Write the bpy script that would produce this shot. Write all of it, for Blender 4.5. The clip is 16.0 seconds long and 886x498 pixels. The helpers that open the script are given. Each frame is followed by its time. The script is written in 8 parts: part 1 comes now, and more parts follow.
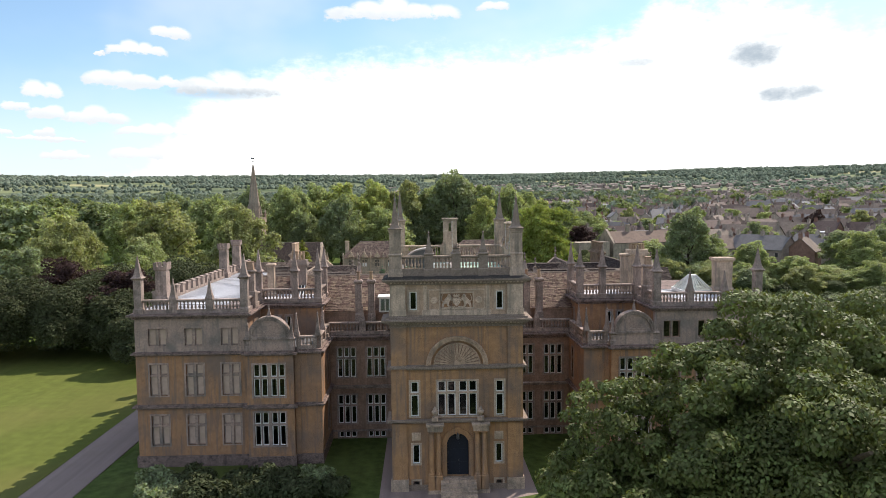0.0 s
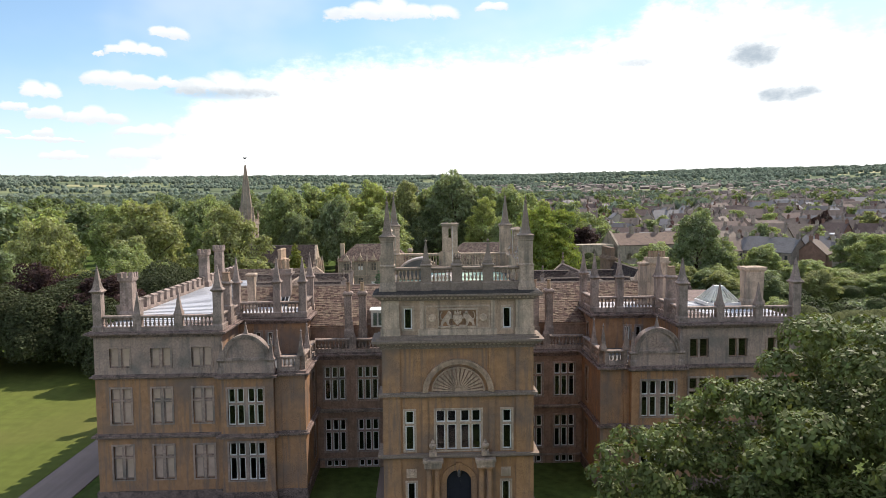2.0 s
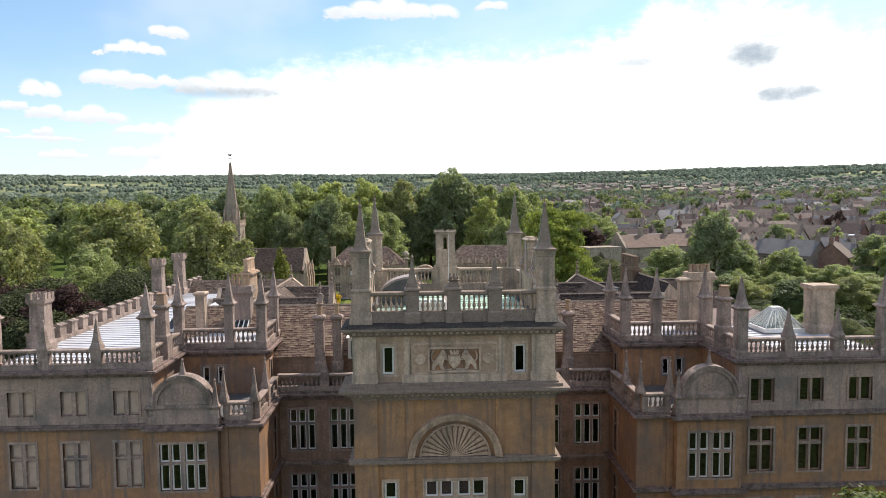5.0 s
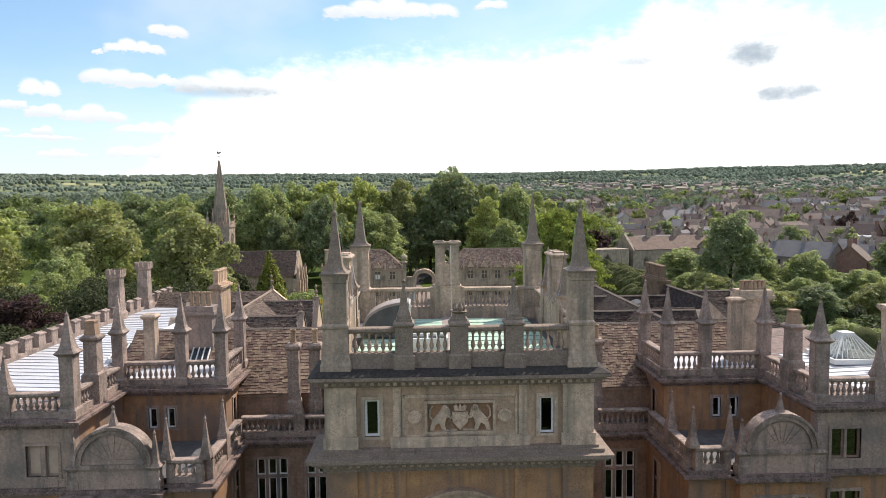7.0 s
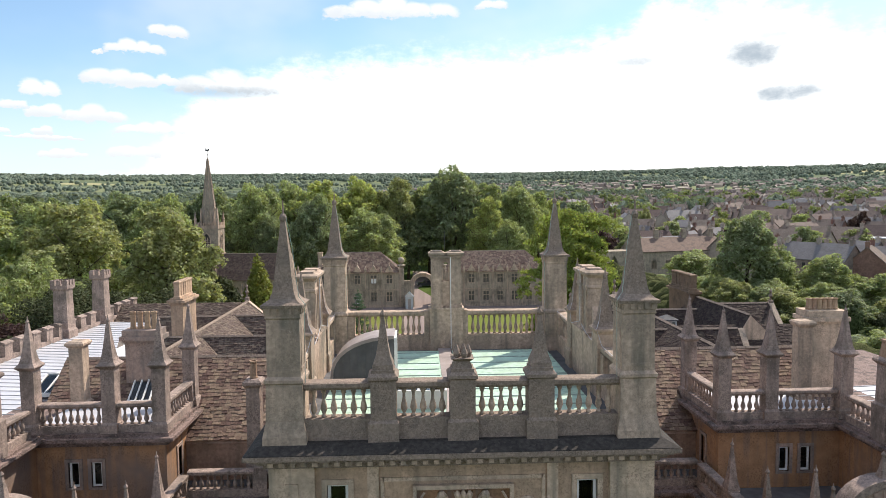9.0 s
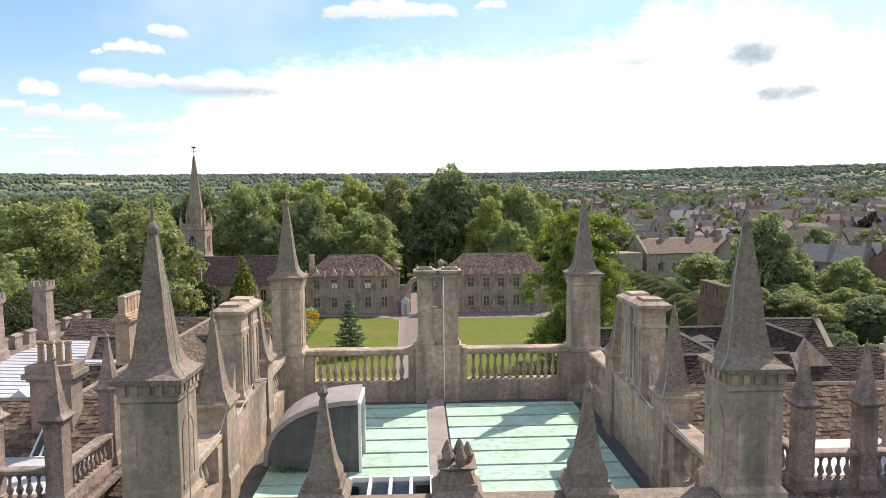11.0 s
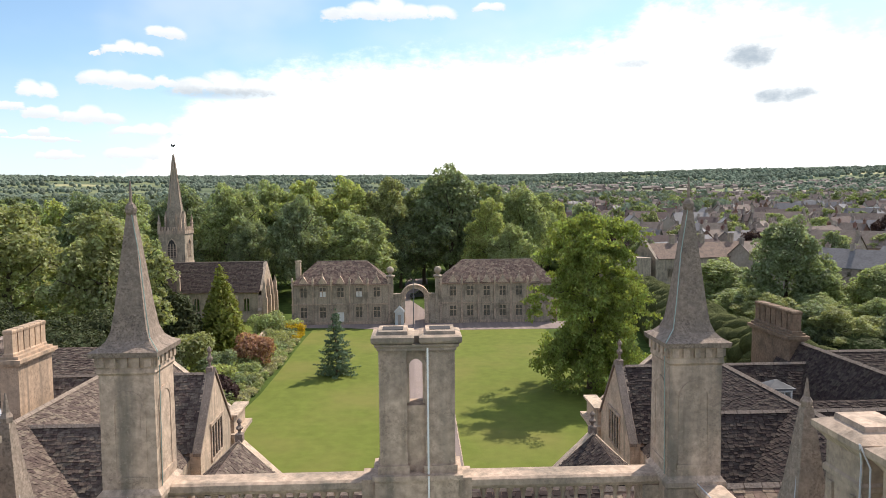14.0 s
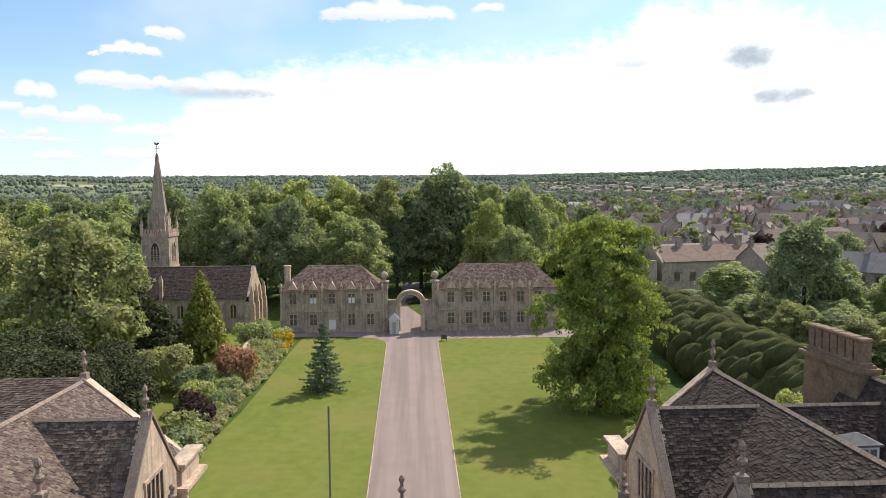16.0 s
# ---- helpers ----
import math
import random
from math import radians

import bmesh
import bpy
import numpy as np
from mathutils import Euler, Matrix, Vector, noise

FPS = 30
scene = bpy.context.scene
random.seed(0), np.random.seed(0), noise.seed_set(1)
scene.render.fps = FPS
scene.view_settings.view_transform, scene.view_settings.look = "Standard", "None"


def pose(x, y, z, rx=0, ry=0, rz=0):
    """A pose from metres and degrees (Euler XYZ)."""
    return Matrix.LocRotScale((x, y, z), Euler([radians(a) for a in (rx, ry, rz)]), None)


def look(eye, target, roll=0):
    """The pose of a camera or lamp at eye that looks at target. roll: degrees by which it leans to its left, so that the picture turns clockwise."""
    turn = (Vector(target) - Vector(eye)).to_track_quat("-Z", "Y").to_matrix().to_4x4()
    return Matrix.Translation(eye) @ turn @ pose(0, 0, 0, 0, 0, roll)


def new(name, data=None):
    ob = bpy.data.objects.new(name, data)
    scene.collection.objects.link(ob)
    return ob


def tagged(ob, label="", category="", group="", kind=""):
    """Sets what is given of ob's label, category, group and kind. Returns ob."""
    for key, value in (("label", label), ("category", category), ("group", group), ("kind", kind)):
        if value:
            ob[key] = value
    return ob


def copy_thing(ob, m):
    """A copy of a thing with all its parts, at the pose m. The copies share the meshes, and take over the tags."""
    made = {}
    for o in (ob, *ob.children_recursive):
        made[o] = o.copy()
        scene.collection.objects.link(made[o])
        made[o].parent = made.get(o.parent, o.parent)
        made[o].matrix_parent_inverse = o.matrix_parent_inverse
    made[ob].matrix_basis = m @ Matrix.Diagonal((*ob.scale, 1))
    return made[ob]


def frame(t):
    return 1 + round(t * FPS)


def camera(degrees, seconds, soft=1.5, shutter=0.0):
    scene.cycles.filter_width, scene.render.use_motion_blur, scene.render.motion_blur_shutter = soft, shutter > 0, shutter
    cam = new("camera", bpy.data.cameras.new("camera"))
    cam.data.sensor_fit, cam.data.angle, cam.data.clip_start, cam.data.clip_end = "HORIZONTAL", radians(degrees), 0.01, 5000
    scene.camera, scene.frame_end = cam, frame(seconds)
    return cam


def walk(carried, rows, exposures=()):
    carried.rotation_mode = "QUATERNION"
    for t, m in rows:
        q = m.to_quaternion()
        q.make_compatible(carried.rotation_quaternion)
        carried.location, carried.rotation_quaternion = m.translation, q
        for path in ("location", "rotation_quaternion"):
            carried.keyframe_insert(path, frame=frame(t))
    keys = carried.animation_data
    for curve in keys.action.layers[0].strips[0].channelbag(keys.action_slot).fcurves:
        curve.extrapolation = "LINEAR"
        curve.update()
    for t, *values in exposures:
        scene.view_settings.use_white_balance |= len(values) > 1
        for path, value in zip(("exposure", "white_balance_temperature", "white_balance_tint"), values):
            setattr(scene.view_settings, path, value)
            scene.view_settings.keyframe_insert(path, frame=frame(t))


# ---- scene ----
cam = camera(66.0, 16.0, soft=0.55)
PATH = [
    (0.0, (-2.671, -51.112, 22.162), (-2.605, -49.118, 22.023), -0.59),
    (0.5, (-2.689, -49.511, 22.236), (-2.623, -47.517, 22.097), -0.59),
    (1.0, (-2.635, -47.902, 22.291), (-2.567, -45.908, 22.153), -0.58),
    (1.5, (-2.546, -46.269, 22.350), (-2.477, -44.275, 22.212), -0.58),
    (2.0, (-2.460, -44.627, 22.380), (-2.391, -42.633, 22.242), -0.58),
    (2.5, (-2.370, -42.945, 22.401), (-2.300, -40.951, 22.263), -0.57),
    (3.0, (-2.263, -41.206, 22.425), (-2.193, -39.212, 22.287), -0.57),
    (3.5, (-2.115, -39.390, 22.448), (-2.046, -37.396, 22.308), -0.57),
    (4.0, (-1.947, -37.505, 22.469), (-1.876, -35.511, 22.330), -0.56),
    (4.5, (-1.807, -35.500, 22.507), (-1.737, -33.507, 22.367), -0.56),
    (5.0, (-1.682, -33.437, 22.555), (-1.612, -31.443, 22.415), -0.55),
    (5.5, (-1.572, -31.316, 22.617), (-1.500, -29.322, 22.476), -0.55),
    (6.0, (-1.500, -29.190, 22.680), (-1.428, -27.196, 22.540), -0.55),
    (6.5, (-1.452, -27.074, 22.739), (-1.380, -25.080, 22.598), -0.54),
    (7.0, (-1.467, -25.027, 22.787), (-1.396, -23.034, 22.645), -0.54),
    (7.5, (-1.427, -23.035, 22.819), (-1.357, -21.041, 22.678), -0.53),
    (8.0, (-1.348, -21.093, 22.838), (-1.277, -19.099, 22.696), -0.53),
    (8.5, (-1.223, -19.233, 22.796), (-1.151, -17.239, 22.653), -0.53),
    (9.0, (-1.093, -17.388, 22.755), (-1.022, -15.395, 22.613), -0.52),
    (9.5, (-0.965, -15.558, 22.723), (-0.894, -13.564, 22.581), -0.52),
    (10.0, (-0.833, -13.730, 22.717), (-0.760, -11.736, 22.574), -0.51),
    (10.5, (-0.696, -11.935, 22.720), (-0.624, -9.941, 22.579), -0.51),
    (11.0, (-0.562, -10.169, 22.737), (-0.489, -8.176, 22.595), -0.51),
    (11.5, (-0.433, -8.449, 22.753), (-0.359, -6.456, 22.614), -0.50),
    (12.0, (-0.312, -6.776, 22.776), (-0.237, -4.782, 22.637), -0.50),
    (12.5, (-0.223, -5.158, 22.770), (-0.147, -3.165, 22.630), -0.50),
    (13.0, (-0.144, -3.589, 22.769), (-0.067, -1.596, 22.631), -0.49),
    (13.5, (-0.068, -2.062, 22.773), (0.009, -0.069, 22.636), -0.49),
    (14.0, (0.030, -0.557, 22.770), (0.108, 1.437, 22.633), -0.48),
    (14.5, (0.135, 0.966, 22.777), (0.215, 2.960, 22.640), -0.48),
    (15.0, (0.234, 2.561, 22.820), (0.314, 4.555, 22.683), -0.48),
    (15.5, (0.370, 4.233, 22.874), (0.451, 6.226, 22.737), -0.47),
    (16.0, (0.587, 6.002, 22.911), (0.668, 7.996, 22.775), -0.47),
]
walk(cam, [(t, look(e, g, r)) for t, e, g, r in PATH])

# ---- sky and sun ----
SUN = Vector((0.60, 0.64, 1.0)).normalized()


def make_world():
    w = bpy.data.worlds.new("sky")
    scene.world = w
    w.use_nodes = True
    t = w.node_tree
    t.nodes.clear()
    N, L = t.nodes.new, t.links.new
    out, bg = N("ShaderNodeOutputWorld"), N("ShaderNodeBackground")
    sky = N("ShaderNodeTexSky")
    sky.sky_type = "NISHITA"
    sky.sun_disc = False
    sky.sun_elevation = math.asin(SUN.z)
    sky.sun_rotation = math.atan2(SUN.x, SUN.y)
    sky.air_density, sky.dust_density, sky.ozone_density = 1.0, 0.6, 2.5
    co = N("ShaderNodeTexCoord")
    sep = N("ShaderNodeSeparateXYZ")
    L(co.outputs["Generated"], sep.inputs[0])

    def val(op, a, b=0.0, clamp=False):
        m = N("ShaderNodeMath")
        m.operation, m.use_clamp = op, clamp
        for i, v in enumerate((a, b)):
            if isinstance(v, (int, float)):
                m.inputs[i].default_value = v
            else:
                L(v, m.inputs[i])
        return m.outputs[0]

    x, y, z = sep.outputs
    az, el = val("ARCTAN2", x, y), val("ARCSINE", z)
    flat = N("ShaderNodeCombineXYZ")
    L(az, flat.inputs[0])
    L(val("MULTIPLY", el, 1.7), flat.inputs[1])

    def cloud(scale, detail, off, rough=0.55):
        n = N("ShaderNodeTexNoise")
        n.inputs["Scale"].default_value, n.inputs["Detail"].default_value = scale, detail
        n.inputs["Roughness"].default_value = rough
        a = N("ShaderNodeVectorMath")
        a.operation = "ADD"
        L(flat.outputs[0], a.inputs[0])
        a.inputs[1].default_value = off
        L(a.outputs[0], n.inputs["Vector"])
        return n.outputs["Fac"]

    def ramp(v, lo, hi):
        m = N("ShaderNodeMapRange")
        m.interpolation_type = "SMOOTHSTEP"
        L(v, m.inputs[0])
        m.inputs[1].default_value, m.inputs[2].default_value = lo, hi
        return m.outputs[0]

    ragged = val("SUBTRACT", cloud(17.0, 9, (3.1, 1.7, 0), 0.62), 0.5)
    billow = val("SUBTRACT", cloud(60.0, 6, (7.7, 2.2, 4), 0.62), 0.5)
    edge = val("ADD", val("MULTIPLY", ragged, 4.2), val("MULTIPLY", billow, 2.6))

    def blob(a, e, ra, re, base=0.0):
        """One cloud: azimuth and height in degrees, half width and half height."""
        p = val("POWER", val("DIVIDE", val("SUBTRACT", az, radians(a)), radians(ra)), 2.0)
        d = val("DIVIDE", val("SUBTRACT", el, radians(e)), radians(re))
        # flatter below than above
        d = val("MULTIPLY", d, val("ADD", 1.0, val("MULTIPLY", val("LESS_THAN", d, 0.0), base)))
        return val("SUBTRACT", 1.0, val("ADD", p, val("POWER", d, 2.0)))

    # cumulus: each cloud is a row of rounded heads over one flat base
    rr = random.Random(5)
    puffs = foot = None
    az2 = val("ADD", az, val("MULTIPLY", ragged, 0.030))
    el2 = val("ADD", el, val("ADD", val("MULTIPLY", billow, 0.014), val("MULTIPLY", ragged, 0.012)))
    for a, e, w, h in CLOUDS:
        heads = max(2, min(5, round(w / h * 1.6)))
        k = None
        for i in range(heads):
            u = (i + 0.5) / heads * 2 - 1
            hh = h * (1.0 - 0.55 * abs(u) ** 1.5) * rr.uniform(0.75, 1.1)
            p = val("POWER", val("DIVIDE", val("SUBTRACT", az2, radians(a + u * w * 0.85)), radians(w / heads * 1.5)), 2.0)
            q = val("POWER", val("DIVIDE", val("SUBTRACT", el2, radians(e + hh * 0.2)), radians(hh * 0.85)), 2.0)
            m = val("SUBTRACT", 1.0, val("ADD", p, q))
            k = m if k is None else val("MAXIMUM", k, m)
        up = val("DIVIDE", val("SUBTRACT", el2, radians(e)), radians(h))
        k = val("MINIMUM", k, val("ADD", val("MULTIPLY", up, 4.0), 0.25))
        f = val("MULTIPLY", val("GREATER_THAN", k, -0.3), val("SUBTRACT", 1.0, up))
        puffs = k if puffs is None else val("MAXIMUM", puffs, k)
        foot = f if foot is None else val("MAXIMUM", foot, f)
    puff = val("MULTIPLY", ramp(val("ADD", puffs, val("MULTIPLY", edge, 0.42)), -0.15, 0.55), 0.95)
    # the bright bank towards the sun: everything below a wavy upper edge
    rim = N("ShaderNodeValToRGB")
    mr = N("ShaderNodeMapRange")
    L(az, mr.inputs[0])
    mr.inputs[1].default_value, mr.inputs[2].default_value = radians(-40), radians(60)
    L(mr.outputs[0], rim.inputs[0])
    e = rim.color_ramp
    e.elements[0].position, e.elements[1].position = 0.0, 1.0
    for el_, c in ((e.elements[0], 0.0), (e.elements[1], 0.45)):
        el_.color = (c, c, c, 1)
    for a_, c in ((-22, 0.10), (-20, 0.20), (-17.5, 0.29), (-13, 0.36), (-8, 0.40), (2, 0.42), (12, 0.43), (17.2, 0.47), (18.8, 0.53), (27.5, 0.51), (30.5, 0.45), (35, 0.41)):
        k = e.elements.new((a_ + 40) / 100)
        k.color = (c, c, c, 1)
    top = val("MULTIPLY", rim.outputs[0], radians(30))
    bank = ramp(val("ADD", val("DIVIDE", val("SUBTRACT", top, el), radians(2.2)), val("MULTIPLY", edge, 0.5)), -0.1, 1.7)
    front = ramp(y, 0.1, 0.4)
    bank = val("MULTIPLY", bank, front)
    veil = val("MULTIPLY", ramp(cloud(3.0, 4, (1.0, 6.0, 4.0)), 0.38, 0.72), 0.34)
    back = val("MULTIPLY", ramp(cloud(3.5, 7, (5.0, 3.0, 1.0)), 0.45, 0.62), val("SUBTRACT", 1.0, front))
    low = val("MULTIPLY", ramp(val("SUBTRACT", radians(11), el), 0.0, radians(11)), 0.75)
    streaks = None
    for a, e, w, h, k in GREYS:
        g = val("MULTIPLY", ramp(val("ADD", blob(a, e + h / 2, w * 1.25, h * 0.85), val("MULTIPLY", edge, 0.55)), -0.7, 1.4), k)
        streaks = g if streaks is None else val("MAXIMUM", streaks, g)
    soft = val("MULTIPLY", ramp(cloud(11.0, 5, (2.0, 9.0, 3.0)), 0.50, 0.68), val("MULTIPLY", ramp(val("SUBTRACT", radians(8), az), 0.0, radians(20)), 0.75))
    under = val("MULTIPLY", ramp(val("ADD", foot, val("MULTIPLY", edge, 0.35)), 0.35, 1.1), 0.62)

    def lay(fac, below, colour):
        m = N("ShaderNodeMix")
        m.data_type = "RGBA"
        L(fac, m.inputs[0])
        L(below, m.inputs[6])
        if isinstance(colour, tuple):
            m.inputs[7].default_value = (*colour, 1)
        else:
            L(colour, m.inputs[7])
        return m.outputs[2]

    tint = N("ShaderNodeMix")
    tint.data_type, tint.blend_type = "RGBA", "MULTIPLY"
    tint.inputs[0].default_value = 1.0
    L(sky.outputs[0], tint.inputs[6])
    tint.inputs[7].default_value = (SKY_GAIN * 0.98, SKY_GAIN * 1.02, SKY_GAIN * 1.0, 1)
    white = N("ShaderNodeRGB")
    white.outputs[0].default_value = (1.02, 1.02, 1.01, 1)
    puffcol = lay(under, white.outputs[0], (0.70, 0.76, 0.82))
    col = lay(low, tint.outputs[2], (0.84, 0.93, 0.99))
    col = lay(veil, col, (1.0, 1.02, 1.04))
    col = lay(bank, col, (CLOUD, CLOUD, CLOUD * 0.985))
    col = lay(val("MULTIPLY", soft, bank), col, (0.84, 0.89, 0.92))
    col = lay(back, col, (CLOUD * 0.80, CLOUD * 0.88, CLOUD * 1.06))
    col = lay(puff, col, puffcol)
    col = lay(streaks, col, (0.43, 0.51, 0.59))
    L(col, bg.inputs[0])
    bg.inputs[1].default_value = 1.0
    L(bg.outputs[0], out.inputs[0])


SKY_GAIN, CLOUD = 0.165, 1.40
# clouds: azimuth and height of the base in degrees, half width, height
CLOUDS = ((-19.4, 12.6, 1.38, 0.97), (-21.8, 11.2, 2.18, 0.97), (-24.3, 11.0, 0.37, 0.4), (-28.1, 7.7, 1.13, 1.37), (-22.8, 8.9, 2.43, 1.38), (-19.7, 9.0, 1.42, 0.83), (-15.1, 8.6, 3.69, 2.22), (-29.7, 6.8, 0.85, 0.62), (-27.9, 6.35, 1.07, 1.03), (-24.8, 6.1, 2.28, 1.31), (-28.1, 5.1, 0.71, 0.64), (-28.0, 4.7, 2.71, 0.4), (-26.8, 3.4, 1.65, 0.73), (-20.8, 5.3, 2.51, 0.93), (-22.0, 3.5, 1.79, 1.19), (-30.4, 5.05, 0.4, 0.55), (-2.0, 14.7, 5.8, 1.76), (6.2, 15.3, 1.2, 0.84))
# grey undersides: the same, and how strong
GREYS = ((26.3, 10.1, 1.77, 1.3, 0.95), (28.6, 7.3, 2.21, 0.81, 0.95), (27.4, 11.7, 1.58, 0.4, 0.6), (17.5, 10.5, 1.64, 0.5, 0.75), (30.1, 9.2, 0.73, 0.55, 0.5), (33.3, 8.4, 0.55, 0.46, 0.45), (26.5, 8.9, 0.77, 0.5, 0.5), (-14.5, 8.3, 3.72, 0.6, 0.62))
make_world()
sun = new("sun", bpy.data.lights.new("sun", "SUN"))
sun.data.energy, sun.data.angle, sun.data.color = 6.0, radians(0.6), (1.0, 0.915, 0.82)
sun.matrix_world = look((0, 0, 300), Vector((0, 0, 300)) - SUN)
scene.view_settings.exposure = 0.12


# ---- materials ----
def mat(name, base, rough=0.85, metal=0.0, tone=0.25, grain=14.0, stain=0.35, stain_scale=0.9, stain_col=None,
        bump=0.25, bump_scale=30.0, dist=0.02, leaf=0.0, vary=0.0, island=0.0, streak=0.0, spec=0.12, speck=0.0, speck_scale=20.0, speck_col=None, pale=0.0, lane=0.0):
    """A weathered surface: grain and stains of two scales, relief, and some change from piece to piece."""
    m = bpy.data.materials.new(name)
    m.use_nodes = True
    t = m.node_tree
    N, L = t.nodes.new, t.links.new
    b = t.nodes["Principled BSDF"]
    b.inputs["Roughness"].default_value, b.inputs["Metallic"].default_value = rough, metal
    b.inputs["Specular IOR Level"].default_value = spec
    co = N("ShaderNodeTexCoord")
    geo = N("ShaderNodeNewGeometry")
    pos = geo.outputs["Position"]

    def noise(scale, detail=4.0, squash=None):
        n = N("ShaderNodeTexNoise")
        n.inputs["Scale"].default_value, n.inputs["Detail"].default_value = scale, detail
        if squash:
            mp = N("ShaderNodeMapping")
            mp.inputs["Scale"].default_value = squash
            L(pos, mp.inputs[0])
            L(mp.outputs[0], n.inputs["Vector"])
        else:
            L(pos, n.inputs["Vector"])
        return n.outputs["Fac"]

    def blend(fac, a, c, mode="MIX", amount=None):
        x = N("ShaderNodeMix")
        x.data_type, x.blend_type = "RGBA", mode
        if fac is None:
            x.inputs[0].default_value = amount
        else:
            L(fac, x.inputs[0])
        for i, v in ((6, a), (7, c)):
            if isinstance(v, tuple):
                x.inputs[i].default_value = (*v, 1)
            else:
                L(v, x.inputs[i])
        return x.outputs[2]

    def span(v, lo, hi, a=0.0, c=1.0):
        x = N("ShaderNodeMapRange")
        L(v, x.inputs[0])
        for i, k in enumerate((lo, hi, a, c)):
            x.inputs[1 + i].default_value = k
        return x.outputs[0]

    dark = tuple(c * (1 - tone) for c in base)
    light = tuple(min(1.0, c * (1 + tone)) for c in base)
    col = blend(span(noise(grain, 5), 0.3, 0.7), dark, light)
    if stain:
        sc = stain_col or tuple(c * 0.45 for c in base)
        col = blend(span(noise(stain_scale, 6), 0.46, 0.70, 0.0, stain), col, sc)
    if streak:
        sc = stain_col or tuple(c * 0.4 for c in base)
        col = blend(span(noise(1.6, 5, (2.2, 2.2, 0.18)), 0.48, 0.72, 0.0, streak), col, sc)
    if lane:
        col = blend(span(noise(0.9, 3, (1.0, 0.03, 1.0)), 0.40, 0.62, 0.0, lane), col, tuple(c * 0.72 for c in base))
    if speck:
        sc = speck_col or tuple(c * 0.28 for c in base)
        patch = span(noise(speck_scale * 0.09, 3), 0.35, 0.62)
        dots = N("ShaderNodeMath")
        dots.operation = "MULTIPLY"
        L(span(noise(speck_scale, 3), 0.50, 0.60, 0.0, speck), dots.inputs[0])
        L(patch, dots.inputs[1])
        col = blend(dots.outputs[0], col, sc)
    if pale:
        col = blend(span(noise(speck_scale * 0.7, 4), 0.60, 0.68, 0.0, pale), col, tuple(min(0.8, c * 1.5) for c in base))
    if vary or island:
        r = N("ShaderNodeObjectInfo").outputs["Random"] if vary else geo.outputs["Random Per Island"]
        k = vary or island
        v = N("ShaderNodeHueSaturation")
        L(span(r, 0, 1, 1 - k, 1 + k), v.inputs["Value"])
        L(span(r, 0, 1, 0.5 - k * 0.05, 0.5 + k * 0.05), v.inputs["Hue"])
        L(col, v.inputs["Color"])
        col = v.outputs[0]
    L(col, b.inputs["Base Color"])
    if bump:
        bp = N("ShaderNodeBump")
        bp.inputs["Strength"].default_value, bp.inputs["Distance"].default_value = bump, dist
        L(noise(bump_scale, 5), bp.inputs["Height"])
        L(bp.outputs[0], b.inputs["Normal"])
    if leaf:
        tr = N("ShaderNodeBsdfTranslucent")
        L(blend(None, col, (1.5, 1.5, 0.75), "MULTIPLY", 0.85), tr.inputs[0])
        ms = N("ShaderNodeMixShader")
        ms.inputs[0].default_value = leaf
        L(b.outputs[0], ms.inputs[1])
        L(tr.outputs[0], ms.inputs[2])
        L(ms.outputs[0], t.nodes["Material Output"].inputs[0])
    return m


def glass_mat():
    m = bpy.data.materials.new("window_glass")
    m.use_nodes = True
    t = m.node_tree
    N, L = t.nodes.new, t.links.new
    t.nodes.remove(t.nodes["Principled BSDF"])
    tr, gl, ms, fr = N("ShaderNodeBsdfTransparent"), N("ShaderNodeBsdfGlossy"), N("ShaderNodeMixShader"), N("ShaderNodeFresnel")
    tr.inputs[0].default_value = (0.75, 0.78, 0.78, 1)
    gl.inputs[1].default_value = 0.04
    fr.inputs[0].default_value = 1.5
    nz, bp = N("ShaderNodeTexNoise"), N("ShaderNodeBump")
    nz.inputs["Scale"].default_value = 3.0
    bp.inputs["Strength"].default_value, bp.inputs["Distance"].default_value = 0.15, 0.02
    L(nz.outputs[0], bp.inputs["Height"])
    L(bp.outputs[0], gl.inputs["Normal"])
    L(fr.outputs[0], ms.inputs[0])
    L(tr.outputs[0], ms.inputs[1])
    L(gl.outputs[0], ms.inputs[2])
    L(ms.outputs[0], t.nodes["Material Output"].inputs[0])
    return m


GOLD = mat("bath_stone_golden", (0.388, 0.220, 0.112), tone=0.16, grain=2.5, stain=0.9, stain_scale=0.32, stain_col=(0.165, 0.130, 0.110), streak=0.75, speck=0.35, speck_scale=14)
PALE = mat("bath_stone_pale", (0.535, 0.400, 0.292), tone=0.18, grain=6, stain=0.6, stain_scale=0.7, stain_col=(0.18, 0.165, 0.13), streak=0.7, speck=0.5, speck_scale=18)
UPST = mat("top_storey_stone", (0.465, 0.325, 0.222), tone=0.18, grain=6, stain=0.6, stain_scale=0.7, stain_col=(0.19, 0.15, 0.115), streak=0.75, speck=0.4, speck_scale=16)
GREY = mat("weathered_stone", (0.450, 0.335, 0.250), tone=0.25, grain=8, stain=0.65, stain_scale=0.8, stain_col=(0.125, 0.116, 0.094), streak=0.7, bump=0.35, speck=0.3, speck_scale=22, pale=0.15)
LICHEN = mat("lichened_stone", (0.250, 0.192, 0.150), tone=0.25, grain=14, stain=0.35, stain_scale=3.2, stain_col=(0.12, 0.102, 0.088), bump=0.6, bump_scale=24, speck=0.5, speck_scale=30, pale=0.35)
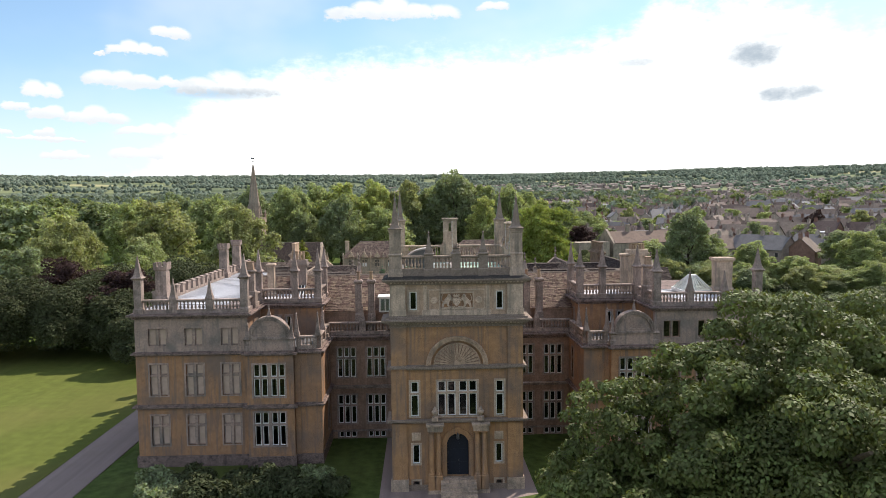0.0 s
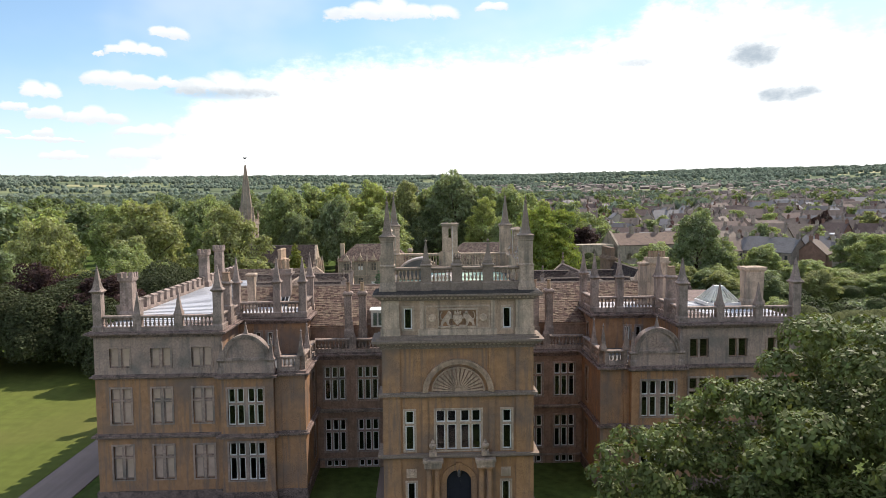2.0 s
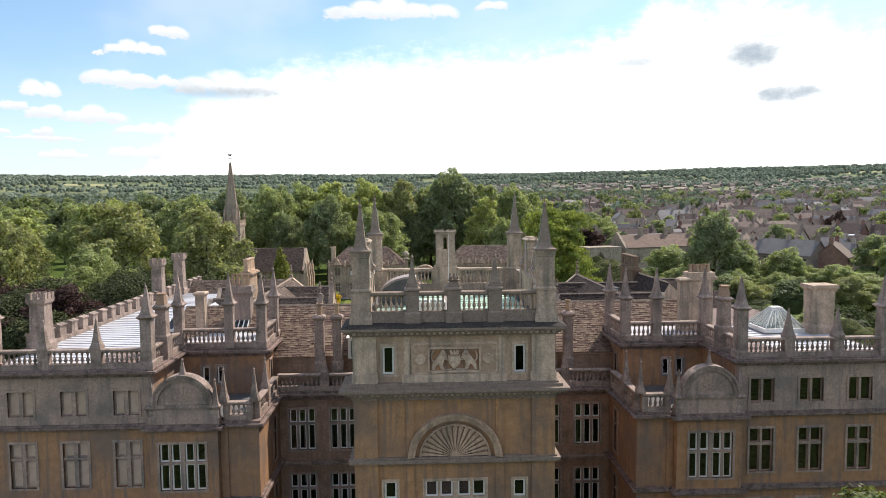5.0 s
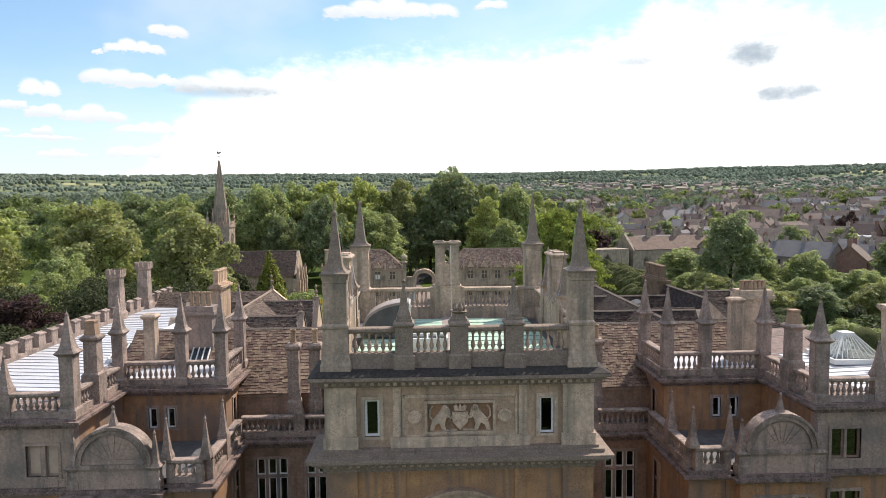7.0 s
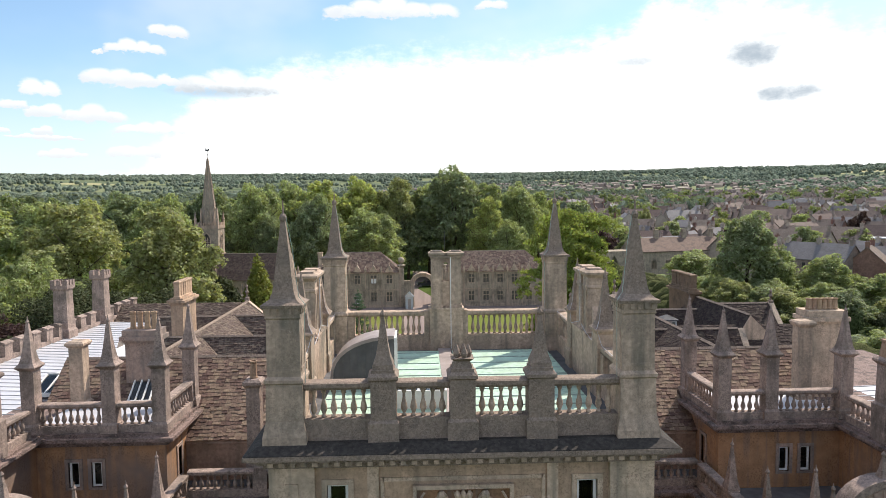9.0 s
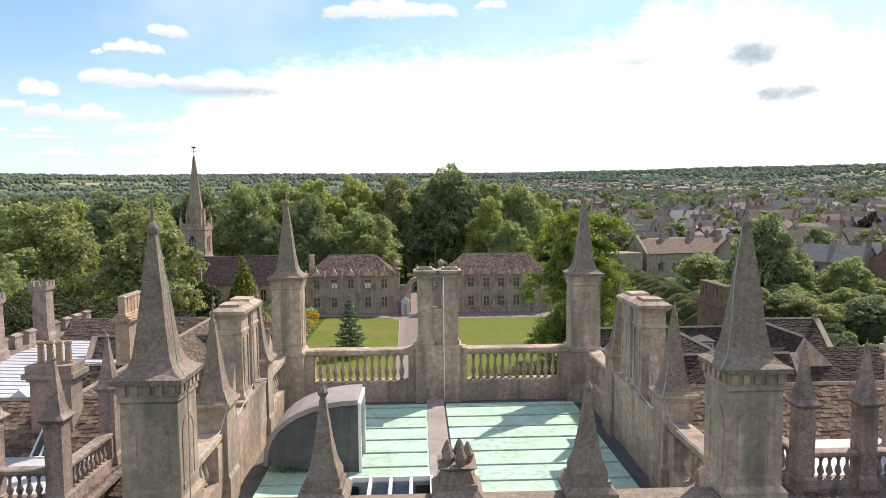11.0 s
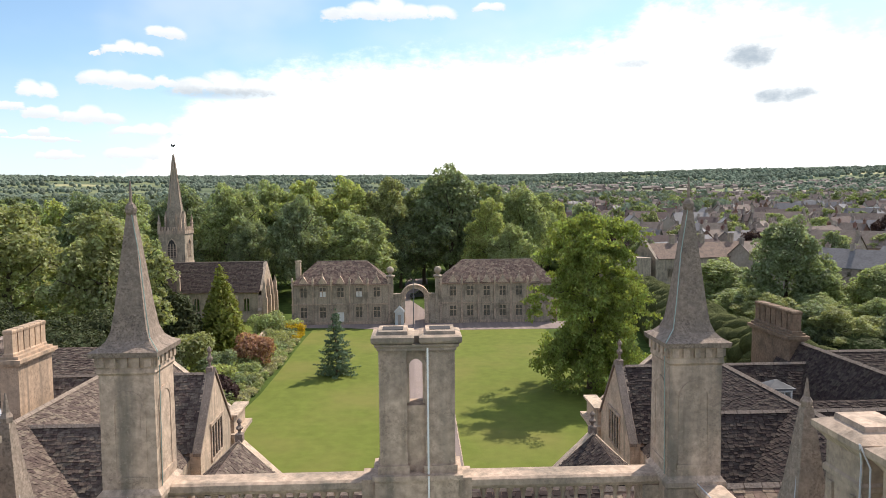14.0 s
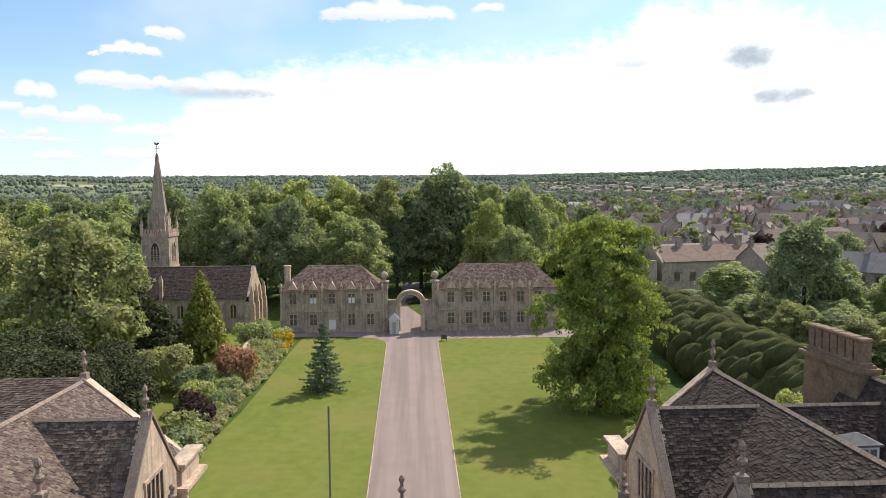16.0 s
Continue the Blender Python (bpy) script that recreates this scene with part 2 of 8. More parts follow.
WGOLD = mat("wing_stone_golden", (0.352, 0.197, 0.106), tone=0.16, grain=2.5, stain=0.9, stain_scale=0.30, stain_col=(0.180, 0.138, 0.116), streak=0.9, speck=0.4, speck_scale=14)
WPALE = mat("wing_stone_pale", (0.372, 0.268, 0.215), tone=0.2, grain=6, stain=0.8, stain_scale=0.6, stain_col=(0.16, 0.145, 0.13), streak=0.8, speck=0.45, speck_scale=16)
WGREY = mat("wing_stone_weathered", (0.325, 0.248, 0.208), tone=0.25, grain=8, stain=0.75, stain_scale=1.2, stain_col=(0.10, 0.085, 0.07), streak=0.55, bump=0.5, speck=0.6, speck_scale=18, pale=0.3)
WLICHEN = mat("wing_stone_lichened", (0.220, 0.158, 0.136), tone=0.35, grain=12, stain=0.85, stain_scale=2.4, stain_col=(0.06, 0.052, 0.045), bump=0.6, bump_scale=20, speck=0.8, speck_scale=16, pale=0.5)
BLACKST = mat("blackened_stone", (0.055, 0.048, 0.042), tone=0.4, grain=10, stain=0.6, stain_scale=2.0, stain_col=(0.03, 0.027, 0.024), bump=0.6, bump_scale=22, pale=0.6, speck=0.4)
# stone for shaded walls and recesses; the shade is in its colour
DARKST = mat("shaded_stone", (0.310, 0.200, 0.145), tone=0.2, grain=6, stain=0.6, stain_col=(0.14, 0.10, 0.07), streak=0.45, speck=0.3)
CREAM = mat("cream_panel", (0.464, 0.344, 0.271), tone=0.1, grain=3, stain=0.35, stain_col=(0.4, 0.32, 0.2))
# slate darkened in colour for the slopes turned from the sun
SLATE_SHADED = mat("stone_slate", (0.056, 0.040, 0.034), tone=0.35, grain=9, stain=0.6, stain_scale=1.6, stain_col=(0.065, 0.052, 0.043), island=0.38, bump=0.5)
SLATE1 = mat("stone_slate_piece", (0.200, 0.138, 0.104), tone=0.35, grain=9, stain=0.6, stain_scale=1.6, stain_col=(0.065, 0.052, 0.043), vary=0.38, bump=0.5)
# the same slate, lighter in colour for the sunlit west slopes
SLATE_LIT = mat("west_range_slate", (0.125, 0.092, 0.074), tone=0.35, grain=9, stain=0.6, stain_scale=1.6, stain_col=(0.085, 0.066, 0.053), island=0.4, bump=0.5)
LSLATE = mat("link_roof_slate", (0.172, 0.116, 0.088), tone=0.35, grain=9, stain=0.6, stain_scale=1.6, stain_col=(0.10, 0.075, 0.055), island=0.38, bump=0.5)
LEAD = mat("lead_sheet", (0.50, 0.49, 0.505), rough=0.36, tone=0.08, grain=2, stain=0.35, stain_scale=0.6, stain_col=(0.4, 0.39, 0.38), bump=0.1, bump_scale=4, spec=0.6)
ROLL = mat("lead_roll", (0.45, 0.44, 0.45), rough=0.5, tone=0.1, grain=3, stain=0.3)
PINKLEAD = mat("pinkish_lead", (0.33, 0.275, 0.25), rough=0.45, tone=0.12, grain=3, stain=0.4)
DLEAD = mat("dark_lead", (0.12, 0.115, 0.115), rough=0.7, tone=0.2, grain=3, stain=0.4, bump=0.1, spec=0.15)
COPPER = mat("green_copper_roof", (0.42, 0.56, 0.44), rough=0.6, tone=0.12, grain=2.5, stain=0.6, stain_scale=0.9, stain_col=(0.33, 0.40, 0.28), speck=0.35, speck_scale=6, bump=0.1, bump_scale=5)
DCOPPER = mat("dark_green_copper", (0.30, 0.37, 0.32), rough=0.5, tone=0.2, grain=5, stain=0.5, stain_scale=2.0)
WHITE = mat("white_paint", (0.72, 0.70, 0.66), rough=0.5, tone=0.06, grain=8, stain=0.15, bump=0.05)
DOORM = mat("dark_door_paint", (0.022, 0.026, 0.035), rough=0.4, tone=0.2, grain=20, stain=0.2)
IRON = mat("grey_iron", (0.10, 0.10, 0.10), rough=0.5, metal=0.6, tone=0.2, stain=0.3)
POT = mat("buff_clay", (0.36, 0.25, 0.165), tone=0.18, grain=10, stain=0.4, vary=0.15)
# near-black: the dark of rooms and openings put into the colour
DARK = mat("dark_interior", (0.055, 0.05, 0.048), tone=0.1, stain=0.0, bump=0.0)
GLASS = glass_mat()
LEADED = mat("leaded_glass", (0.13, 0.115, 0.10), rough=0.22, tone=0.45, grain=5, stain=0.3, bump=0.35, bump_scale=8, spec=0.6)
GRASS = mat("mown_grass", (0.120, 0.140, 0.027), rough=0.95, tone=0.12, grain=0.9, stain=0.7, stain_scale=0.09, stain_col=(0.170, 0.152, 0.045), bump=0.25, bump_scale=60, dist=0.04, spec=0.1)
GRASSW = mat("west_lawn_grass", (0.098, 0.114, 0.024), rough=0.95, tone=0.14, grain=0.9, stain=0.7, stain_scale=0.07, stain_col=(0.135, 0.122, 0.038), bump=0.25, bump_scale=60, dist=0.04, spec=0.1, lane=0.3)
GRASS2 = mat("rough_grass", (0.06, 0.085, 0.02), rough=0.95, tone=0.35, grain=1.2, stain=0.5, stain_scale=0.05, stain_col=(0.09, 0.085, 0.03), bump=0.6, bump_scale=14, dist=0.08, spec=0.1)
GRAVEL = mat("drive_gravel", (0.250, 0.195, 0.172), rough=0.95, tone=0.18, grain=25, stain=0.4, stain_scale=0.5, stain_col=(0.20, 0.155, 0.12), bump=0.5, bump_scale=80, dist=0.01, lane=0.8)
RED = mat("red_brick_far", (0.23, 0.13, 0.10), tone=0.2, grain=3, stain=0.4, vary=0.15)
TSTONE = mat("town_stone", (0.34, 0.275, 0.225), tone=0.2, grain=2, stain=0.5, stain_scale=0.4, vary=0.25)
TRENDER = mat("town_render", (0.38, 0.33, 0.28), tone=0.08, grain=2, stain=0.3, stain_scale=0.3, vary=0.15)
TROOF = mat("town_roof_tile", (0.150, 0.112, 0.095), tone=0.25, grain=3, stain=0.4, stain_scale=0.5, vary=0.4)
TROOF2 = mat("town_roof_slate", (0.17, 0.155, 0.15), rough=0.6, tone=0.2, grain=3, stain=0.3, stain_scale=0.5, vary=0.25)
BARK = mat("bark", (0.10, 0.075, 0.05), tone=0.3, grain=6, stain=0.4)


def leafmat(name, c, leaf=0.46, k=0.40, spec=0.15):
    return mat(name, c, rough=0.55, tone=0.3, grain=0.7, stain=0.0, bump=0.0, leaf=leaf, island=k, spec=spec)


# mid and dark leaves are paled and blued to carry haze on farther trees
L_MID = leafmat("leaves_mid_green", (0.272, 0.305, 0.145), leaf=0.47)
L_DARK = leafmat("leaves_dark_green", (0.212, 0.245, 0.135), leaf=0.44)
L_LIGHT = leafmat("leaves_light_green", (0.330, 0.355, 0.140), leaf=0.50)
L_OLIVE = leafmat("leaves_olive", (0.275, 0.285, 0.132), leaf=0.44)
L_YEW = leafmat("yew_needles", (0.062, 0.070, 0.034), leaf=0.15, spec=0.04)
L_GOLDY = leafmat("golden_cypress", (0.190, 0.200, 0.045), leaf=0.3)
L_COPPER = leafmat("copper_beech_leaves", (0.060, 0.036, 0.034), leaf=0.25, spec=0.05)
L_RUST = leafmat("rust_leaves", (0.33, 0.185, 0.125))
L_NEAR = leafmat("chestnut_leaves", (0.114, 0.132, 0.042), leaf=0.24, k=0.40, spec=0.2)
L_FLOWER = leafmat("border_flowers", (0.34, 0.32, 0.20), k=0.5)
L_YEL = leafmat("yellow_flowers", (0.45, 0.32, 0.02), k=0.2)


# ---- mesh building ----
class Build:
    """Collects faces for one mesh."""

    def __init__(self):
        self.v, self.f = [], []

    def add(self, verts, faces, m=None):
        n = len(self.v)
        self.v += [tuple(m @ Vector(p)) for p in verts] if m else [tuple(p) for p in verts]
        self.f += [tuple(i + n for i in f) for f in faces]
        return self

    def box(self, x0, x1, y0, y1, z0, z1, m=None):
        v = [(x0, y0, z0), (x1, y0, z0), (x1, y1, z0), (x0, y1, z0), (x0, y0, z1), (x1, y0, z1), (x1, y1, z1), (x0, y1, z1)]
        return self.add(v, [(3, 2, 1, 0), (4, 5, 6, 7), (0, 1, 5, 4), (1, 2, 6, 5), (2, 3, 7, 6), (3, 0, 4, 7)], m)

    def frustum(self, cx, cy, z0, z1, a0, a1, b0=None, b1=None):
        """A tapered block: half widths a (x) and b (y) at bottom and top."""
        b0, b1 = a0 if b0 is None else b0, a1 if b1 is None else b1
        v = [(cx - a0, cy - b0, z0), (cx + a0, cy - b0, z0), (cx + a0, cy + b0, z0), (cx - a0, cy + b0, z0),
             (cx - a1, cy - b1, z1), (cx + a1, cy - b1, z1), (cx + a1, cy + b1, z1), (cx - a1, cy + b1, z1)]
        return self.add(v, [(3, 2, 1, 0), (4, 5, 6, 7), (0, 1, 5, 4), (1, 2, 6, 5), (2, 3, 7, 6), (3, 0, 4, 7)])

    def stack(self, cx, cy, prof, b=1.0):
        """Square sections one over another: prof of (half width, z)."""
        v, f = [], []
        for a, z in prof:
            v += [(cx - a, cy - a * b, z), (cx + a, cy - a * b, z), (cx + a, cy + a * b, z), (cx - a, cy + a * b, z)]
        for i in range(len(prof) - 1):
            for j in range(4):
                k = (j + 1) % 4
                f.append((4 * i + j, 4 * i + k, 4 * i + 4 + k, 4 * i + 4 + j))
        n = 4 * (len(prof) - 1)
        f += [(3, 2, 1, 0), (n, n + 1, n + 2, n + 3)]
        return self.add(v, f)

    def lathe(self, cx, cy, prof, n=8, turn=0.0):
        v, f = [], []
        for r, z in prof:
            for j in range(n):
                a = turn + 2 * math.pi * j / n
                v.append((cx + r * math.cos(a), cy + r * math.sin(a), z))
        for i in range(len(prof) - 1):
            for j in range(n):
                k = (j + 1) % n
                f.append((n * i + j, n * i + k, n * i + n + k, n * i + n + j))
        f.append(tuple(range(n))[::-1])
        f.append(tuple(range(n * (len(prof) - 1), n * len(prof))))
        return self.add(v, f)

    def prism(self, poly, h0, h1, axis="y"):
        """A flat outline (u, z) pulled along an axis: y (u is x) or x (u is y); axis z takes (x, y)."""
        if axis == "y":
            a, c = [(u, h0, z) for u, z in poly], [(u, h1, z) for u, z in poly]
        elif axis == "x":
            a, c = [(h0, u, z) for u, z in poly], [(h1, u, z) for u, z in poly]
        else:
            a, c = [(u, w, h0) for u, w in poly], [(u, w, h1) for u, w in poly]
        n = len(poly)
        f = [(i, (i + 1) % n, n + (i + 1) % n, n + i) for i in range(n)]
        f += [tuple(range(n))[::-1], tuple(range(n, 2 * n))]
        return self.add(a + c, f)

    def tube(self, pts, r, n=6):
        """A round bar through points."""
        for p, q in zip(pts, pts[1:]):
            p, q = Vector(p), Vector(q)
            d = q - p
            m = Matrix.Translation(p) @ d.to_track_quat("Z", "Y").to_matrix().to_4x4()
            s = Build().lathe(0, 0, [(r, 0), (r, d.length)], n)
            self.add(s.v, s.f, m)
        return self

    def wall(self, u0, u1, z0, z1, holes, d0, d1, axis="y"):
        """A wall with thickness and openings: outside at d0, inside at d1. holes: (u0, u1, z0, z1)."""
        us = sorted({u0, u1, *[c for h in holes for c in h[:2]]})
        zs = sorted({z0, z1, *[c for h in holes for c in h[2:]]})
        nu, nz = len(us), len(zs)

        def pt(i, k, d):
            return (us[i], d, zs[k]) if axis == "y" else (d, us[i], zs[k])

        def solid(i, k):
            if not (0 <= i < nu - 1 and 0 <= k < nz - 1):
                return False
            cu, cz = (us[i] + us[i + 1]) / 2, (zs[k] + zs[k + 1]) / 2
            return not any(h[0] < cu < h[1] and h[2] < cz < h[3] for h in holes)

        for i in range(nu - 1):
            for k in range(nz - 1):
                if not solid(i, k):
                    continue
                self.add([pt(i, k, d0), pt(i + 1, k, d0), pt(i + 1, k + 1, d0), pt(i, k + 1, d0)], [(0, 1, 2, 3)])
                self.add([pt(i, k, d1), pt(i + 1, k, d1), pt(i + 1, k + 1, d1), pt(i, k + 1, d1)], [(3, 2, 1, 0)])
                for (di, dk), (a, b2) in (((-1, 0), ((i, k), (i, k + 1))), ((1, 0), ((i + 1, k), (i + 1, k + 1))),
                                          ((0, -1), ((i, k), (i + 1, k))), ((0, 1), ((i, k + 1), (i + 1, k + 1)))):
                    if not solid(i + di, k + dk):
                        self.add([pt(*a, d0), pt(*b2, d0), pt(*b2, d1), pt(*a, d1)], [(0, 1, 2, 3)])
        return self

    def mesh(self, name, material, sx=1, smooth=False, fix=True):
        me = bpy.data.meshes.new(name)
        v = [(sx * p[0], p[1], p[2]) for p in self.v] if sx != 1 else self.v
        me.from_pydata(v, [], self.f)
        if fix:
            bm = bmesh.new()
            bm.from_mesh(me)
            bmesh.ops.recalc_face_normals(bm, faces=bm.faces)
            bm.to_mesh(me)
            bm.free()
        me.materials.append(material)
        if smooth:
            me.polygons.foreach_set("use_smooth", [True] * len(me.polygons))
        return me


def part(name, b, material, parent, label="", sx=1, kind="", smooth=False):
    """One mesh object, under a thing or under a part."""
    ob = new(name, b if isinstance(b, bpy.types.Mesh) else b.mesh(name, material, sx, smooth))
    ob.parent = parent
    return tagged(ob, label, kind=kind)


def islands(b):
    """The separate shells of a build, largest first."""
    root = list(range(len(b.v)))

    def find(i):
        while root[i] != i:
            root[i] = root[root[i]]
            i = root[i]
        return i

    for f in b.f:
        for i in f[1:]:
            root[find(i)] = find(f[0])
    groups = {}
    for f in b.f:
        groups.setdefault(find(f[0]), []).append(f)
    out = []
    for faces in groups.values():
        ids = sorted({i for f in faces for i in f})
        at = {k: n for n, k in enumerate(ids)}
        q = Build().add([b.v[i] for i in ids], [tuple(at[i] for i in f) for f in faces])
        size = [max(p[k] for p in q.v) - min(p[k] for p in q.v) for k in range(3)]
        out.append((size[0] * size[1] + size[1] * size[2] + size[0] * size[2], q))
    return [q for _, q in sorted(out, key=lambda e: -e[0])]


def part_split(name, piece, b, material, parent, label="", sx=1):
    """A part whose smaller shells are pieces under it."""
    first, *rest = islands(b)
    ob = part(name, first, material, parent, label, sx)
    for q in rest:
        part(piece, q, material, ob, "", sx)
    return ob


def thing(name, label, category, group="", kind="", at=(0, 0, 0)):
    ob = new(name)
    ob.empty_display_size = 0.5
    ob.location = at
    return tagged(ob, label, category, group, kind)


# ---- ground ----
def ground_z(x, y):
    r = math.hypot(x, y)
    h = float(np.interp(r, [0, 200, 300, 500, 1000, 2000, 3000, 4200, 4900], [0, 0, 3, 9, 21, 56, 106, 178, 176]))
    side = 1.0 + 0.05 * max(-1.6, min(0.55, x / max(r, 1.0) * 2.0))
    wave = noise.noise(Vector((x * 0.0016, y * 0.0016, 0.3))) * min(1.0, max(0.0, (r - 400) / 1500)) * 9
    return 0.0085 * min(max(y - 15, 0), 135) + h * side + wave


def make_ground():
    near = [0, 12, 25, 40, 60, 85, 115, 150, 190, 240, 300, 370, 450, 550, 670, 800, 950, 1120, 1300, 1500, 1750, 2000, 2300, 2600, 2950, 3300, 3700, 4100, 4500, 4900]
    xs = sorted({-v for v in near} | set(near))
    ys = sorted({-v for v in near} | set(near) | {15})
    v = [(x, y, ground_z(x, y)) for y in ys for x in xs]
    n = len(xs)
    f = [(j * n + i, j * n + i + 1, j * n + n + i + 1, j * n + n + i) for j in range(len(ys) - 1) for i in range(n - 1)]
    b = Build().add(v, f)
    ob = new("ground", b.mesh("ground", COUNTRY))
    return tagged(ob, "rough grass and open country rising to low wooded hills", "ground", kind="structure")


def country_mat():
    """Rough grass near by; hedged fields of several greens and straw far off."""
    m = mat("open_country", (0.06, 0.085, 0.02), rough=1.0, tone=0.3, grain=0.6, stain=0.0, bump=0.0, spec=0.05)
    t = m.node_tree
    N, L = t.nodes.new, t.links.new
    b = t.nodes["Principled BSDF"]
    near = b.inputs["Base Color"].links[0].from_socket
    geo, vo, cr = N("ShaderNodeNewGeometry"), N("ShaderNodeTexVoronoi"), N("ShaderNodeValToRGB")
    vo.inputs["Scale"].default_value = 0.0042
    L(geo.outputs["Position"], vo.inputs["Vector"])
    sep = N("ShaderNodeSeparateColor")
    L(vo.outputs["Color"], sep.inputs[0])
    e = cr.color_ramp
    e.interpolation = "CONSTANT"
    e.elements[0].position, e.elements[0].color = 0.0, (0.115, 0.135, 0.075, 1)
    e.elements[1].position, e.elements[1].color = 0.45, (0.17, 0.185, 0.095, 1)
    for p, c in ((0.80, (0.30, 0.28, 0.15, 1)), (0.88, (0.075, 0.095, 0.05, 1))):
        k = e.elements.new(p)
        k.color = c
    L(sep.outputs[0], cr.inputs[0])
    ln, mr, mx = N("ShaderNodeVectorMath"), N("ShaderNodeMapRange"), N("ShaderNodeMix")
    ln.operation = "LENGTH"
    L(geo.outputs["Position"], ln.inputs[0])
    L(ln.outputs["Value"], mr.inputs[0])
    mr.inputs[1].default_value, mr.inputs[2].default_value = 350, 700
    mx.data_type = "RGBA"
    L(mr.outputs[0], mx.inputs[0])
    L(near, mx.inputs[6])
    L(cr.outputs[0], mx.inputs[7])
    L(mx.outputs[2], b.inputs["Base Color"])
    return m


COUNTRY = country_mat()
make_ground()


def sheet(name, outline, material, label, category, lift=0.03, kind="structure"):
    """A flat patch laid over the ground: outline of (x, y) corners in order."""
    b = Build()
    n = len(outline)
    top = [(x, y, 0.0085 * min(max(y - 15, 0), 135) + lift) for x, y in outline]
    low = [(x, y, z - 0.5) for x, y, z in top]
    b.add(top + low, [tuple(range(n))] + [(i, (i + 1) % n, n + (i + 1) % n, n + i) for i in range(n)])
    return tagged(new(name, b.mesh(name, material)), label, category, kind=kind)


def smooth_edge(p, q, k, amp, seed):
    """Points from p to q that wander a little, as a cut edge does."""
    out = []
    for i in range(k + 1):
        u = i / k
        w = noise.noise(Vector((seed, u * 7, 0))) * amp * (0 if i in (0, k) else 1)
        out.append((p[0] + (q[0] - p[0]) * u + w, p[1] + (q[1] - p[1]) * u))
    return out


# south lawns, drive, forecourt
sheet("lawn", [(-3.1, 40), (-3.45, 66), (-3.73, 84), (-4.0, 111), (-4.6, 114.5), (-6.5, 116.6)] + smooth_edge((-18, 117.2), (-19, 40), 10, 0.8, 3),
      GRASS, "mown striped lawn with a spruce beside the drive", "lawn")
sheet("lawn", [(3.82, 40), (22, 40), (22, 115), (4.6, 115.2), (4.0, 113)], GRASS, "mown lawn with a large tree's shadow", "lawn")
sheet("drive", [(-3.0, 30), (3.8, 30), (3.86, 66), (4.0, 113), (4.6, 115.2), (30, 115), (30, 121.5), (2.5, 121.8), (2.5, 124.5), (14, 130), (14, 150), (3, 153), (3, 195), (-3, 195), (-3, 153), (-9, 150), (-9, 131), (-2.5, 124.5), (-2.5, 121.8),
                (-22, 121.8), (-22, 119), (-12, 118.2), (-6.5, 116.6), (-4.6, 114.5), (-4.0, 111), (-3.73, 84), (-3.45, 66)], GRAVEL,
      "pale gravel drive widening before the gate", "drive", 0.045)
sheet("grass", [(-19.5, 62), (-22, 119), (-27, 132), (-48, 128), (-44, 95), (-30, 84)], GRASS, "mown grass beside the church", "lawn", 0.025)
for s in (-1, 1):
    b = Build()
    for i in range(73):
        y = 40 + i
        z = 0.0085 * (y - 15)
        x = 3.86 + 0.003 * (y - 66) if s > 0 else -3.45 - 0.0135 * (y - 66)
        b.box(x - 0.05, x + 0.05, y, y + 0.98, z - 0.2, z + 0.09)
    tagged(new("edging", b.mesh("edging", GREY)), "low stone edging along the drive", "edging", kind="structure")
# north and west grounds
sheet("lawn", [(-200, -60), (-33.8, -60), (-33.5, 2), (-33.5, 22), (-33.9, 46), (-75, 60), (-200, 70)], GRASSW, "sunlit mown lawn beside the house", "lawn")
sheet("path", [(-33.8, -60), (-29.6, -60), (-29.3, 0), (-29.3, 21), (-29.6, 46), (-33.9, 46), (-33.5, 22), (-33.5, 2)], GRAVEL, "gravel walk beside the lawn", "path", 0.035)
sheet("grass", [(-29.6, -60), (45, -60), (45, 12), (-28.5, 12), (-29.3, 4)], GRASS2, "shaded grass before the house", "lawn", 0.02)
sheet("path", [(-2.2, -60), (2.2, -60), (2.2, -2.5), (6.0, -1.2), (6.0, 11.9), (5.0, 11.9), (5.0, 0), (-5, 0), (-5, 11.9), (-6, 11.9), (-6, -1.2), (-2.2, -2.5)], GRAVEL,
      "gravel path round the entrance tower", "path", 0.035)

# ---- the house ----
house = thing("country_house", "large golden stone mansion with a central tower, balustrades and pinnacles", "house")


TRIM = [GREY]


def baluster_mesh(h, k=1.1):
    p = [(0.075, 0.0), (0.075, 0.07), (0.045, 0.10), (0.06, 0.16), (0.10, 0.28), (0.085, 0.42), (0.045, 0.60), (0.04, 0.78), (0.06, 0.84), (0.075, 0.90), (0.075, 1.0)]
    return Build().lathe(0, 0, [(r * k, z * h) for r, z in p], 8).mesh("baluster", TRIM[0], smooth=True)


BALUSTER = {}


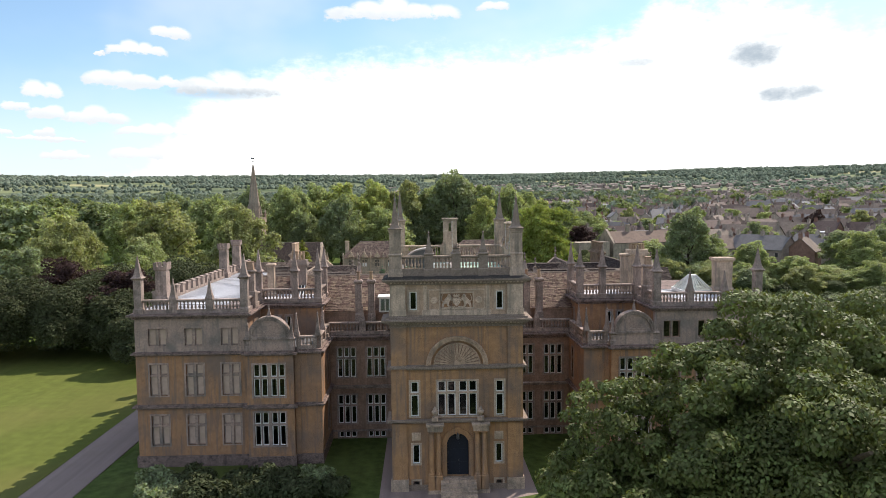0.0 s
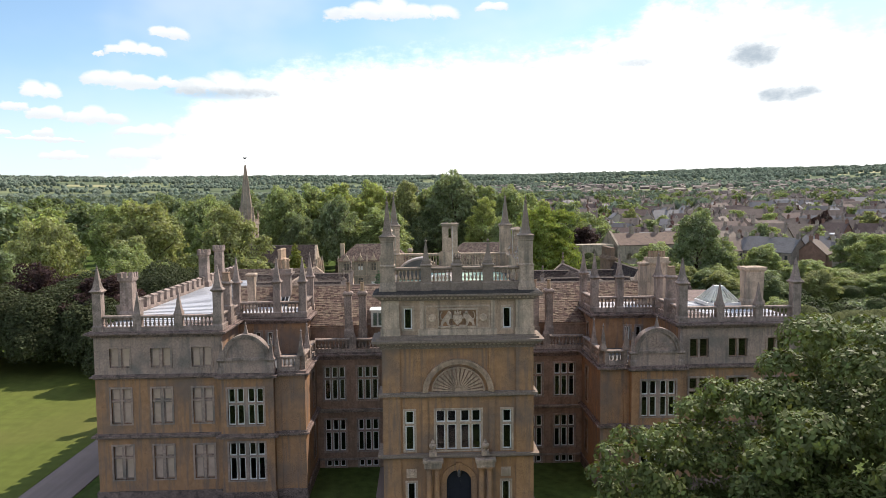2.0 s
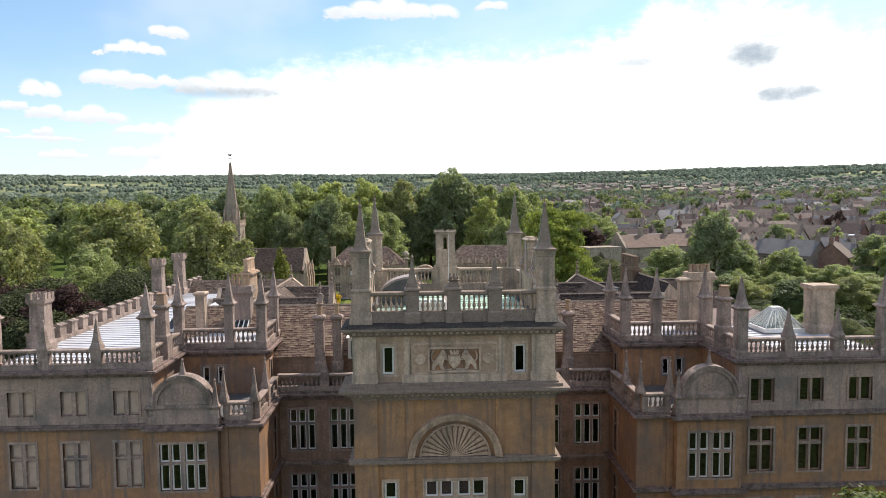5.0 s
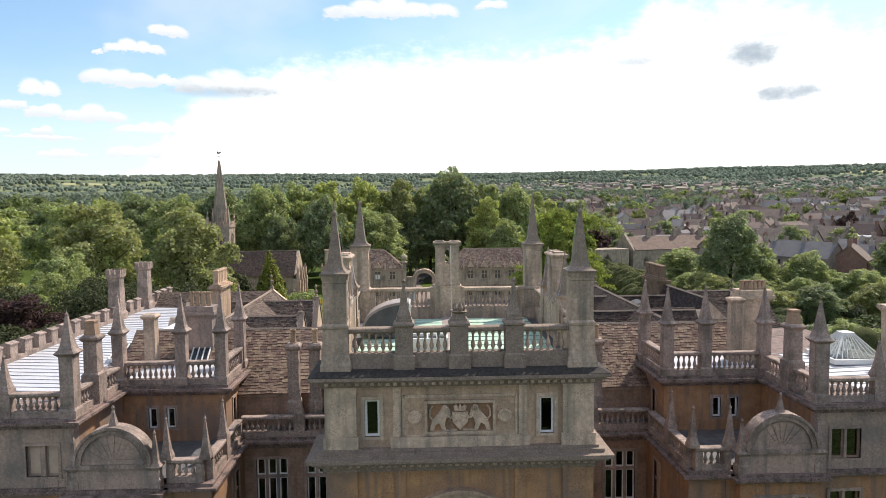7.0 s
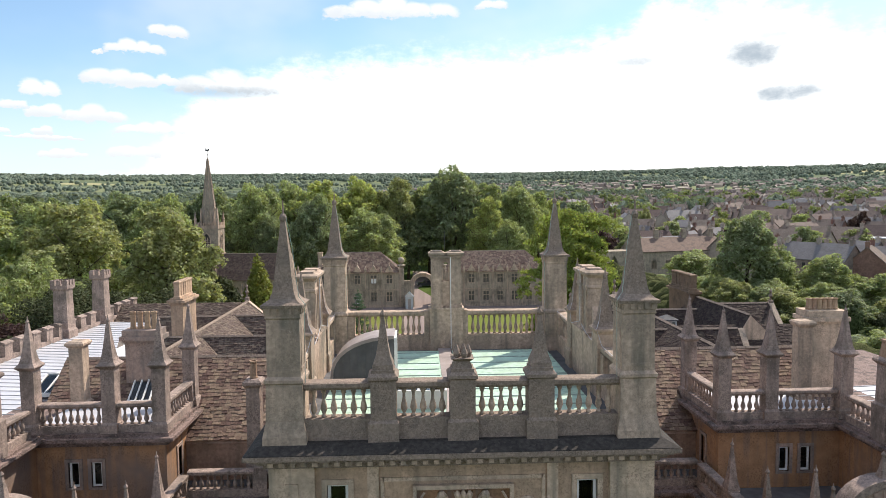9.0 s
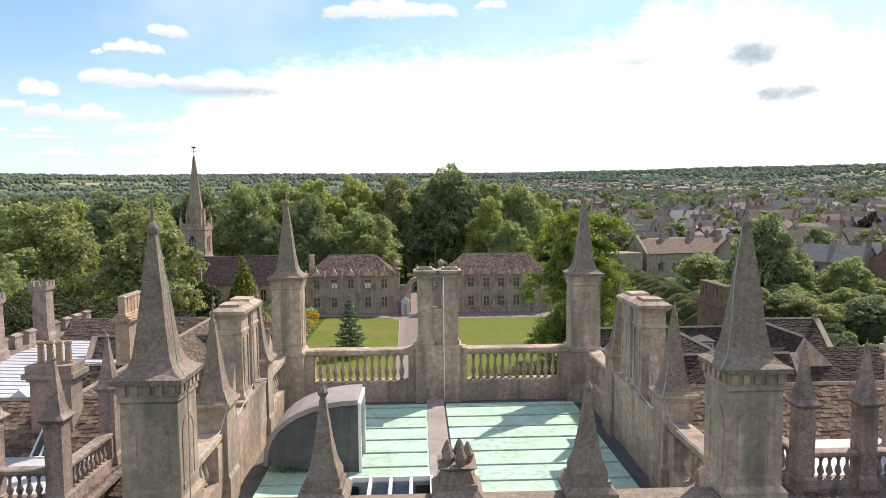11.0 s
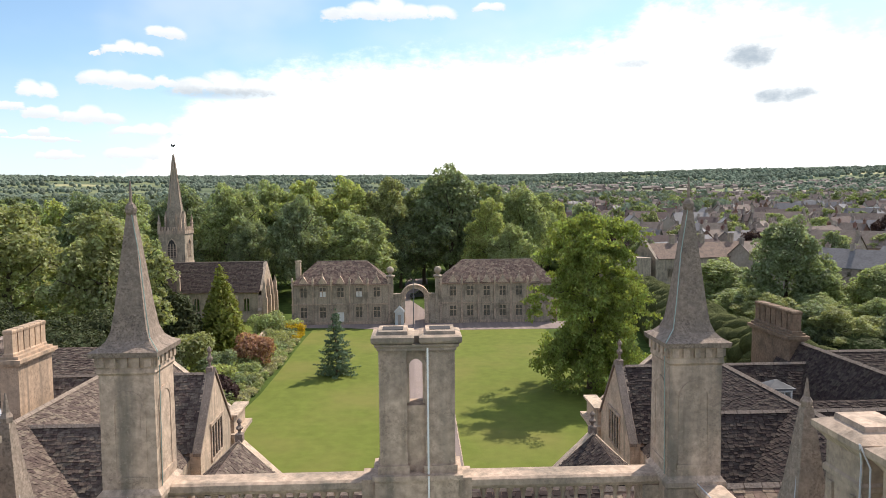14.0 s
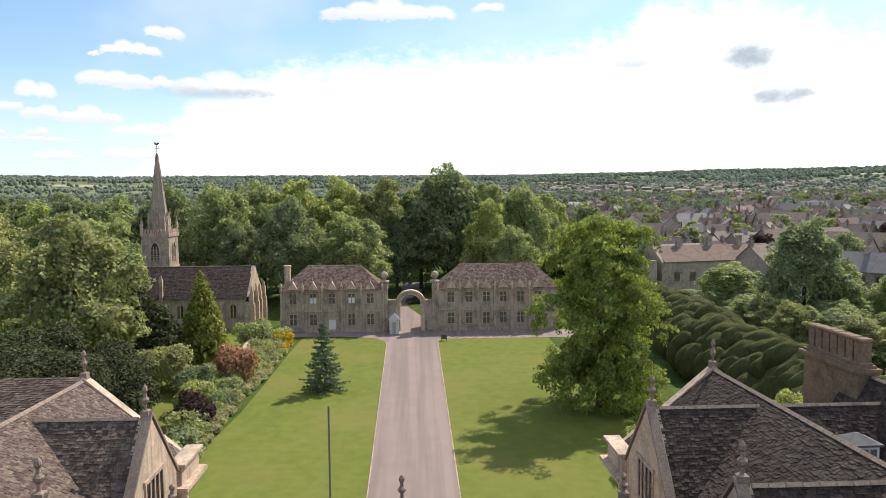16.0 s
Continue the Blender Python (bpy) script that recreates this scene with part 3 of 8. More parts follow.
def balustrade(p, q, z0, h=1.15, posts=(), sx=1, ends=(True, True), thick=0.34, step=0.30, base=0.30, cut=0.0, material=None, label=""):
    """A balustrade from p to q (x, y): plinth, coping, dies at the given distances, and its balusters."""
    material = material or TRIM[0]
    (x0, y0), (x1, y1) = p, q
    ln = math.hypot(x1 - x0, y1 - y0)
    ux, uy = (x1 - x0) / ln, (y1 - y0) / ln
    m = Matrix(((ux, -uy, 0, x0), (uy, ux, 0, y0), (0, 0, 1, 0), (0, 0, 0, 1)))
    t = thick / 2
    ob = part("balustrade", Build().box(0, ln, -t - 0.03, t + 0.03, z0, z0 + base, m), material, house, label, sx)
    c = Build().prism([(-t, z0 + h - 0.20), (t, z0 + h - 0.20), (t + 0.05, z0 + h - 0.13), (t + 0.05, z0 + h - 0.03), (t, z0 + h), (-t, z0 + h), (-t - 0.05, z0 + h - 0.03), (-t - 0.05, z0 + h - 0.13)], 0, ln, "x")
    part("coping", Build().add(c.v, c.f, m), material, ob, "", sx)
    stops = sorted([0.0, *posts, ln])
    for d in posts:
        part("die", Build().box(d - 0.30, d + 0.30, -t - 0.07, t + 0.07, z0, z0 + h + 0.02, m), material, ob, "", sx)
    for k, d in ((0, 0.165), (1, ln - 0.165)):
        if ends[k]:
            part("die", Build().box(d - 0.18, d + 0.18, -t - 0.04, t + 0.04, z0 + base, z0 + h - 0.2, m), material, ob, "", sx)
    hb = h - 0.20 - base
    key = (round(hb, 3), material.name, step)
    me = BALUSTER.get(key) or baluster_mesh(hb, 1.12 * step / 0.30)
    BALUSTER[key] = me
    for a, c in zip(stops, stops[1:]):
        a += 0.40 if a > 0 or ends[0] else 0.1
        c -= 0.40 if c < ln or ends[1] else 0.1
        n = max(1, int(round((c - a) / step)))
        for i in range(n):
            d = a + (i + 0.5) * (c - a) / n
            o = part("baluster", me, material, ob)
            pt = m @ Vector((d, 0, z0 + base))
            o.location = (sx * pt.x, pt.y, pt.z)
    return ob


def obelisk(x, y, z0, h, w=0.42, sx=1, shaft=0.0, material=None, name="pinnacle", label=""):
    """A stone pinnacle: an optional square shaft with a moulded cap, then a tapering obelisk and a small ball."""
    b = Build()
    prof = []
    z = z0
    if shaft:
        prof += [(w * 0.62, z), (w * 0.62, z + 0.35), (w * 0.5, z + 0.45), (w * 0.5, z + shaft - 0.18), (w * 0.56, z + shaft - 0.14), (w * 0.74, z + shaft - 0.04), (w * 0.74, z + shaft)]
        z += shaft
    else:
        prof += [(w * 0.6, z), (w * 0.6, z + 0.12)]
        z += 0.12
    hh = z0 + h - z
    prof += [(w * 0.52, z + hh * 0.07), (w * 0.42, z + hh * 0.16), (w * 0.30, z + hh * 0.38), (w * 0.085, z + hh * 0.90)]
    b.stack(x, y, prof)
    zt = z + hh * 0.93
    b.lathe(x, y, [(0.02, zt - 0.10), (0.07, zt - 0.05), (0.085, zt), (0.05, zt + 0.06), (0.025, zt + 0.10), (0.012, zt + hh * 0.12)], 6)
    return part(name, b, material or TRIM[0], house, label, sx)


def window(u0, u1, z0, z1, d, axis="y", lights=2, transom=None, sx=1, fill="glass", paint=True, depth=0.16, inward=1, stone=None, split=False):
    """A mullioned window set back into its opening: stone mullions, painted casements and a pane for each light."""
    stone = stone or (WPALE if TRIM[0] is WGREY else PALE)
    depth = 0.09 if lights == 1 else depth
    d2 = d + depth * inward
    b, c = Build(), Build()
    wd = u1 - u0
    muls = [0.13] * (lights - 1)
    if lights == 4:
        muls[1] = 0.27
    if fill != "glass":
        muls = [0.22] * (lights - 1)
    lw = (wd - sum(muls)) / lights
    starts = [u0 + i * lw + sum(muls[:i]) for i in range(lights)]

    def slab(bb, a0, a1, k0, k1, e0, e1):
        e0, e1 = min(e0, e1), max(e0, e1)
        if axis == "y":
            bb.box(a0, a1, e0, e1, k0, k1)
        else:
            bb.box(e0, e1, a0, a1, k0, k1)

    # raised surround in one piece
    o, q = d - 0.05 * inward, d + 0.08 * inward
    loops = []
    for e in (o, q):
        for g in (0.14, 0.0):
            lo = 0.1 if g else 0.0
            loops.append([(u, e, z) if axis == "y" else (e, u, z) for u, z in ((u0 - g, z0 - lo), (u1 + g, z0 - lo), (u1 + g, z1 + g), (u0 - g, z1 + g))])
    f = []
    for i in range(4):
        k = (i + 1) % 4
        f += [(i, k, 4 + k, 4 + i), (8 + i, 12 + i, 12 + k, 8 + k), (i, 8 + i, 8 + k, k), (4 + i, 4 + k, 12 + k, 12 + i)]
    b.add(sum(loops, []), f)
    w = part("window", b, stone, house, "", sx)
    for i in range(1, lights):
        a = starts[i] - muls[i - 1]
        m = Build()
        slab(m, a, starts[i], z0, z1, d + 0.04 * inward, d2 + 0.1 * inward)
        part("mullion", m, stone, w, "", sx)
    rows = [(z0, z1)]
    if transom:
        m = Build()
        slab(m, u0, u1, transom - 0.07, transom + 0.07, d + 0.03 * inward, d2 + 0.08 * inward)
        part("transom", m, stone, w, "", sx)
        rows = [(z0, transom - 0.07), (transom + 0.07, z1)]
    panes = []
    for i in range(lights):
        a = starts[i]
        for k0, k1 in rows:
            if fill == "glass":
                e = 0.075 if lights > 1 else 0.085
                for q0, q1, r0, r1 in ((a, a + e, k0, k1), (a + lw - e, a + lw, k0, k1), (a + e, a + lw - e, k0, k0 + e), (a + e, a + lw - e, k1 - e, k1)):
                    slab(c, q0, q1, r0, r1, d2, d2 + 0.06 * inward)
                if split and k1 - k0 > 0.9:
                    for s in range(1, int((k1 - k0) / 0.55)):
                        zz = k0 + (k1 - k0) * s / int((k1 - k0) / 0.55)
                        slab(c, a + e, a + lw - e, zz - 0.012, zz + 0.012, d2 + 0.01 * inward, d2 + 0.04 * inward)
            p = Build()
            rim = 0.03 if fill == "glass" else 0.09
            slab(p, a + rim, a + lw - rim, k0 + rim, k1 - rim, d2 + 0.03 * inward, d2 + 0.045 * inward)
            panes.append(p)
    if fill == "glass":
        part("window_frame", c, WHITE if paint else DARKST, w, "white painted casement frames" if paint else "", sx)
        for p in panes:
            part("pane", p, GLASS, w, "dark window pane", sx)
    else:
        for p in panes:
            part("blind_panel", p, CREAM, w, "cream filled-in light", sx)
        back = Build()
        slab(back, u0, u1, z0, z1, d2 + 0.04 * inward, d2 + 0.1 * inward)
        part("blind_back", back, WPALE, w, "stone infill behind the panels", sx)
    return w


def opening(u0, u1, z0, z1):
    return (u0, u1, z0, z1)


def bands(name, x0, x1, y0, y1, steps, material, label="", sx=1):
    """The same, each run of touching mouldings as a part of its own."""
    steps = sorted(steps, key=lambda q: q[1])
    runs = [[steps[0]]]
    for q in steps[1:]:
        if q[1] - runs[-1][-1][2] > 0.05:
            runs.append([q])
        else:
            runs[-1].append(q)
    for r in runs:
        prof = []
        for p, z0, z1 in r:
            prof += [(p, z0), (p, z1)]
        b = Build()
        v, f = [], []
        for p, z in prof:
            v += [(x0 - p, y0 - p, z), (x1 + p, y0 - p, z), (x1 + p, y1 + p, z), (x0 - p, y1 + p, z)]
        for i in range(len(prof) - 1):
            for j in range(4):
                k = (j + 1) % 4
                f.append((4 * i + j, 4 * i + k, 4 * i + 4 + k, 4 * i + 4 + j))
        n = 4 * (len(prof) - 1)
        f += [(3, 2, 1, 0), (n, n + 1, n + 2, n + 3)]
        part(name, b.add(v, f), material, house, label, sx)


# -- entrance tower --
def tower():
    W, D = 4.95, 10.9
    front = [(-0.83, 0.83, 1.1, 4.45), (-3.45, -2.9, 2.1, 3.6), (2.9, 3.45, 2.1, 3.6), (-3.45, -2.9, 0.15, 0.75), (2.9, 3.45, 0.15, 0.75),
             (-3.55, -2.95, 5.8, 8.5), (2.95, 3.55, 5.8, 8.5), (-1.5, 1.5, 5.8, 8.5),
             (-3.55, -3.0, 14.0, 15.4), (3.0, 3.55, 14.0, 15.4)]
    low = [h for h in front if h[3] < 9]
    up = [h for h in front if h[2] > 13]
    for z0, z1, m in ((0, 13.0, GOLD), (13.6, 16.0, UPST)):
        part("wall", Build().wall(0.6, D, z0, z1, [], -W, -W + 0.5, "x"), m, house)
        part("wall", Build().wall(0.6, D, z0, z1, [], W, W - 0.5, "x"), m, house)
        part("wall", Build().wall(-W + 0.5, W - 0.5, z0, z1, [], D, D - 0.5), m, house)
    for s in (-1, 1):
        x0, x1 = sorted((s * (W - 0.5), s * (W + 0.06)))
        part("wall", Build().box(x0, x1, 1.6, D, 12.9, 13.65).box(x0, x1, 1.6, D, 15.9, 16.58), UPST, house)
    part("wall", Build().box(-W + 0.5, W - 0.5, D - 0.5, D, 12.9, 13.65).box(-W + 0.5, W - 0.5, D - 0.5, D, 15.9, 16.58), UPST, house)
    part("wall", Build().wall(-W, W, 0, 13.0, low, 0, 0.6), GOLD, house, "golden stone tower front")
    # corner and inner pilasters, proud of the wall
    for s in (-1, 1):
        x0, x1 = sorted((s * 3.85, s * 5.02))
        part("pilaster", Build().box(x0, x1, -0.16, -0.003, 0.9, 13.0), GOLD, house)
        x0, x1 = sorted((s * 2.05, s * 2.45))
        part("pilaster", Build().box(x0, x1, -0.09, -0.003, 5.75, 13.0), GOLD, house)
    part("wall", Build().wall(-W, W, 13.6, 16.0, up, 0, 0.6), UPST, house, "paler weathered top storey")
    for s in (-1, 1):
        x0, x1 = sorted((s * 3.85, s * 5.02))
        part("pilaster", Build().box(x0, x1, -0.16, -0.003, 14.05, 16.0).box(x0 + 0.42, x1 - 0.42, -0.19, -0.15, 14.35, 15.5), PALE, house)
        part("pilaster_base", Build().box(x0 - 0.06, x1 + 0.06, -0.22, -0.003, 13.6, 14.05), PALE, house)
        x0, x1 = sorted((s * 2.2, s * 2.5))
        part("pilaster", Build().box(x0, x1, -0.07, -0.003, 14.0, 16.0), PALE, house)
    part("pilaster_base", Build().box(-2.6, 2.6, -0.17, -0.003, 13.6, 14.0), PALE, house)
    # plinth, strings and cornices
    bands("string_course", -W, W, 0, 1.6, [(0.10, 0, 0.45), (0.16, 5.30, 5.45), (0.42, 5.45, 5.62), (0.14, 9.42, 9.55), (0.34, 9.55, 9.72), (0.18, 9.72, 9.80)], LICHEN, "weathered stone string courses")
    for s in (-1, 1):
        x0, x1 = sorted((s * 3.78, s * 5.12))
        part("plinth", Build().box(x0, x1, -0.30, 0.3, 0, 0.95), GREY, house)
    bands("cornice", -W, W, 0, 1.6, [(0.18, 12.72, 12.95), (0.34, 12.95, 13.1), (0.72, 13.22, 13.36), (0.55, 13.1, 13.22), (0.42, 13.36, 13.5), (0.25, 13.5, 13.6)], LICHEN, "deep weathered main cornice")
    bands("cornice", -W, W, 0, 1.6, [(0.2, 15.92, 16.06), (0.34, 16.06, 16.16), (0.62, 16.26, 16.38), (0.46, 16.16, 16.26), (0.30, 16.38, 16.48)], LICHEN, "upper cornice blackened with lichen")
    for z, p in ((13.0, 0.50), (16.05, 0.44)):
        b = Build()
        for i in range(36):
            x = -W - 0.1 + (2 * W + 0.2) * (i + 0.5) / 36
            b.box(x - 0.07, x + 0.07, -p, -0.1, z, z + 0.14)
        for i in range(6):
            y = 1.6 * (i + 0.5) / 6
            b.box(W, W + p - 0.06, y - 0.07, y + 0.07, z, z + 0.14)
            b.box(-W - p + 0.06, -W, y - 0.07, y + 0.07, z, z + 0.14)
        part("dentil_course", b, GREY, house, kind="stuff")
    # added floors and an upright backing, near-black, keep the rooms dark
    b = Build()
    for z in (5.2, 9.3):
        b.box(-W + 0.45, W - 0.45, 0.55, D - 0.45, z, z + 0.2)
    b.box(-W + 0.45, W - 0.45, 2.6, 2.8, 0, 16)
    part("floor", b, DARK, house, kind="structure")
    # windows
    for s in (-1, 1):
        for z0, z1, tr in ((2.1, 3.6, None), (5.8, 8.5, 7.55), (0.15, 0.75, None)):
            x0, x1 = sorted((s * (2.95 if z0 > 5 else 2.9), s * (3.55 if z0 > 5 else 3.45)))
            window(x0, x1, z0, z1, 0, lights=1, transom=tr, paint=z0 > 1)
        x0, x1 = sorted((s * 3.0, s * 3.55))
        window(x0, x1, 14.0, 15.4, 0, lights=1, split=False)
        # carved square panel
        b = Build()
        xc = s * 3.17
        b.box(xc - 0.34, xc + 0.34, -0.06, 0.05, 3.95, 4.55).box(xc - 0.22, xc + 0.22, -0.10, 0.05, 4.05, 4.45)
        for k in range(4):
            b.box(xc - 0.16 + 0.22 * (k % 2), xc - 0.06 + 0.22 * (k % 2), -0.14, 0, 4.12 + 0.16 * (k // 2), 4.22 + 0.16 * (k // 2))
        part("carved_panel", b, PALE, house)
    window(-1.5, 1.5, 5.8, 8.5, 0, lights=4, transom=7.6)
    # lunette with a fan of ribs under a moulded arch
    zc = 9.80
    b = Build()
    n = 28
    for r0, r1, d in ((2.0, 2.22, -0.24), (1.68, 1.78, -0.16), (2.22, 2.36, -0.34)):
        for i in range(n):
            a, c = math.pi * i / n, math.pi * (i + 1) / n
            poly = [(r0 * math.cos(a), zc + r0 * math.sin(a) * 0.93), (r1 * math.cos(a), zc + r1 * math.sin(a) * 0.93),
                    (r1 * math.cos(c), zc + r1 * math.sin(c) * 0.93), (r0 * math.cos(c), zc + r0 * math.sin(c) * 0.93)]
            b.prism(poly, d, 0.05)
    part_split("arch", "voussoir", b, UPST, house, "moulded round arch over the main window")
    b = Build()
    for i in range(17):
        a = math.pi * (i + 0.5) / 17
        w = 0.5 * math.pi / 17 * 0.66
        p = [(0.28 * math.cos(a - w), zc + 0.26 * math.sin(a - w)), (1.62 * math.cos(a - w), zc + 1.5 * math.sin(a - w)),
             (1.70 * math.cos(a), zc + 1.58 * math.sin(a)), (1.62 * math.cos(a + w), zc + 1.5 * math.sin(a + w)), (0.28 * math.cos(a + w), zc + 0.26 * math.sin(a + w))]
        part("fan_rib", Build().prism(p, -0.13, 0.03), UPST, house, "radiating rib of the shell carving")
    b.prism([(0.3 * math.cos(math.pi * i / 10), zc + 0.3 * math.sin(math.pi * i / 10)) for i in range(11)], -0.13, 0.03)
    # shallow back plate, coloured dark for the shade between the ribs
    part("fan_back", Build().prism([(1.69 * math.cos(math.pi * i / 24), zc + 1.57 * math.sin(math.pi * i / 24)) for i in range(25)], -0.02, 0.02), DARKST, house, "ground of the shell carving, recess shade in its colour")
    part("fan_boss", b, UPST, house, "half-round boss of the shell carving")
    # coat of arms between two rearing beasts, as plain relief
    b = Build()
    b.box(-2.1, 2.1, -0.05, 0.05, 15.46, 15.56).box(-2.1, 2.1, -0.05, 0.05, 13.98, 14.06).box(-2.16, -2.06, -0.05, 0.05, 13.98, 15.56).box(2.06, 2.16, -0.05, 0.05, 13.98, 15.56)
    b.box(-1.32, 1.32, -0.15, 0.05, 15.25, 15.36).box(-1.32, 1.32, -0.15, 0.05, 14.08, 14.18).box(-1.32, -1.22, -0.15, 0.05, 14.18, 15.25).box(1.22, 1.32, -0.15, 0.05, 14.18, 15.25)
    part_split("panel_frame", "moulding", b, PALE, house)
    # darker stone stands in for the shade of a deep recess
    part("panel_back", Build().box(-1.22, 1.22, -0.012, 0.05, 14.18, 15.25), WGOLD, house, "field behind the carving, darkened as recess shade")
    b = Build()
    b.prism([(-0.30, 14.92), (0.30, 14.92), (0.28, 14.55), (0.0, 14.24), (-0.28, 14.55)], -0.15, 0.02)
    b.prism([(-0.2, 14.96), (0.2, 14.96), (0.26, 15.14), (0.1, 15.06), (0, 15.22), (-0.1, 15.06), (-0.26, 15.14)], -0.13, 0.02)
    for s in (-1, 1):
        q = [(0.34, 14.80), (0.40, 15.02), (0.52, 15.16), (0.66, 15.14), (0.70, 15.02), (0.84, 14.86), (1.02, 14.64), (1.10, 14.42), (1.14, 14.22), (0.98, 14.22), (0.92, 14.42), (0.78, 14.50), (0.66, 14.24), (0.52, 14.22), (0.58, 14.46), (0.52, 14.66)]
        b.prism([(s * u, z) for u, z in q][::s], -0.12, 0.02)
        b.prism([(s * u, z) for u, z in [(0.1, 14.20), (0.62, 14.19), (0.55, 14.24), (0.1, 14.27)]][::s], -0.10, 0.02)
        c = Build().lathe(0, 0, [(0.27, 0), (0.27, 0.06), (0.19, 0.10), (0.16, 0.06), (0.02, 0.09)], 14)
        b.add(c.v, c.f, Matrix.Translation((s * 1.69, 0.0, 14.72)) @ Matrix.Rotation(math.pi / 2, 4, "X"))
        # heads, manes and crest
        b.lathe(s * 0.57, -0.13, [(0.05, 14.98), (0.11, 15.04), (0.12, 15.12), (0.06, 15.2)], 8)
        b.tube([(s * 1.0, -0.1, 14.6), (s * 1.13, -0.1, 14.75), (s * 1.12, -0.1, 15.0), (s * 1.02, -0.1, 15.16)], 0.035, 5)
        b.tube([(s * 0.50, -0.13, 14.78), (s * 0.34, -0.16, 14.70), (s * 0.26, -0.17, 14.82)], 0.04, 5)
    for k in (-0.16, 0.0, 0.16):
        b.lathe(k, -0.12, [(0.05, 15.0), (0.08, 15.1), (0.03, 15.2)], 6)
    part("relief", b, PALE, house, "carved shield between two beasts in relief")
    # doorway: steps, door, columns, entablature, urns
    b = Build()
    for i in range(6):
        b.box(-1.35, 1.35, -0.55 - 0.3 * (6 - i), 0.1, 0.18 * i, 0.18 * (i + 1))
    part_split("steps", "step", b, GREY, house, "stone entrance steps")
    b = Build()
    arch = [(-0.83, 1.1), (0.83, 1.1), (0.83, 3.62)] + [(0.83 * math.cos(math.pi * i / 12), 3.62 + 0.83 * math.sin(math.pi * i / 12)) for i in range(1, 12)] + [(-0.83, 3.62)]
    b.prism(arch, 0.30, 0.36)
    for x in (-0.42, 0.42):
        for z in (1.3, 2.3, 3.3):
            b.box(x - 0.3, x + 0.3, 0.27, 0.31, z, z + 0.8)
    lamp = part("door_lantern", Build().lathe(0, -0.28, [(0.05, 4.05), (0.13, 4.1), (0.15, 4.38), (0.06, 4.48), (0.02, 4.56)], 6), IRON, house, "hanging iron lantern over the door")
    part("chain", Build().tube([(0, -0.28, 4.56), (0, -0.28, 4.86)], 0.015, 4), IRON, lamp)
    door = part_split("door", "door_panel", b, DOORM, house, "dark arched double door")
    part("door_knob", Build().lathe(0.08, 0.22, [(0.04, 2.2), (0.06, 2.24), (0.04, 2.28)], 8), IRON, door)
    b = Build()
    n = 14
    for i in range(n):
        a, c = math.pi * i / n, math.pi * (i + 1) / n
        b.prism([(0.83 * math.cos(a), 3.62 + 0.83 * math.sin(a)), (1.2 * math.cos(a), 3.62 + 1.2 * math.sin(a)), (1.2 * math.cos(c), 3.62 + 1.2 * math.sin(c)), (0.83 * math.cos(c), 3.62 + 0.83 * math.sin(c))], -0.12, 0.3)
    b.box(-1.2, -0.83, -0.12, 0.3, 1.1, 3.62).box(0.83, 1.2, -0.12, 0.3, 1.1, 3.62)
    b.prism([(0.14, 4.35), (0.2, 4.95), (-0.2, 4.95), (-0.14, 4.35)], -0.24, 0.1)
    part("door_surround", b, GOLD, house)
    for s in (-1, 1):
        for k in (1.48, 2.0):
            x = s * k
            c = Build().stack(x, -0.5, [(0.29, 0.3), (0.29, 1.35), (0.25, 1.4)])
            c.lathe(x, -0.5, [(0.24, 1.4), (0.24, 1.5), (0.19, 1.56), (0.20, 2.6), (0.165, 4.55), (0.2, 4.62), (0.24, 4.75)], 12)
            c.box(x - 0.26, x + 0.26, -0.76, -0.2, 4.75, 4.86)
            part("column", c, GOLD, house, "round doorway column on a pedestal")
        b = Build().box(s * 1.74 - 0.58, s * 1.74 + 0.58, -0.82, 0.0, 4.86, 5.25).box(s * 1.74 - 0.68, s * 1.74 + 0.68, -0.95, 0.0, 5.25, 5.42).box(s * 1.74 - 0.62, s * 1.74 + 0.62, -0.86, 0.0, 0.0, 0.3)
        part_split("entablature", "cornice", b, GREY, house)
        u = Build().stack(s * 1.74, -0.5, [(0.24, 5.62), (0.24, 5.9)])
        u.lathe(s * 1.74, -0.5, [(0.1, 5.9), (0.08, 6.0), (0.24, 6.2), (0.26, 6.35), (0.12, 6.45), (0.14, 6.5), (0.03, 6.7)], 10)
        part("urn", u, GREY, house, "small stone urn over the doorway")
    # roof of green metal sheets with rolls between
    b = Build()
    b.box(-4.0, -0.35, 1.0, 9.7, 16.6, 16.72).box(0.2, 4.0, 1.0, 9.7, 16.6, 16.72)
    part("roof", b, COPPER, house, "pale green sheet metal roof with long seams")
    part("gutter", Build().box(-4.6, 4.6, 0.5, 10.5, 16.4, 16.60), DLEAD, house, "dark lead gutter round the roof")
    for i in range(10):
        y = 1.4 + i * 0.88
        for x0, x1 in ((-3.98, -0.4), (0.2, 3.98)):
            part("roof_seam", Build().prism([(y - 0.03, 16.722), (y + 0.03, 16.722), (y + 0.015, 16.75), (y - 0.015, 16.75)], x0, x1, "x"), DCOPPER, house)
    b = Build().box(-0.35, 0.15, 0.75, 10.1, 16.604, 16.735)
    part("gutter", b, PINKLEAD, house, "pinkish lead walkway between two roof halves")
    # the gap's shade, made as a near-black strip
    part("gutter", Build().box(0.15, 0.2, 1.0, 9.7, 16.61, 16.70), DARK, house, "near-black strip standing for the shaded gap beside the walkway")
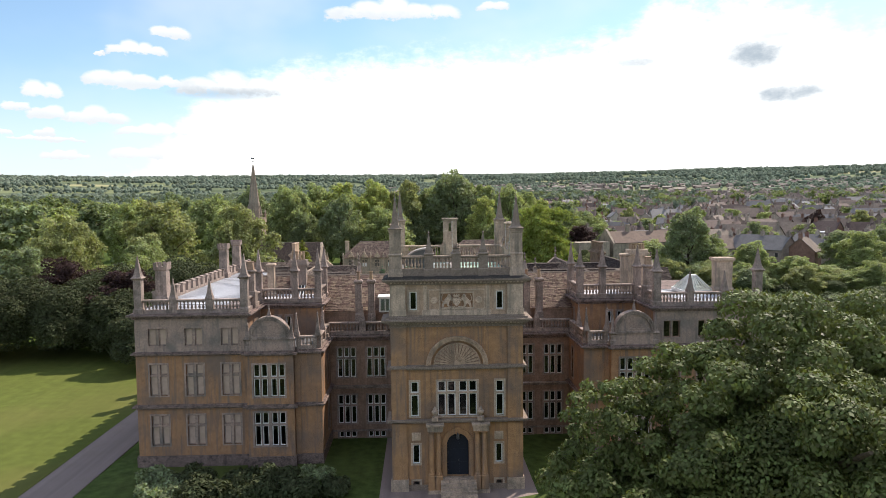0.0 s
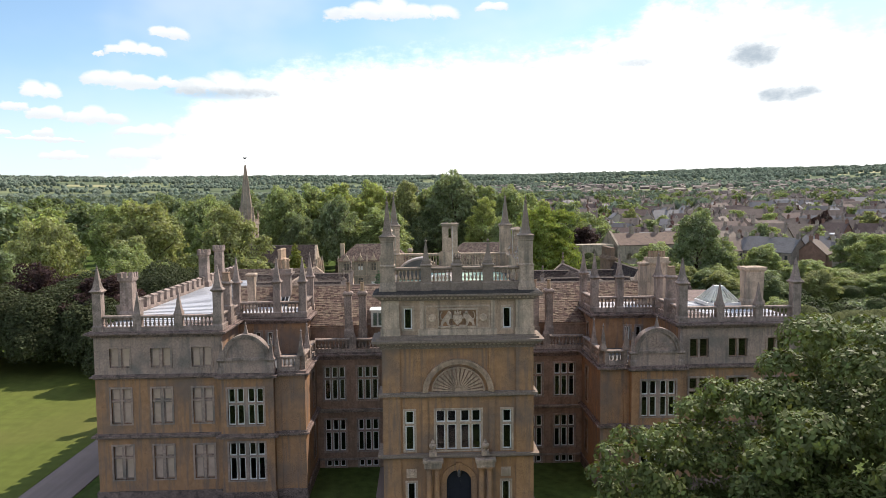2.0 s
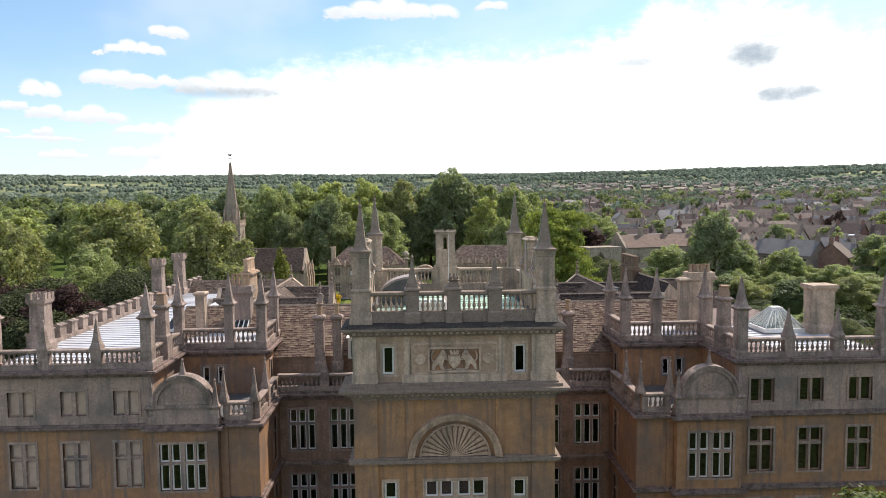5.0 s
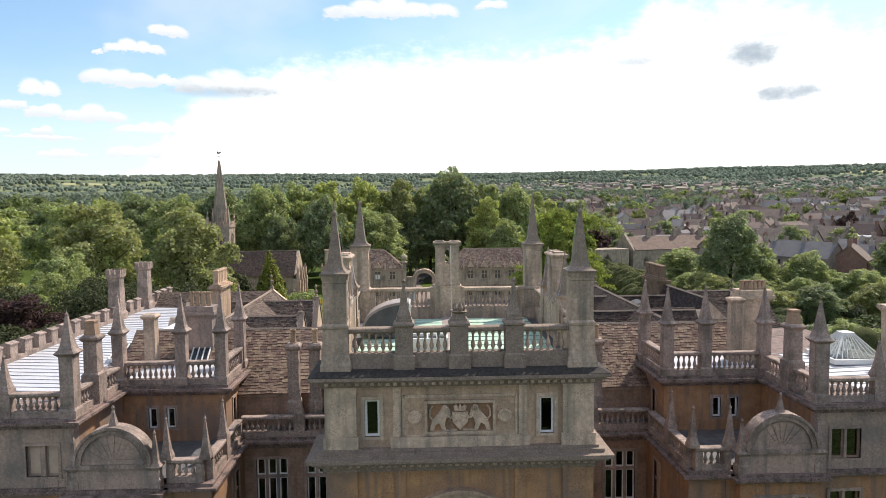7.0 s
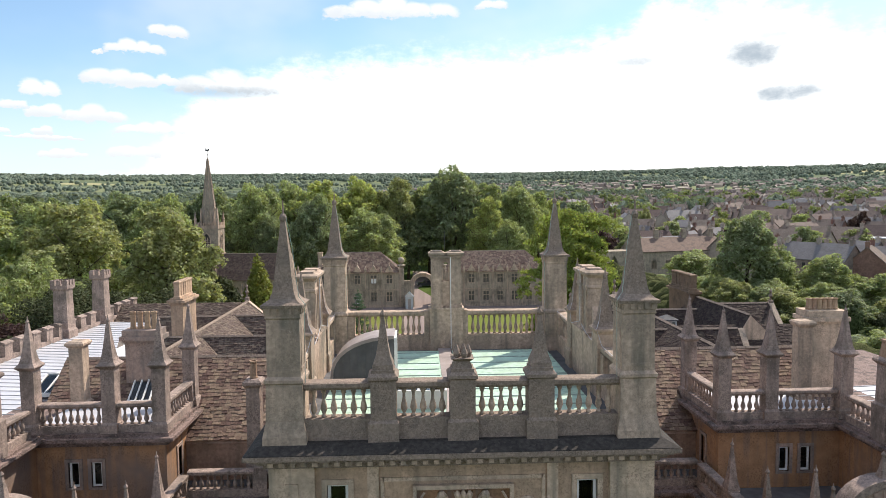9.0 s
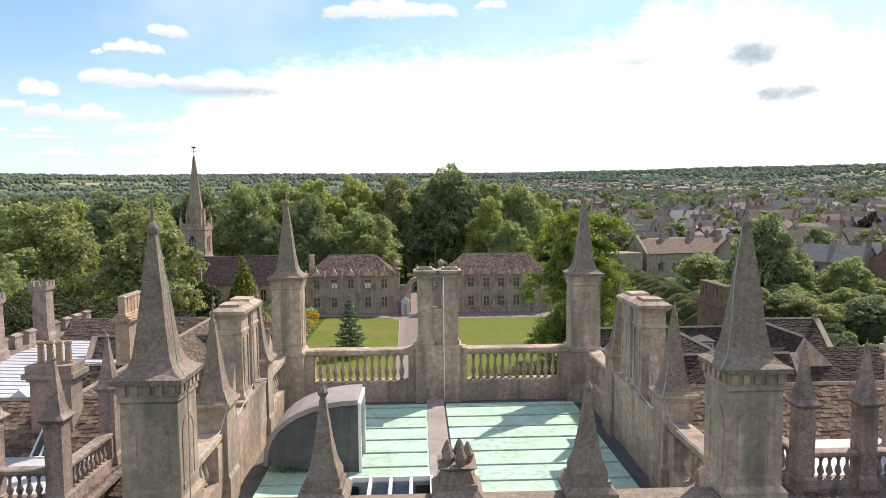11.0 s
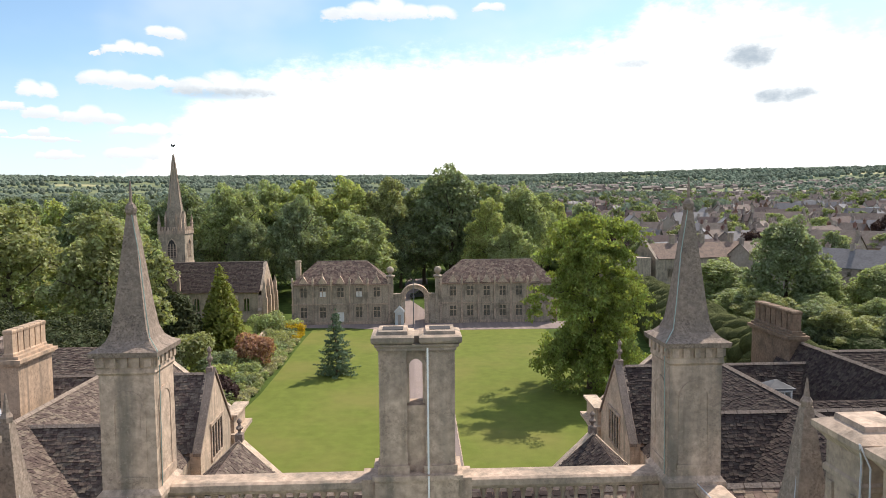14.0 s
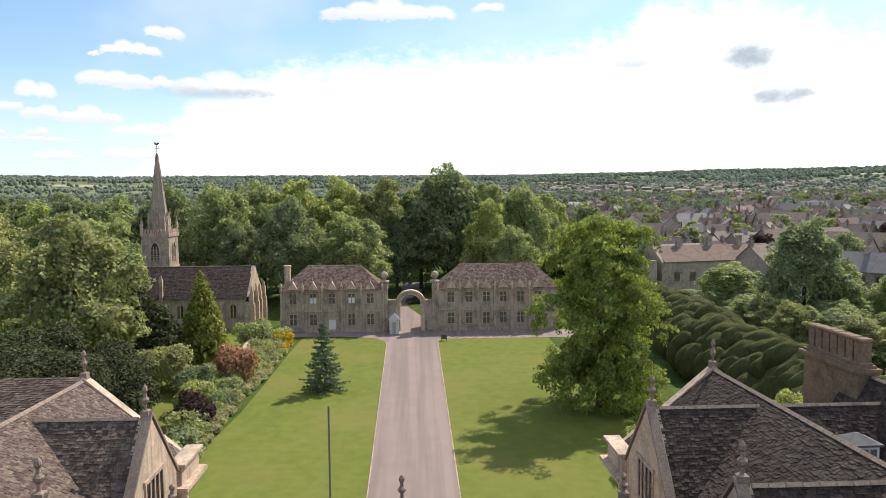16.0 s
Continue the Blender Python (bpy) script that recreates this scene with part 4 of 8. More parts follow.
    # parapets
    balustrade((-4.1, 0.18), (4.1, 0.18), 16.48, 1.62, posts=(2.05, 4.1, 6.15), ends=(False, False), base=0.66, step=0.245, thick=0.36, material=LICHEN, label="front balustrade of the tower")
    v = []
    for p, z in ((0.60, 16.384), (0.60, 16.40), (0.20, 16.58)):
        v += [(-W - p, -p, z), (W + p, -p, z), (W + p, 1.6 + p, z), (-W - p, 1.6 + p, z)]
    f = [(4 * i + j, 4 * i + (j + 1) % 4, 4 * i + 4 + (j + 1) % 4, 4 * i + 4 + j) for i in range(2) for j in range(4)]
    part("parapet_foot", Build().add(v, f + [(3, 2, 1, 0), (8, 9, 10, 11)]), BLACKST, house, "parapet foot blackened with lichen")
    for x in (-2.05, 0.0, 2.05):
        b = Build().stack(x, 0.18, [(0.40, 16.48), (0.40, 17.05), (0.33, 17.12), (0.33, 18.14), (0.39, 18.18), (0.39, 18.26), (0.30, 18.34), (0.30, 18.42)])
        part("pedestal", b, LICHEN, house)
        if x:
            obelisk(x, 0.18, 18.42, 1.5, 0.44, material=LICHEN)
    b = Build().stack(0, 0.18, [(0.26, 18.42), (0.2, 18.6), (0.3, 18.68)])
    for i in range(5):
        a = 2 * math.pi * i / 5
        b.lathe(0.17 * math.cos(a), 0.18 + 0.17 * math.sin(a), [(0.06, 18.66), (0.1, 18.8), (0.04, 18.95), (0.01, 19.0)], 6)
    part("crest", b, LICHEN, house, "carved stone crown finial")
    balustrade((-4.1, 10.6), (4.1, 10.6), 16.48, 1.75, posts=(3.5, 4.7), ends=(True, True), base=0.75, step=0.222, thick=0.36, label="back balustrade of the tower")
    for s in (-1, 1):
        x = s * 4.72
        balustrade((x, 0.8), (x, 3.3), 16.48, 1.70, ends=(True, True), base=0.80, step=0.24, thick=0.36, label="side balustrade of the tower")
        balustrade((x, 7.7), (x, 10.1), 16.48, 1.70, ends=(True, True), base=0.80, step=0.24, thick=0.36, label="side balustrade of the tower")
        # obelisks with flared feet on pedestals, before and behind the chimney
        for y in (3.62, 7.36):
            ped = part("pedestal", Build().stack(x, y, [(0.36, 16.48), (0.36, 17.2), (0.31, 17.28), (0.31, 18.55), (0.34, 18.6), (0.40, 18.68), (0.40, 18.74)]), GREY, house, "square parapet pedestal")
            c = Build().stack(x, y, [(0.385, 18.74), (0.31, 18.80), (0.235, 18.95), (0.185, 19.2), (0.135, 19.6), (0.055, 20.28)])
            c.lathe(x, y, [(0.03, 20.22), (0.07, 20.28), (0.075, 20.34), (0.04, 20.4), (0.01, 20.62)], 6)
            part("obelisk", c, LICHEN, ped, "slender obelisk with a flared foot")
        # scrolled bracket against the chimney
        y, d = 4.88, -1
        p = [(y, 18.2), (y + d * 0.85, 18.2), (y + d * 0.80, 18.34), (y + d * 0.5, 18.40), (y + d * 0.27, 18.6), (y + d * 0.13, 18.9), (y, 19.2)]
        x0, x1 = sorted((s * 4.64, s * 4.82))
        part("scroll_bracket", Build().prism(p[::d], x0, x1, "x"), GREY, house)
        # chimney of two panelled shafts under one slab each
        x = s * 4.82
        b = Build().box(x - 0.36, x + 0.36, 3.98, 7.0, 16.48, 18.2).box(x - 0.40, x + 0.40, 4.86, 6.92, 18.2, 18.3)
        for y in (5.43, 6.35):
            b.stack(x, y, [(0.34, 18.3), (0.29, 18.42), (0.275, 19.76), (0.30, 19.78), (0.30, 19.84), (0.275, 19.87), (0.275, 20.12), (0.31, 20.17), (0.385, 20.24), (0.39, 20.31), (0.28, 20.37), (0.235, 20.385), (0.225, 20.44)], 1.12)
            for k in (-1, 1):
                b.box(x + k * 0.292 - 0.015, x + k * 0.292 + 0.015, y - 0.22, y - 0.15, 18.5, 19.7).box(x + k * 0.292 - 0.015, x + k * 0.292 + 0.015, y + 0.15, y + 0.22, 18.5, 19.7)
        part_split("chimney", "shaft", b, GREY, house, "square twin-shafted stone chimney")
    # chimney at the back with a slot between its shafts
    b = Build().box(-0.68, 0.68, 10.22, 10.98, 16.48, 18.28).box(-0.72, 0.74, 10.18, 11.02, 18.28, 18.36)
    b.box(-0.60, -0.15, 10.3, 10.9, 18.36, 20.42).box(0.15, 0.63, 10.3, 10.9, 18.36, 20.42)
    b.box(-0.15, 0.15, 10.40, 10.80, 18.36, 19.46)
    arch = [(0.11 * math.cos(math.pi * i / 8), 20.12 + 0.11 * math.sin(math.pi * i / 8)) for i in range(9)]
    b.prism([(0.15, 20.42), (0.15, 19.5), (0.11, 19.5)] + arch + [(-0.11, 19.5), (-0.15, 19.5), (-0.15, 20.42)], 10.40, 10.80)
    for x0, x1 in ((-0.60, -0.15), (0.15, 0.63)):
        # sunk panel lines on the shafts
        b.box(x0 + 0.05, x0 + 0.08, 10.285, 10.3, 18.55, 20.2).box(x1 - 0.08, x1 - 0.05, 10.285, 10.3, 18.55, 20.2)
        b.box(x0 - 0.03, x1 + 0.03, 10.26, 10.94, 18.36, 18.5)
    b.stack(0.015, 10.6, [(0.64, 20.40), (0.64, 20.44), (0.68, 20.47), (0.68, 20.50)], 0.55)
    for x in (-0.37, 0.40):
        b.stack(x, 10.6, [(0.29, 20.5), (0.335, 20.53), (0.345, 20.56), (0.345, 20.62), (0.29, 20.64), (0.245, 20.65), (0.235, 20.70)], 1.2)
    b.box(-0.09, 0.11, 10.36, 10.84, 20.5, 20.62)
    c = part_split("chimney", "shaft", b, GREY, house, "stone chimney with an arched slot between two shafts")
    for x in (-0.37, 0.40):
        part("flue_grille", Build().box(x - 0.17, x + 0.17, 10.45, 10.75, 20.69, 20.708), DARK, c, "dark flue grille")
    part("lightning_rod", Build().tube([(-0.03, 10.7, 20.7), (-0.03, 10.7, 21.5)], 0.007), DLEAD, c)
    part("lightning_tape", Build().box(0.175, 0.205, 10.165, 10.178, 16.7, 18.36).box(0.175, 0.205, 10.245, 10.258, 18.36, 20.45), WHITE, c, "pale lightning conductor tape")
    # corner pinnacles: panelled shaft, corbels, concave cap and spire
    for x, y in ((-4.57, 0.3), (4.57, 0.3), (-4.5, 10.5), (4.5, 10.5)):
        sink = 0.35 if y < 1 else 0.0
        b = Build().stack(x, y, [(0.56, 16.48), (0.56, 16.75), (0.48, 17.15), (0.46, 18.1), (0.50, 18.14), (0.50, 18.22), (0.43, 18.3), (0.42, 20.12 - sink), (0.45, 20.16 - sink), (0.44, 20.24 - sink), (0.46, 20.42 - sink)])
        za = 19.6 - sink
        pin = part("pinnacle", b, GREY, house, "panelled stone corner pinnacle")
        q = Build()
        for a in range(4):
            m = Matrix.Translation((x, y, 0)) @ Matrix.Rotation(a * math.pi / 2, 4, "Z")
            for i in range(5):
                u = -0.36 + 0.18 * i
                q.box(u - 0.05, u + 0.05, -0.485, -0.40, 20.26 - sink, 20.43 - sink, m)
            arch = [(0.2 * math.cos(math.pi * i / 8), za + 0.2 * math.sin(math.pi * i / 8)) for i in range(9)]
            for (u0, k0), (u1, k1) in zip(arch, arch[1:]):
                q.add([(u0, -0.437, k0), (u1, -0.437, k1), (u1 * 1.4, -0.437, za + (k1 - za) * 1.4), (u0 * 1.4, -0.437, za + (k0 - za) * 1.4),
                       (u0, -0.40, k0), (u1, -0.40, k1), (u1 * 1.4, -0.40, za + (k1 - za) * 1.4), (u0 * 1.4, -0.40, za + (k0 - za) * 1.4)],
                      [(0, 1, 2, 3), (0, 4, 5, 1), (3, 2, 6, 7), (0, 3, 7, 4), (1, 5, 6, 2)], m)
            q.box(-0.28, -0.2, -0.437, -0.40, 18.5, za, m).box(0.2, 0.28, -0.437, -0.40, 18.5, za, m).box(-0.3, 0.3, -0.45, -0.40, 18.42, 18.5, m)
            nb = Build().prism([(-0.19, 18.5), (0.19, 18.5), (0.19, za)] + [(u, k) for u, k in arch[1:-1]] + [(-0.19, za)], -0.428, -0.40)
            part("niche_panel", Build().add(nb.v, nb.f, m), GREY, pin, "weathered niche panel")
        for q1 in islands(q):
            part("niche_moulding", q1, GREY, pin)
        t = Build().stack(x, y, [(0.52, 20.42 - sink), (0.535, 20.50 - sink), (0.42, 20.555 - sink), (0.335, 20.64 - sink), (0.275, 20.8 - sink), (0.225, 21.15 - sink), (0.135, 21.95 - sink), (0.055, 22.62 - sink)])
        t.lathe(x, y, [(0.04, 22.57 - sink), (0.09, 22.64 - sink), (0.10, 22.71 - sink), (0.07, 22.77 - sink), (0.03, 22.81 - sink), (0.012, 23.15 - sink)], 8)
        part("spire_cap", t, LICHEN, pin, "lichened tapering spire with a small ball")
    # lightning conductors: over the obelisks and spires and along the side copings
    for s in (-1, 1):
        x = s * 4.50
        line = [(x, 9.95, 18.22), (x, 8.6, 18.20), (x, 7.8, 18.22), (s * 4.40, 7.62, 18.78), (s * 4.53, 7.56, 19.0), (s * 4.64, 7.44, 19.7), (s * 4.72, 7.36, 20.42), (s * 4.60, 7.30, 19.6), (s * 4.50, 7.2, 19.0), (s * 4.36, 6.98, 18.75), (s * 4.40, 6.9, 18.3),
                (s * 4.50, 6.05, 18.5), (s * 4.50, 6.0, 20.1), (s * 4.42, 5.92, 20.33), (s * 4.50, 5.86, 20.1), (s * 4.50, 5.85, 18.45), (s * 4.44, 4.9, 18.32), (s * 4.42, 4.05, 18.24), (s * 4.40, 3.9, 18.78), (s * 4.53, 3.8, 19.0), (s * 4.64, 3.70, 19.7), (s * 4.72, 3.62, 20.42), (s * 4.60, 3.55, 19.6), (s * 4.50, 3.45, 19.0), (s * 4.36, 3.25, 18.75), (x, 3.15, 18.24), (x, 2.0, 18.20), (x, 1.0, 18.22)]
        part("lightning_cable", Build().tube(line, 0.010, 5), ROLL, house, "pale lightning conductor cable")
        for y in (0.3, 10.5):
            xs = s * 4.5
            dz = -0.35 if y < 1 else 0.0
            part("lightning_cable", Build().tube([(xs, y - 0.03, 22.75 + dz), (xs - s * 0.18, y - 0.17, 21.9 + dz), (xs - s * 0.28, y - 0.27, 21.1 + dz), (xs - s * 0.34, y - 0.32, 20.7 + dz), (xs - s * 0.53, y - 0.52, 20.52 + dz), (xs - s * 0.47, y - 0.3, 20.3 + dz), (xs - s * 0.45, y - 0.3, 18.3 + dz)], 0.008, 5), DCOPPER, house, "green-grey lightning conductor tape")
    # curved stair hood and a low skylight on the roof
    n = 9
    outer = [(-1.93 - 2.1 * math.sin(math.pi / 2 * i / n), 16.95 + 1.42 * math.cos(math.pi / 2 * i / n) ** 0.8) for i in range(n + 1)]
    inner = [(-1.93 - 2.02 * math.sin(math.pi / 2 * i / n), 16.9 + 1.36 * math.cos(math.pi / 2 * i / n) ** 0.8) for i in range(n + 1)]
    hood = part("stair_hood", Build().prism([*inner, (-1.93, 16.7)][::-1], 4.7, 5.9), DLEAD, house, "curved lead-covered stair hood")
    part("hood_cover", Build().prism(outer + inner[::-1], 4.63, 5.97), PINKLEAD, hood)
    for i in range(7):
        x = -2.18 - 0.24 * i
        q = Build().box(x - 0.02, x + 0.02, 4.67, 4.7, 16.75, 16.9 + 1.3 * max(0.05, math.cos(math.asin(min(1, (-1.93 - x) / 2.02)))) ** 0.8)
        part("hood_batten", q, DLEAD, hood)
    part("hood_frame", Build().wall(4.66, 5.94, 16.72, 18.3, [(4.76, 5.84, 16.72, 18.2)], -1.87, -1.93, "x"), WHITE, hood, "white painted door frame")
    b = Build()
    for i in range(5):
        x = -1.95 + 0.4 * i
        b.box(x - 0.03, x + 0.03, 2.1, 3.1, 16.75, 17.25)
    b.box(-1.98, -0.32, 2.06, 2.12, 16.72, 17.26).box(-1.98, -0.32, 3.08, 3.14, 16.72, 17.26)
    sk = part("skylight", b, WHITE, house, "low white-framed roof skylight")
    part("pane", Build().box(-1.94, -0.36, 2.13, 3.07, 17.15, 17.17), GLASS, sk)


tower()


# -- slate roofs --
def slate_plane(a, b, c, d, row=0.135, wide=0.20, seed=1):
    """Overlapping stone slates on a plane: eaves a to b, ridge d to c. Returns one mesh's faces."""
    rnd = random.Random(seed)
    a, b, c, d = (Vector(p) for p in (a, b, c, d))
    up = ((d + c) - (a + b)) / 2
    run = (b - a).normalized() if (b - a).length > 0.1 else (c - d).normalized()
    nrm = run.cross(up).normalized()
    if nrm.z < 0:
        nrm = -nrm
    n = max(2, int(up.length / row))
    out = Build()
    for i in range(n):
        v0, v1 = i / n, min(1.0, (i + 1.35) / n)
        p0, q0, p1, q1 = a.lerp(d, v0), b.lerp(c, v0), a.lerp(d, v1), b.lerp(c, v1)
        ln = (q0 - p0).length
        k = max(1, int(ln / wide))
        cuts = [0.0]
        for j in range(k):
            cuts.append(cuts[-1] + rnd.uniform(0.7, 1.3))
        cuts = [x / cuts[-1] for x in cuts]
        for u0, u1 in zip(cuts, cuts[1:]):
            t = rnd.uniform(0.02, 0.055)
            dz = up.normalized() * rnd.uniform(-0.045, 0.03)
            g = 0.006 / max(ln, 0.5)
            e0, e1 = p0.lerp(q0, u0 + g) + dz, p0.lerp(q0, u1 - g) + dz
            f0, f1 = p1.lerp(q1, u0 + g), p1.lerp(q1, u1 - g)
            top = [e0 + nrm * t, e1 + nrm * (t + rnd.uniform(-0.008, 0.008)), f1 + nrm * 0.012, f0 + nrm * 0.012]
            low = [e0 - nrm * 0.01, e1 - nrm * 0.01]
            out.add(top + low, [(0, 1, 2, 3), (4, 5, 1, 0), (4, 0, 3), (5, 2, 1)])
    return out


def slate_pieces(a, b, c, d, parent, sx, row=0.27, wide=0.36, seed=1):
    """Slates laid one by one on a plane, sharing one slab mesh."""
    rnd = random.Random(seed)
    a, b, c, d = (Vector(p) for p in (a, b, c, d))
    run, up = (b - a), (d - a)
    rn, un = run.normalized(), up.normalized()
    nrm = rn.cross(un)
    nrm = nrm if nrm.z > 0 else -nrm
    me = Build().add([(0, 0, 0), (1, 0, 0), (1, 1, -0.02), (0, 1, -0.02), (0, 0, 0.045), (1, 0, 0.045), (1, 1, 0.012), (0, 1, 0.012)],
                     [(3, 2, 1, 0), (4, 5, 6, 7), (0, 1, 5, 4), (1, 2, 6, 5), (2, 3, 7, 6), (3, 0, 4, 7)]).mesh("slate", SLATE1)
    n, k = int(up.length / row), int(run.length / wide)
    for i in range(n):
        x = 0.0
        off = rnd.uniform(0, 0.5) * wide
        for j in range(k):
            w = rnd.uniform(0.75, 1.25) * wide if j < k - 1 else run.length - x
            if w < 0.08 or x + w > run.length + 0.01:
                w = max(0.08, run.length - x)
            p = a + rn * (x + 0.004) + un * (i * row + rnd.uniform(-0.03, 0.02)) + nrm * rnd.uniform(0.0, 0.012)
            o = part("slate", me, SLATE1, parent)
            q = Matrix((rn, un, nrm)).transposed().to_4x4()
            m = Matrix.Translation(p) @ q @ Matrix.Diagonal((w - 0.01, row * 1.4, 1, 1))
            if sx < 0:
                m = Matrix.Diagonal((-1, 1, 1, 1)) @ m
            o.matrix_basis = m
            x += w
            if x >= run.length - 0.02:
                break


def roof_side(a, b, c, d, parent, sx=1, row=0.135, wide=0.20, seed=1, label="", material=None):
    """One slope of a slated roof: a sheet under it and the joined slates."""
    sl = slate_plane(a, b, c, d, row, wide, seed)
    base = Build().add([a, b, c, d], [(0, 1, 2, 3)])
    lo = [(p[0], p[1], p[2] - 0.15) for p in (a, b, c, d)]
    base.add(lo, [(3, 2, 1, 0)])
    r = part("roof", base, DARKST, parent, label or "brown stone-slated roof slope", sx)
    o = part("slate_covering", sl.mesh("slate_covering", material or SLATE_SHADED, sx, fix=False), None, r, "weathered brown stone slates in courses", kind="stuff")
    if sx < 0:
        o.data.flip_normals()
    return r


def ridge(p, q, parent, sx=1, material=None, w=0.10):
    b = Build()
    p, q = Vector(p), Vector(q)
    n = max(1, int((q - p).length / 0.5))
    for i in range(n):
        u, v = p.lerp(q, i / n), p.lerp(q, (i + 0.96) / n)
        dvec = (v - u).normalized()
        side = dvec.cross(Vector((0, 0, 1))).normalized() * w
        upv = Vector((0, 0, 0.07))
        b.add([u - side - upv * 0.6, u + upv, u + side - upv * 0.6, v - side - upv * 0.6, v + upv, v + side - upv * 0.6], [(0, 1, 4, 3), (1, 2, 5, 4), (0, 2, 1), (3, 4, 5)])
    return part("ridge_tiles", b, material or LICHEN, parent, "", sx, kind="stuff")


def finial(x, y, z, h=1.1, sx=1, parent=None):
    b = Build().stack(x, y, [(0.16, z - 0.2), (0.16, z + 0.12), (0.09, z + 0.16)])
    k = h / 1.1
    b.lathe(x, y, [(0.07, z + 0.15), (0.06, z + 0.35 * k), (0.14, z + 0.45 * k), (0.16, z + 0.55 * k), (0.08, z + 0.65 * k), (0.06, z + 0.8 * k), (0.12, z + 0.9 * k), (0.1, z + 1.0 * k), (0.02, z + 1.12 * k)], 8)
    return part("finial", b, LICHEN, parent or house, "carved stone finial", sx)


def pots(parent, x0, x1, y, z, n, h=0.75, r=0.15, along="x", sx=1, fluted=True):
    for i in range(n):
        u = x0 + (x1 - x0) * (i + 0.5) / n
        px, py = (u, y) if along == "x" else (y, u)
        b = Build().lathe(px, py, [(r * 1.1, z), (r * 1.15, z + 0.08), (r, z + 0.12), (r * 0.85, z + h * 0.85), (r * 1.1, z + h * 0.9), (r * 1.12, z + h), (r * 0.75, z + h), (r * 0.7, z + h * 0.7)], 10)
        part("chimney_pot", b, POT, parent, "buff clay chimney pot", sx)


# -- the two wings of the north front, alike but for their filled or glazed windows --
def wing(s):
    fill = "blind" if s < 0 else "glass"
    bays = (18.75, 21.75, 24.75)
    # outer block
    holes = []
    for x in bays:
        holes += [(x - 0.72, x + 0.72, 10.35, 11.8), (x - 0.72, x + 0.72, 6.1, 8.75), (x - 0.72, x + 0.72, 1.85, 4.4)]
    back = 24.0
    b = Build().wall(17.3, 26.6, 0.0, 9.75, [h for h in holes if h[3] < 9.5], 6, 6.5)
    part("wall", Build().wall(6.5, back, 0, 9.75, [], 26.6, 26.1, "x"), WGOLD, house, "", s)
    part("wall", Build().wall(17.3, 26.1, 0, 13.0, [], back, back - 0.4), WGOLD, house, "", s)
    part("wall", Build().wall(6.5, back, 9.75, 13.0, [], 26.6, 26.1, "x"), WPALE, house, "", s)
    part("wall", b, WGOLD, house, "golden stone wing wall", s)
    b = Build().wall(17.3, 26.6, 9.75, 13.0, [h for h in holes if h[3] > 9.5], 6, 6.5)
    part("wall", b, WPALE, house, "greyer weathered top storey of the wing", s)
    part("wall", Build().wall(6.5, 11.3, 9.9, 13.0, [], 17.3, 17.8, "x"), WGOLD, house, "sunlit return wall", s)
    for x in bays:
        window(x - 0.72, x + 0.72, 10.35, 11.8, 6, lights=2, sx=s, fill=fill, paint=False)
        window(x - 0.72, x + 0.72, 6.1, 8.75, 6, lights=2, transom=7.8, sx=s, fill=fill, paint=False)
        window(x - 0.72, x + 0.72, 1.85, 4.4, 6, lights=2, transom=3.5, sx=s, fill=fill, paint=False)
    bands("string_course", 17.3, 26.6, 6, back, [(0.14, 0, 0.95), (0.1, 4.98, 5.12), (0.32, 5.12, 5.26), (0.16, 5.26, 5.36), (0.1, 9.5, 9.62), (0.30, 9.62, 9.74), (0.14, 9.74, 9.84)], WLICHEN, "", s)
    bands("cornice", 17.3, 26.6, 6, back, [(0.15, 12.62, 12.78), (0.30, 12.78, 12.88), (0.5, 12.88, 13.0), (0.3, 13.0, 13.08)], WLICHEN, "dark weathered wing cornice", s)
    balustrade((17.6, 6.2), (26.2, 6.2), 13.08, 1.15, posts=(2.75, 5.75), sx=s, ends=(False, False), label="balustrade of the wing")
    balustrade((17.45, 6.6), (17.45, 10.9), 13.08, 1.15, posts=(1.9,), sx=s, ends=(False, False))
    for x in (20.35, 23.35):
        obelisk(x, 6.2, 14.24, 1.75, 0.5, s)
    for x in (17.45, 26.2):
        obelisk(x, 6.2, 13.08, 4.85, 0.62, s, shaft=3.0, label="tall shafted corner pinnacle")
    b = Build().stack(17.45, 8.5, [(0.42, 13.08), (0.42, 14.5), (0.33, 14.6), (0.31, 16.1), (0.35, 16.14), (0.44, 16.24), (0.44, 16.32), (0.32, 16.42)])
    ch = part("chimney", b, WGREY, house, "slim square chimney with a square clay pot", s)
    part("chimney_pot", Build().stack(17.45, 8.5, [(0.27, 16.42), (0.27, 16.5), (0.21, 17.0), (0.25, 17.04), (0.25, 17.12)]), POT, ch, "square buff clay pot", s)
    # pedimented bay
    h4 = [(14.15, 16.75, 6.0, 8.75), (14.15, 16.75, 1.8, 4.65), (14.3, 16.6, 0.15, 0.7)]
    b = Build().wall(13.4, 17.3, 0, 9.75, h4, 5.45, 6.1)
    b.box(13.4, 13.7, 6.1, 6.3, 0, 9.75).box(17.0, 17.3, 5.8, 6.0, 0, 9.75)
    part("wall", b, WGOLD, house, "projecting bay", s)
    window(14.15, 16.75, 6.0, 8.75, 5.45, lights=4, transom=7.6, sx=s)
    window(14.15, 16.75, 1.8, 4.65, 5.45, lights=4, transom=3.6, sx=s)
    window(14.3, 16.6, 0.15, 0.7, 5.45, lights=4, sx=s, paint=False)
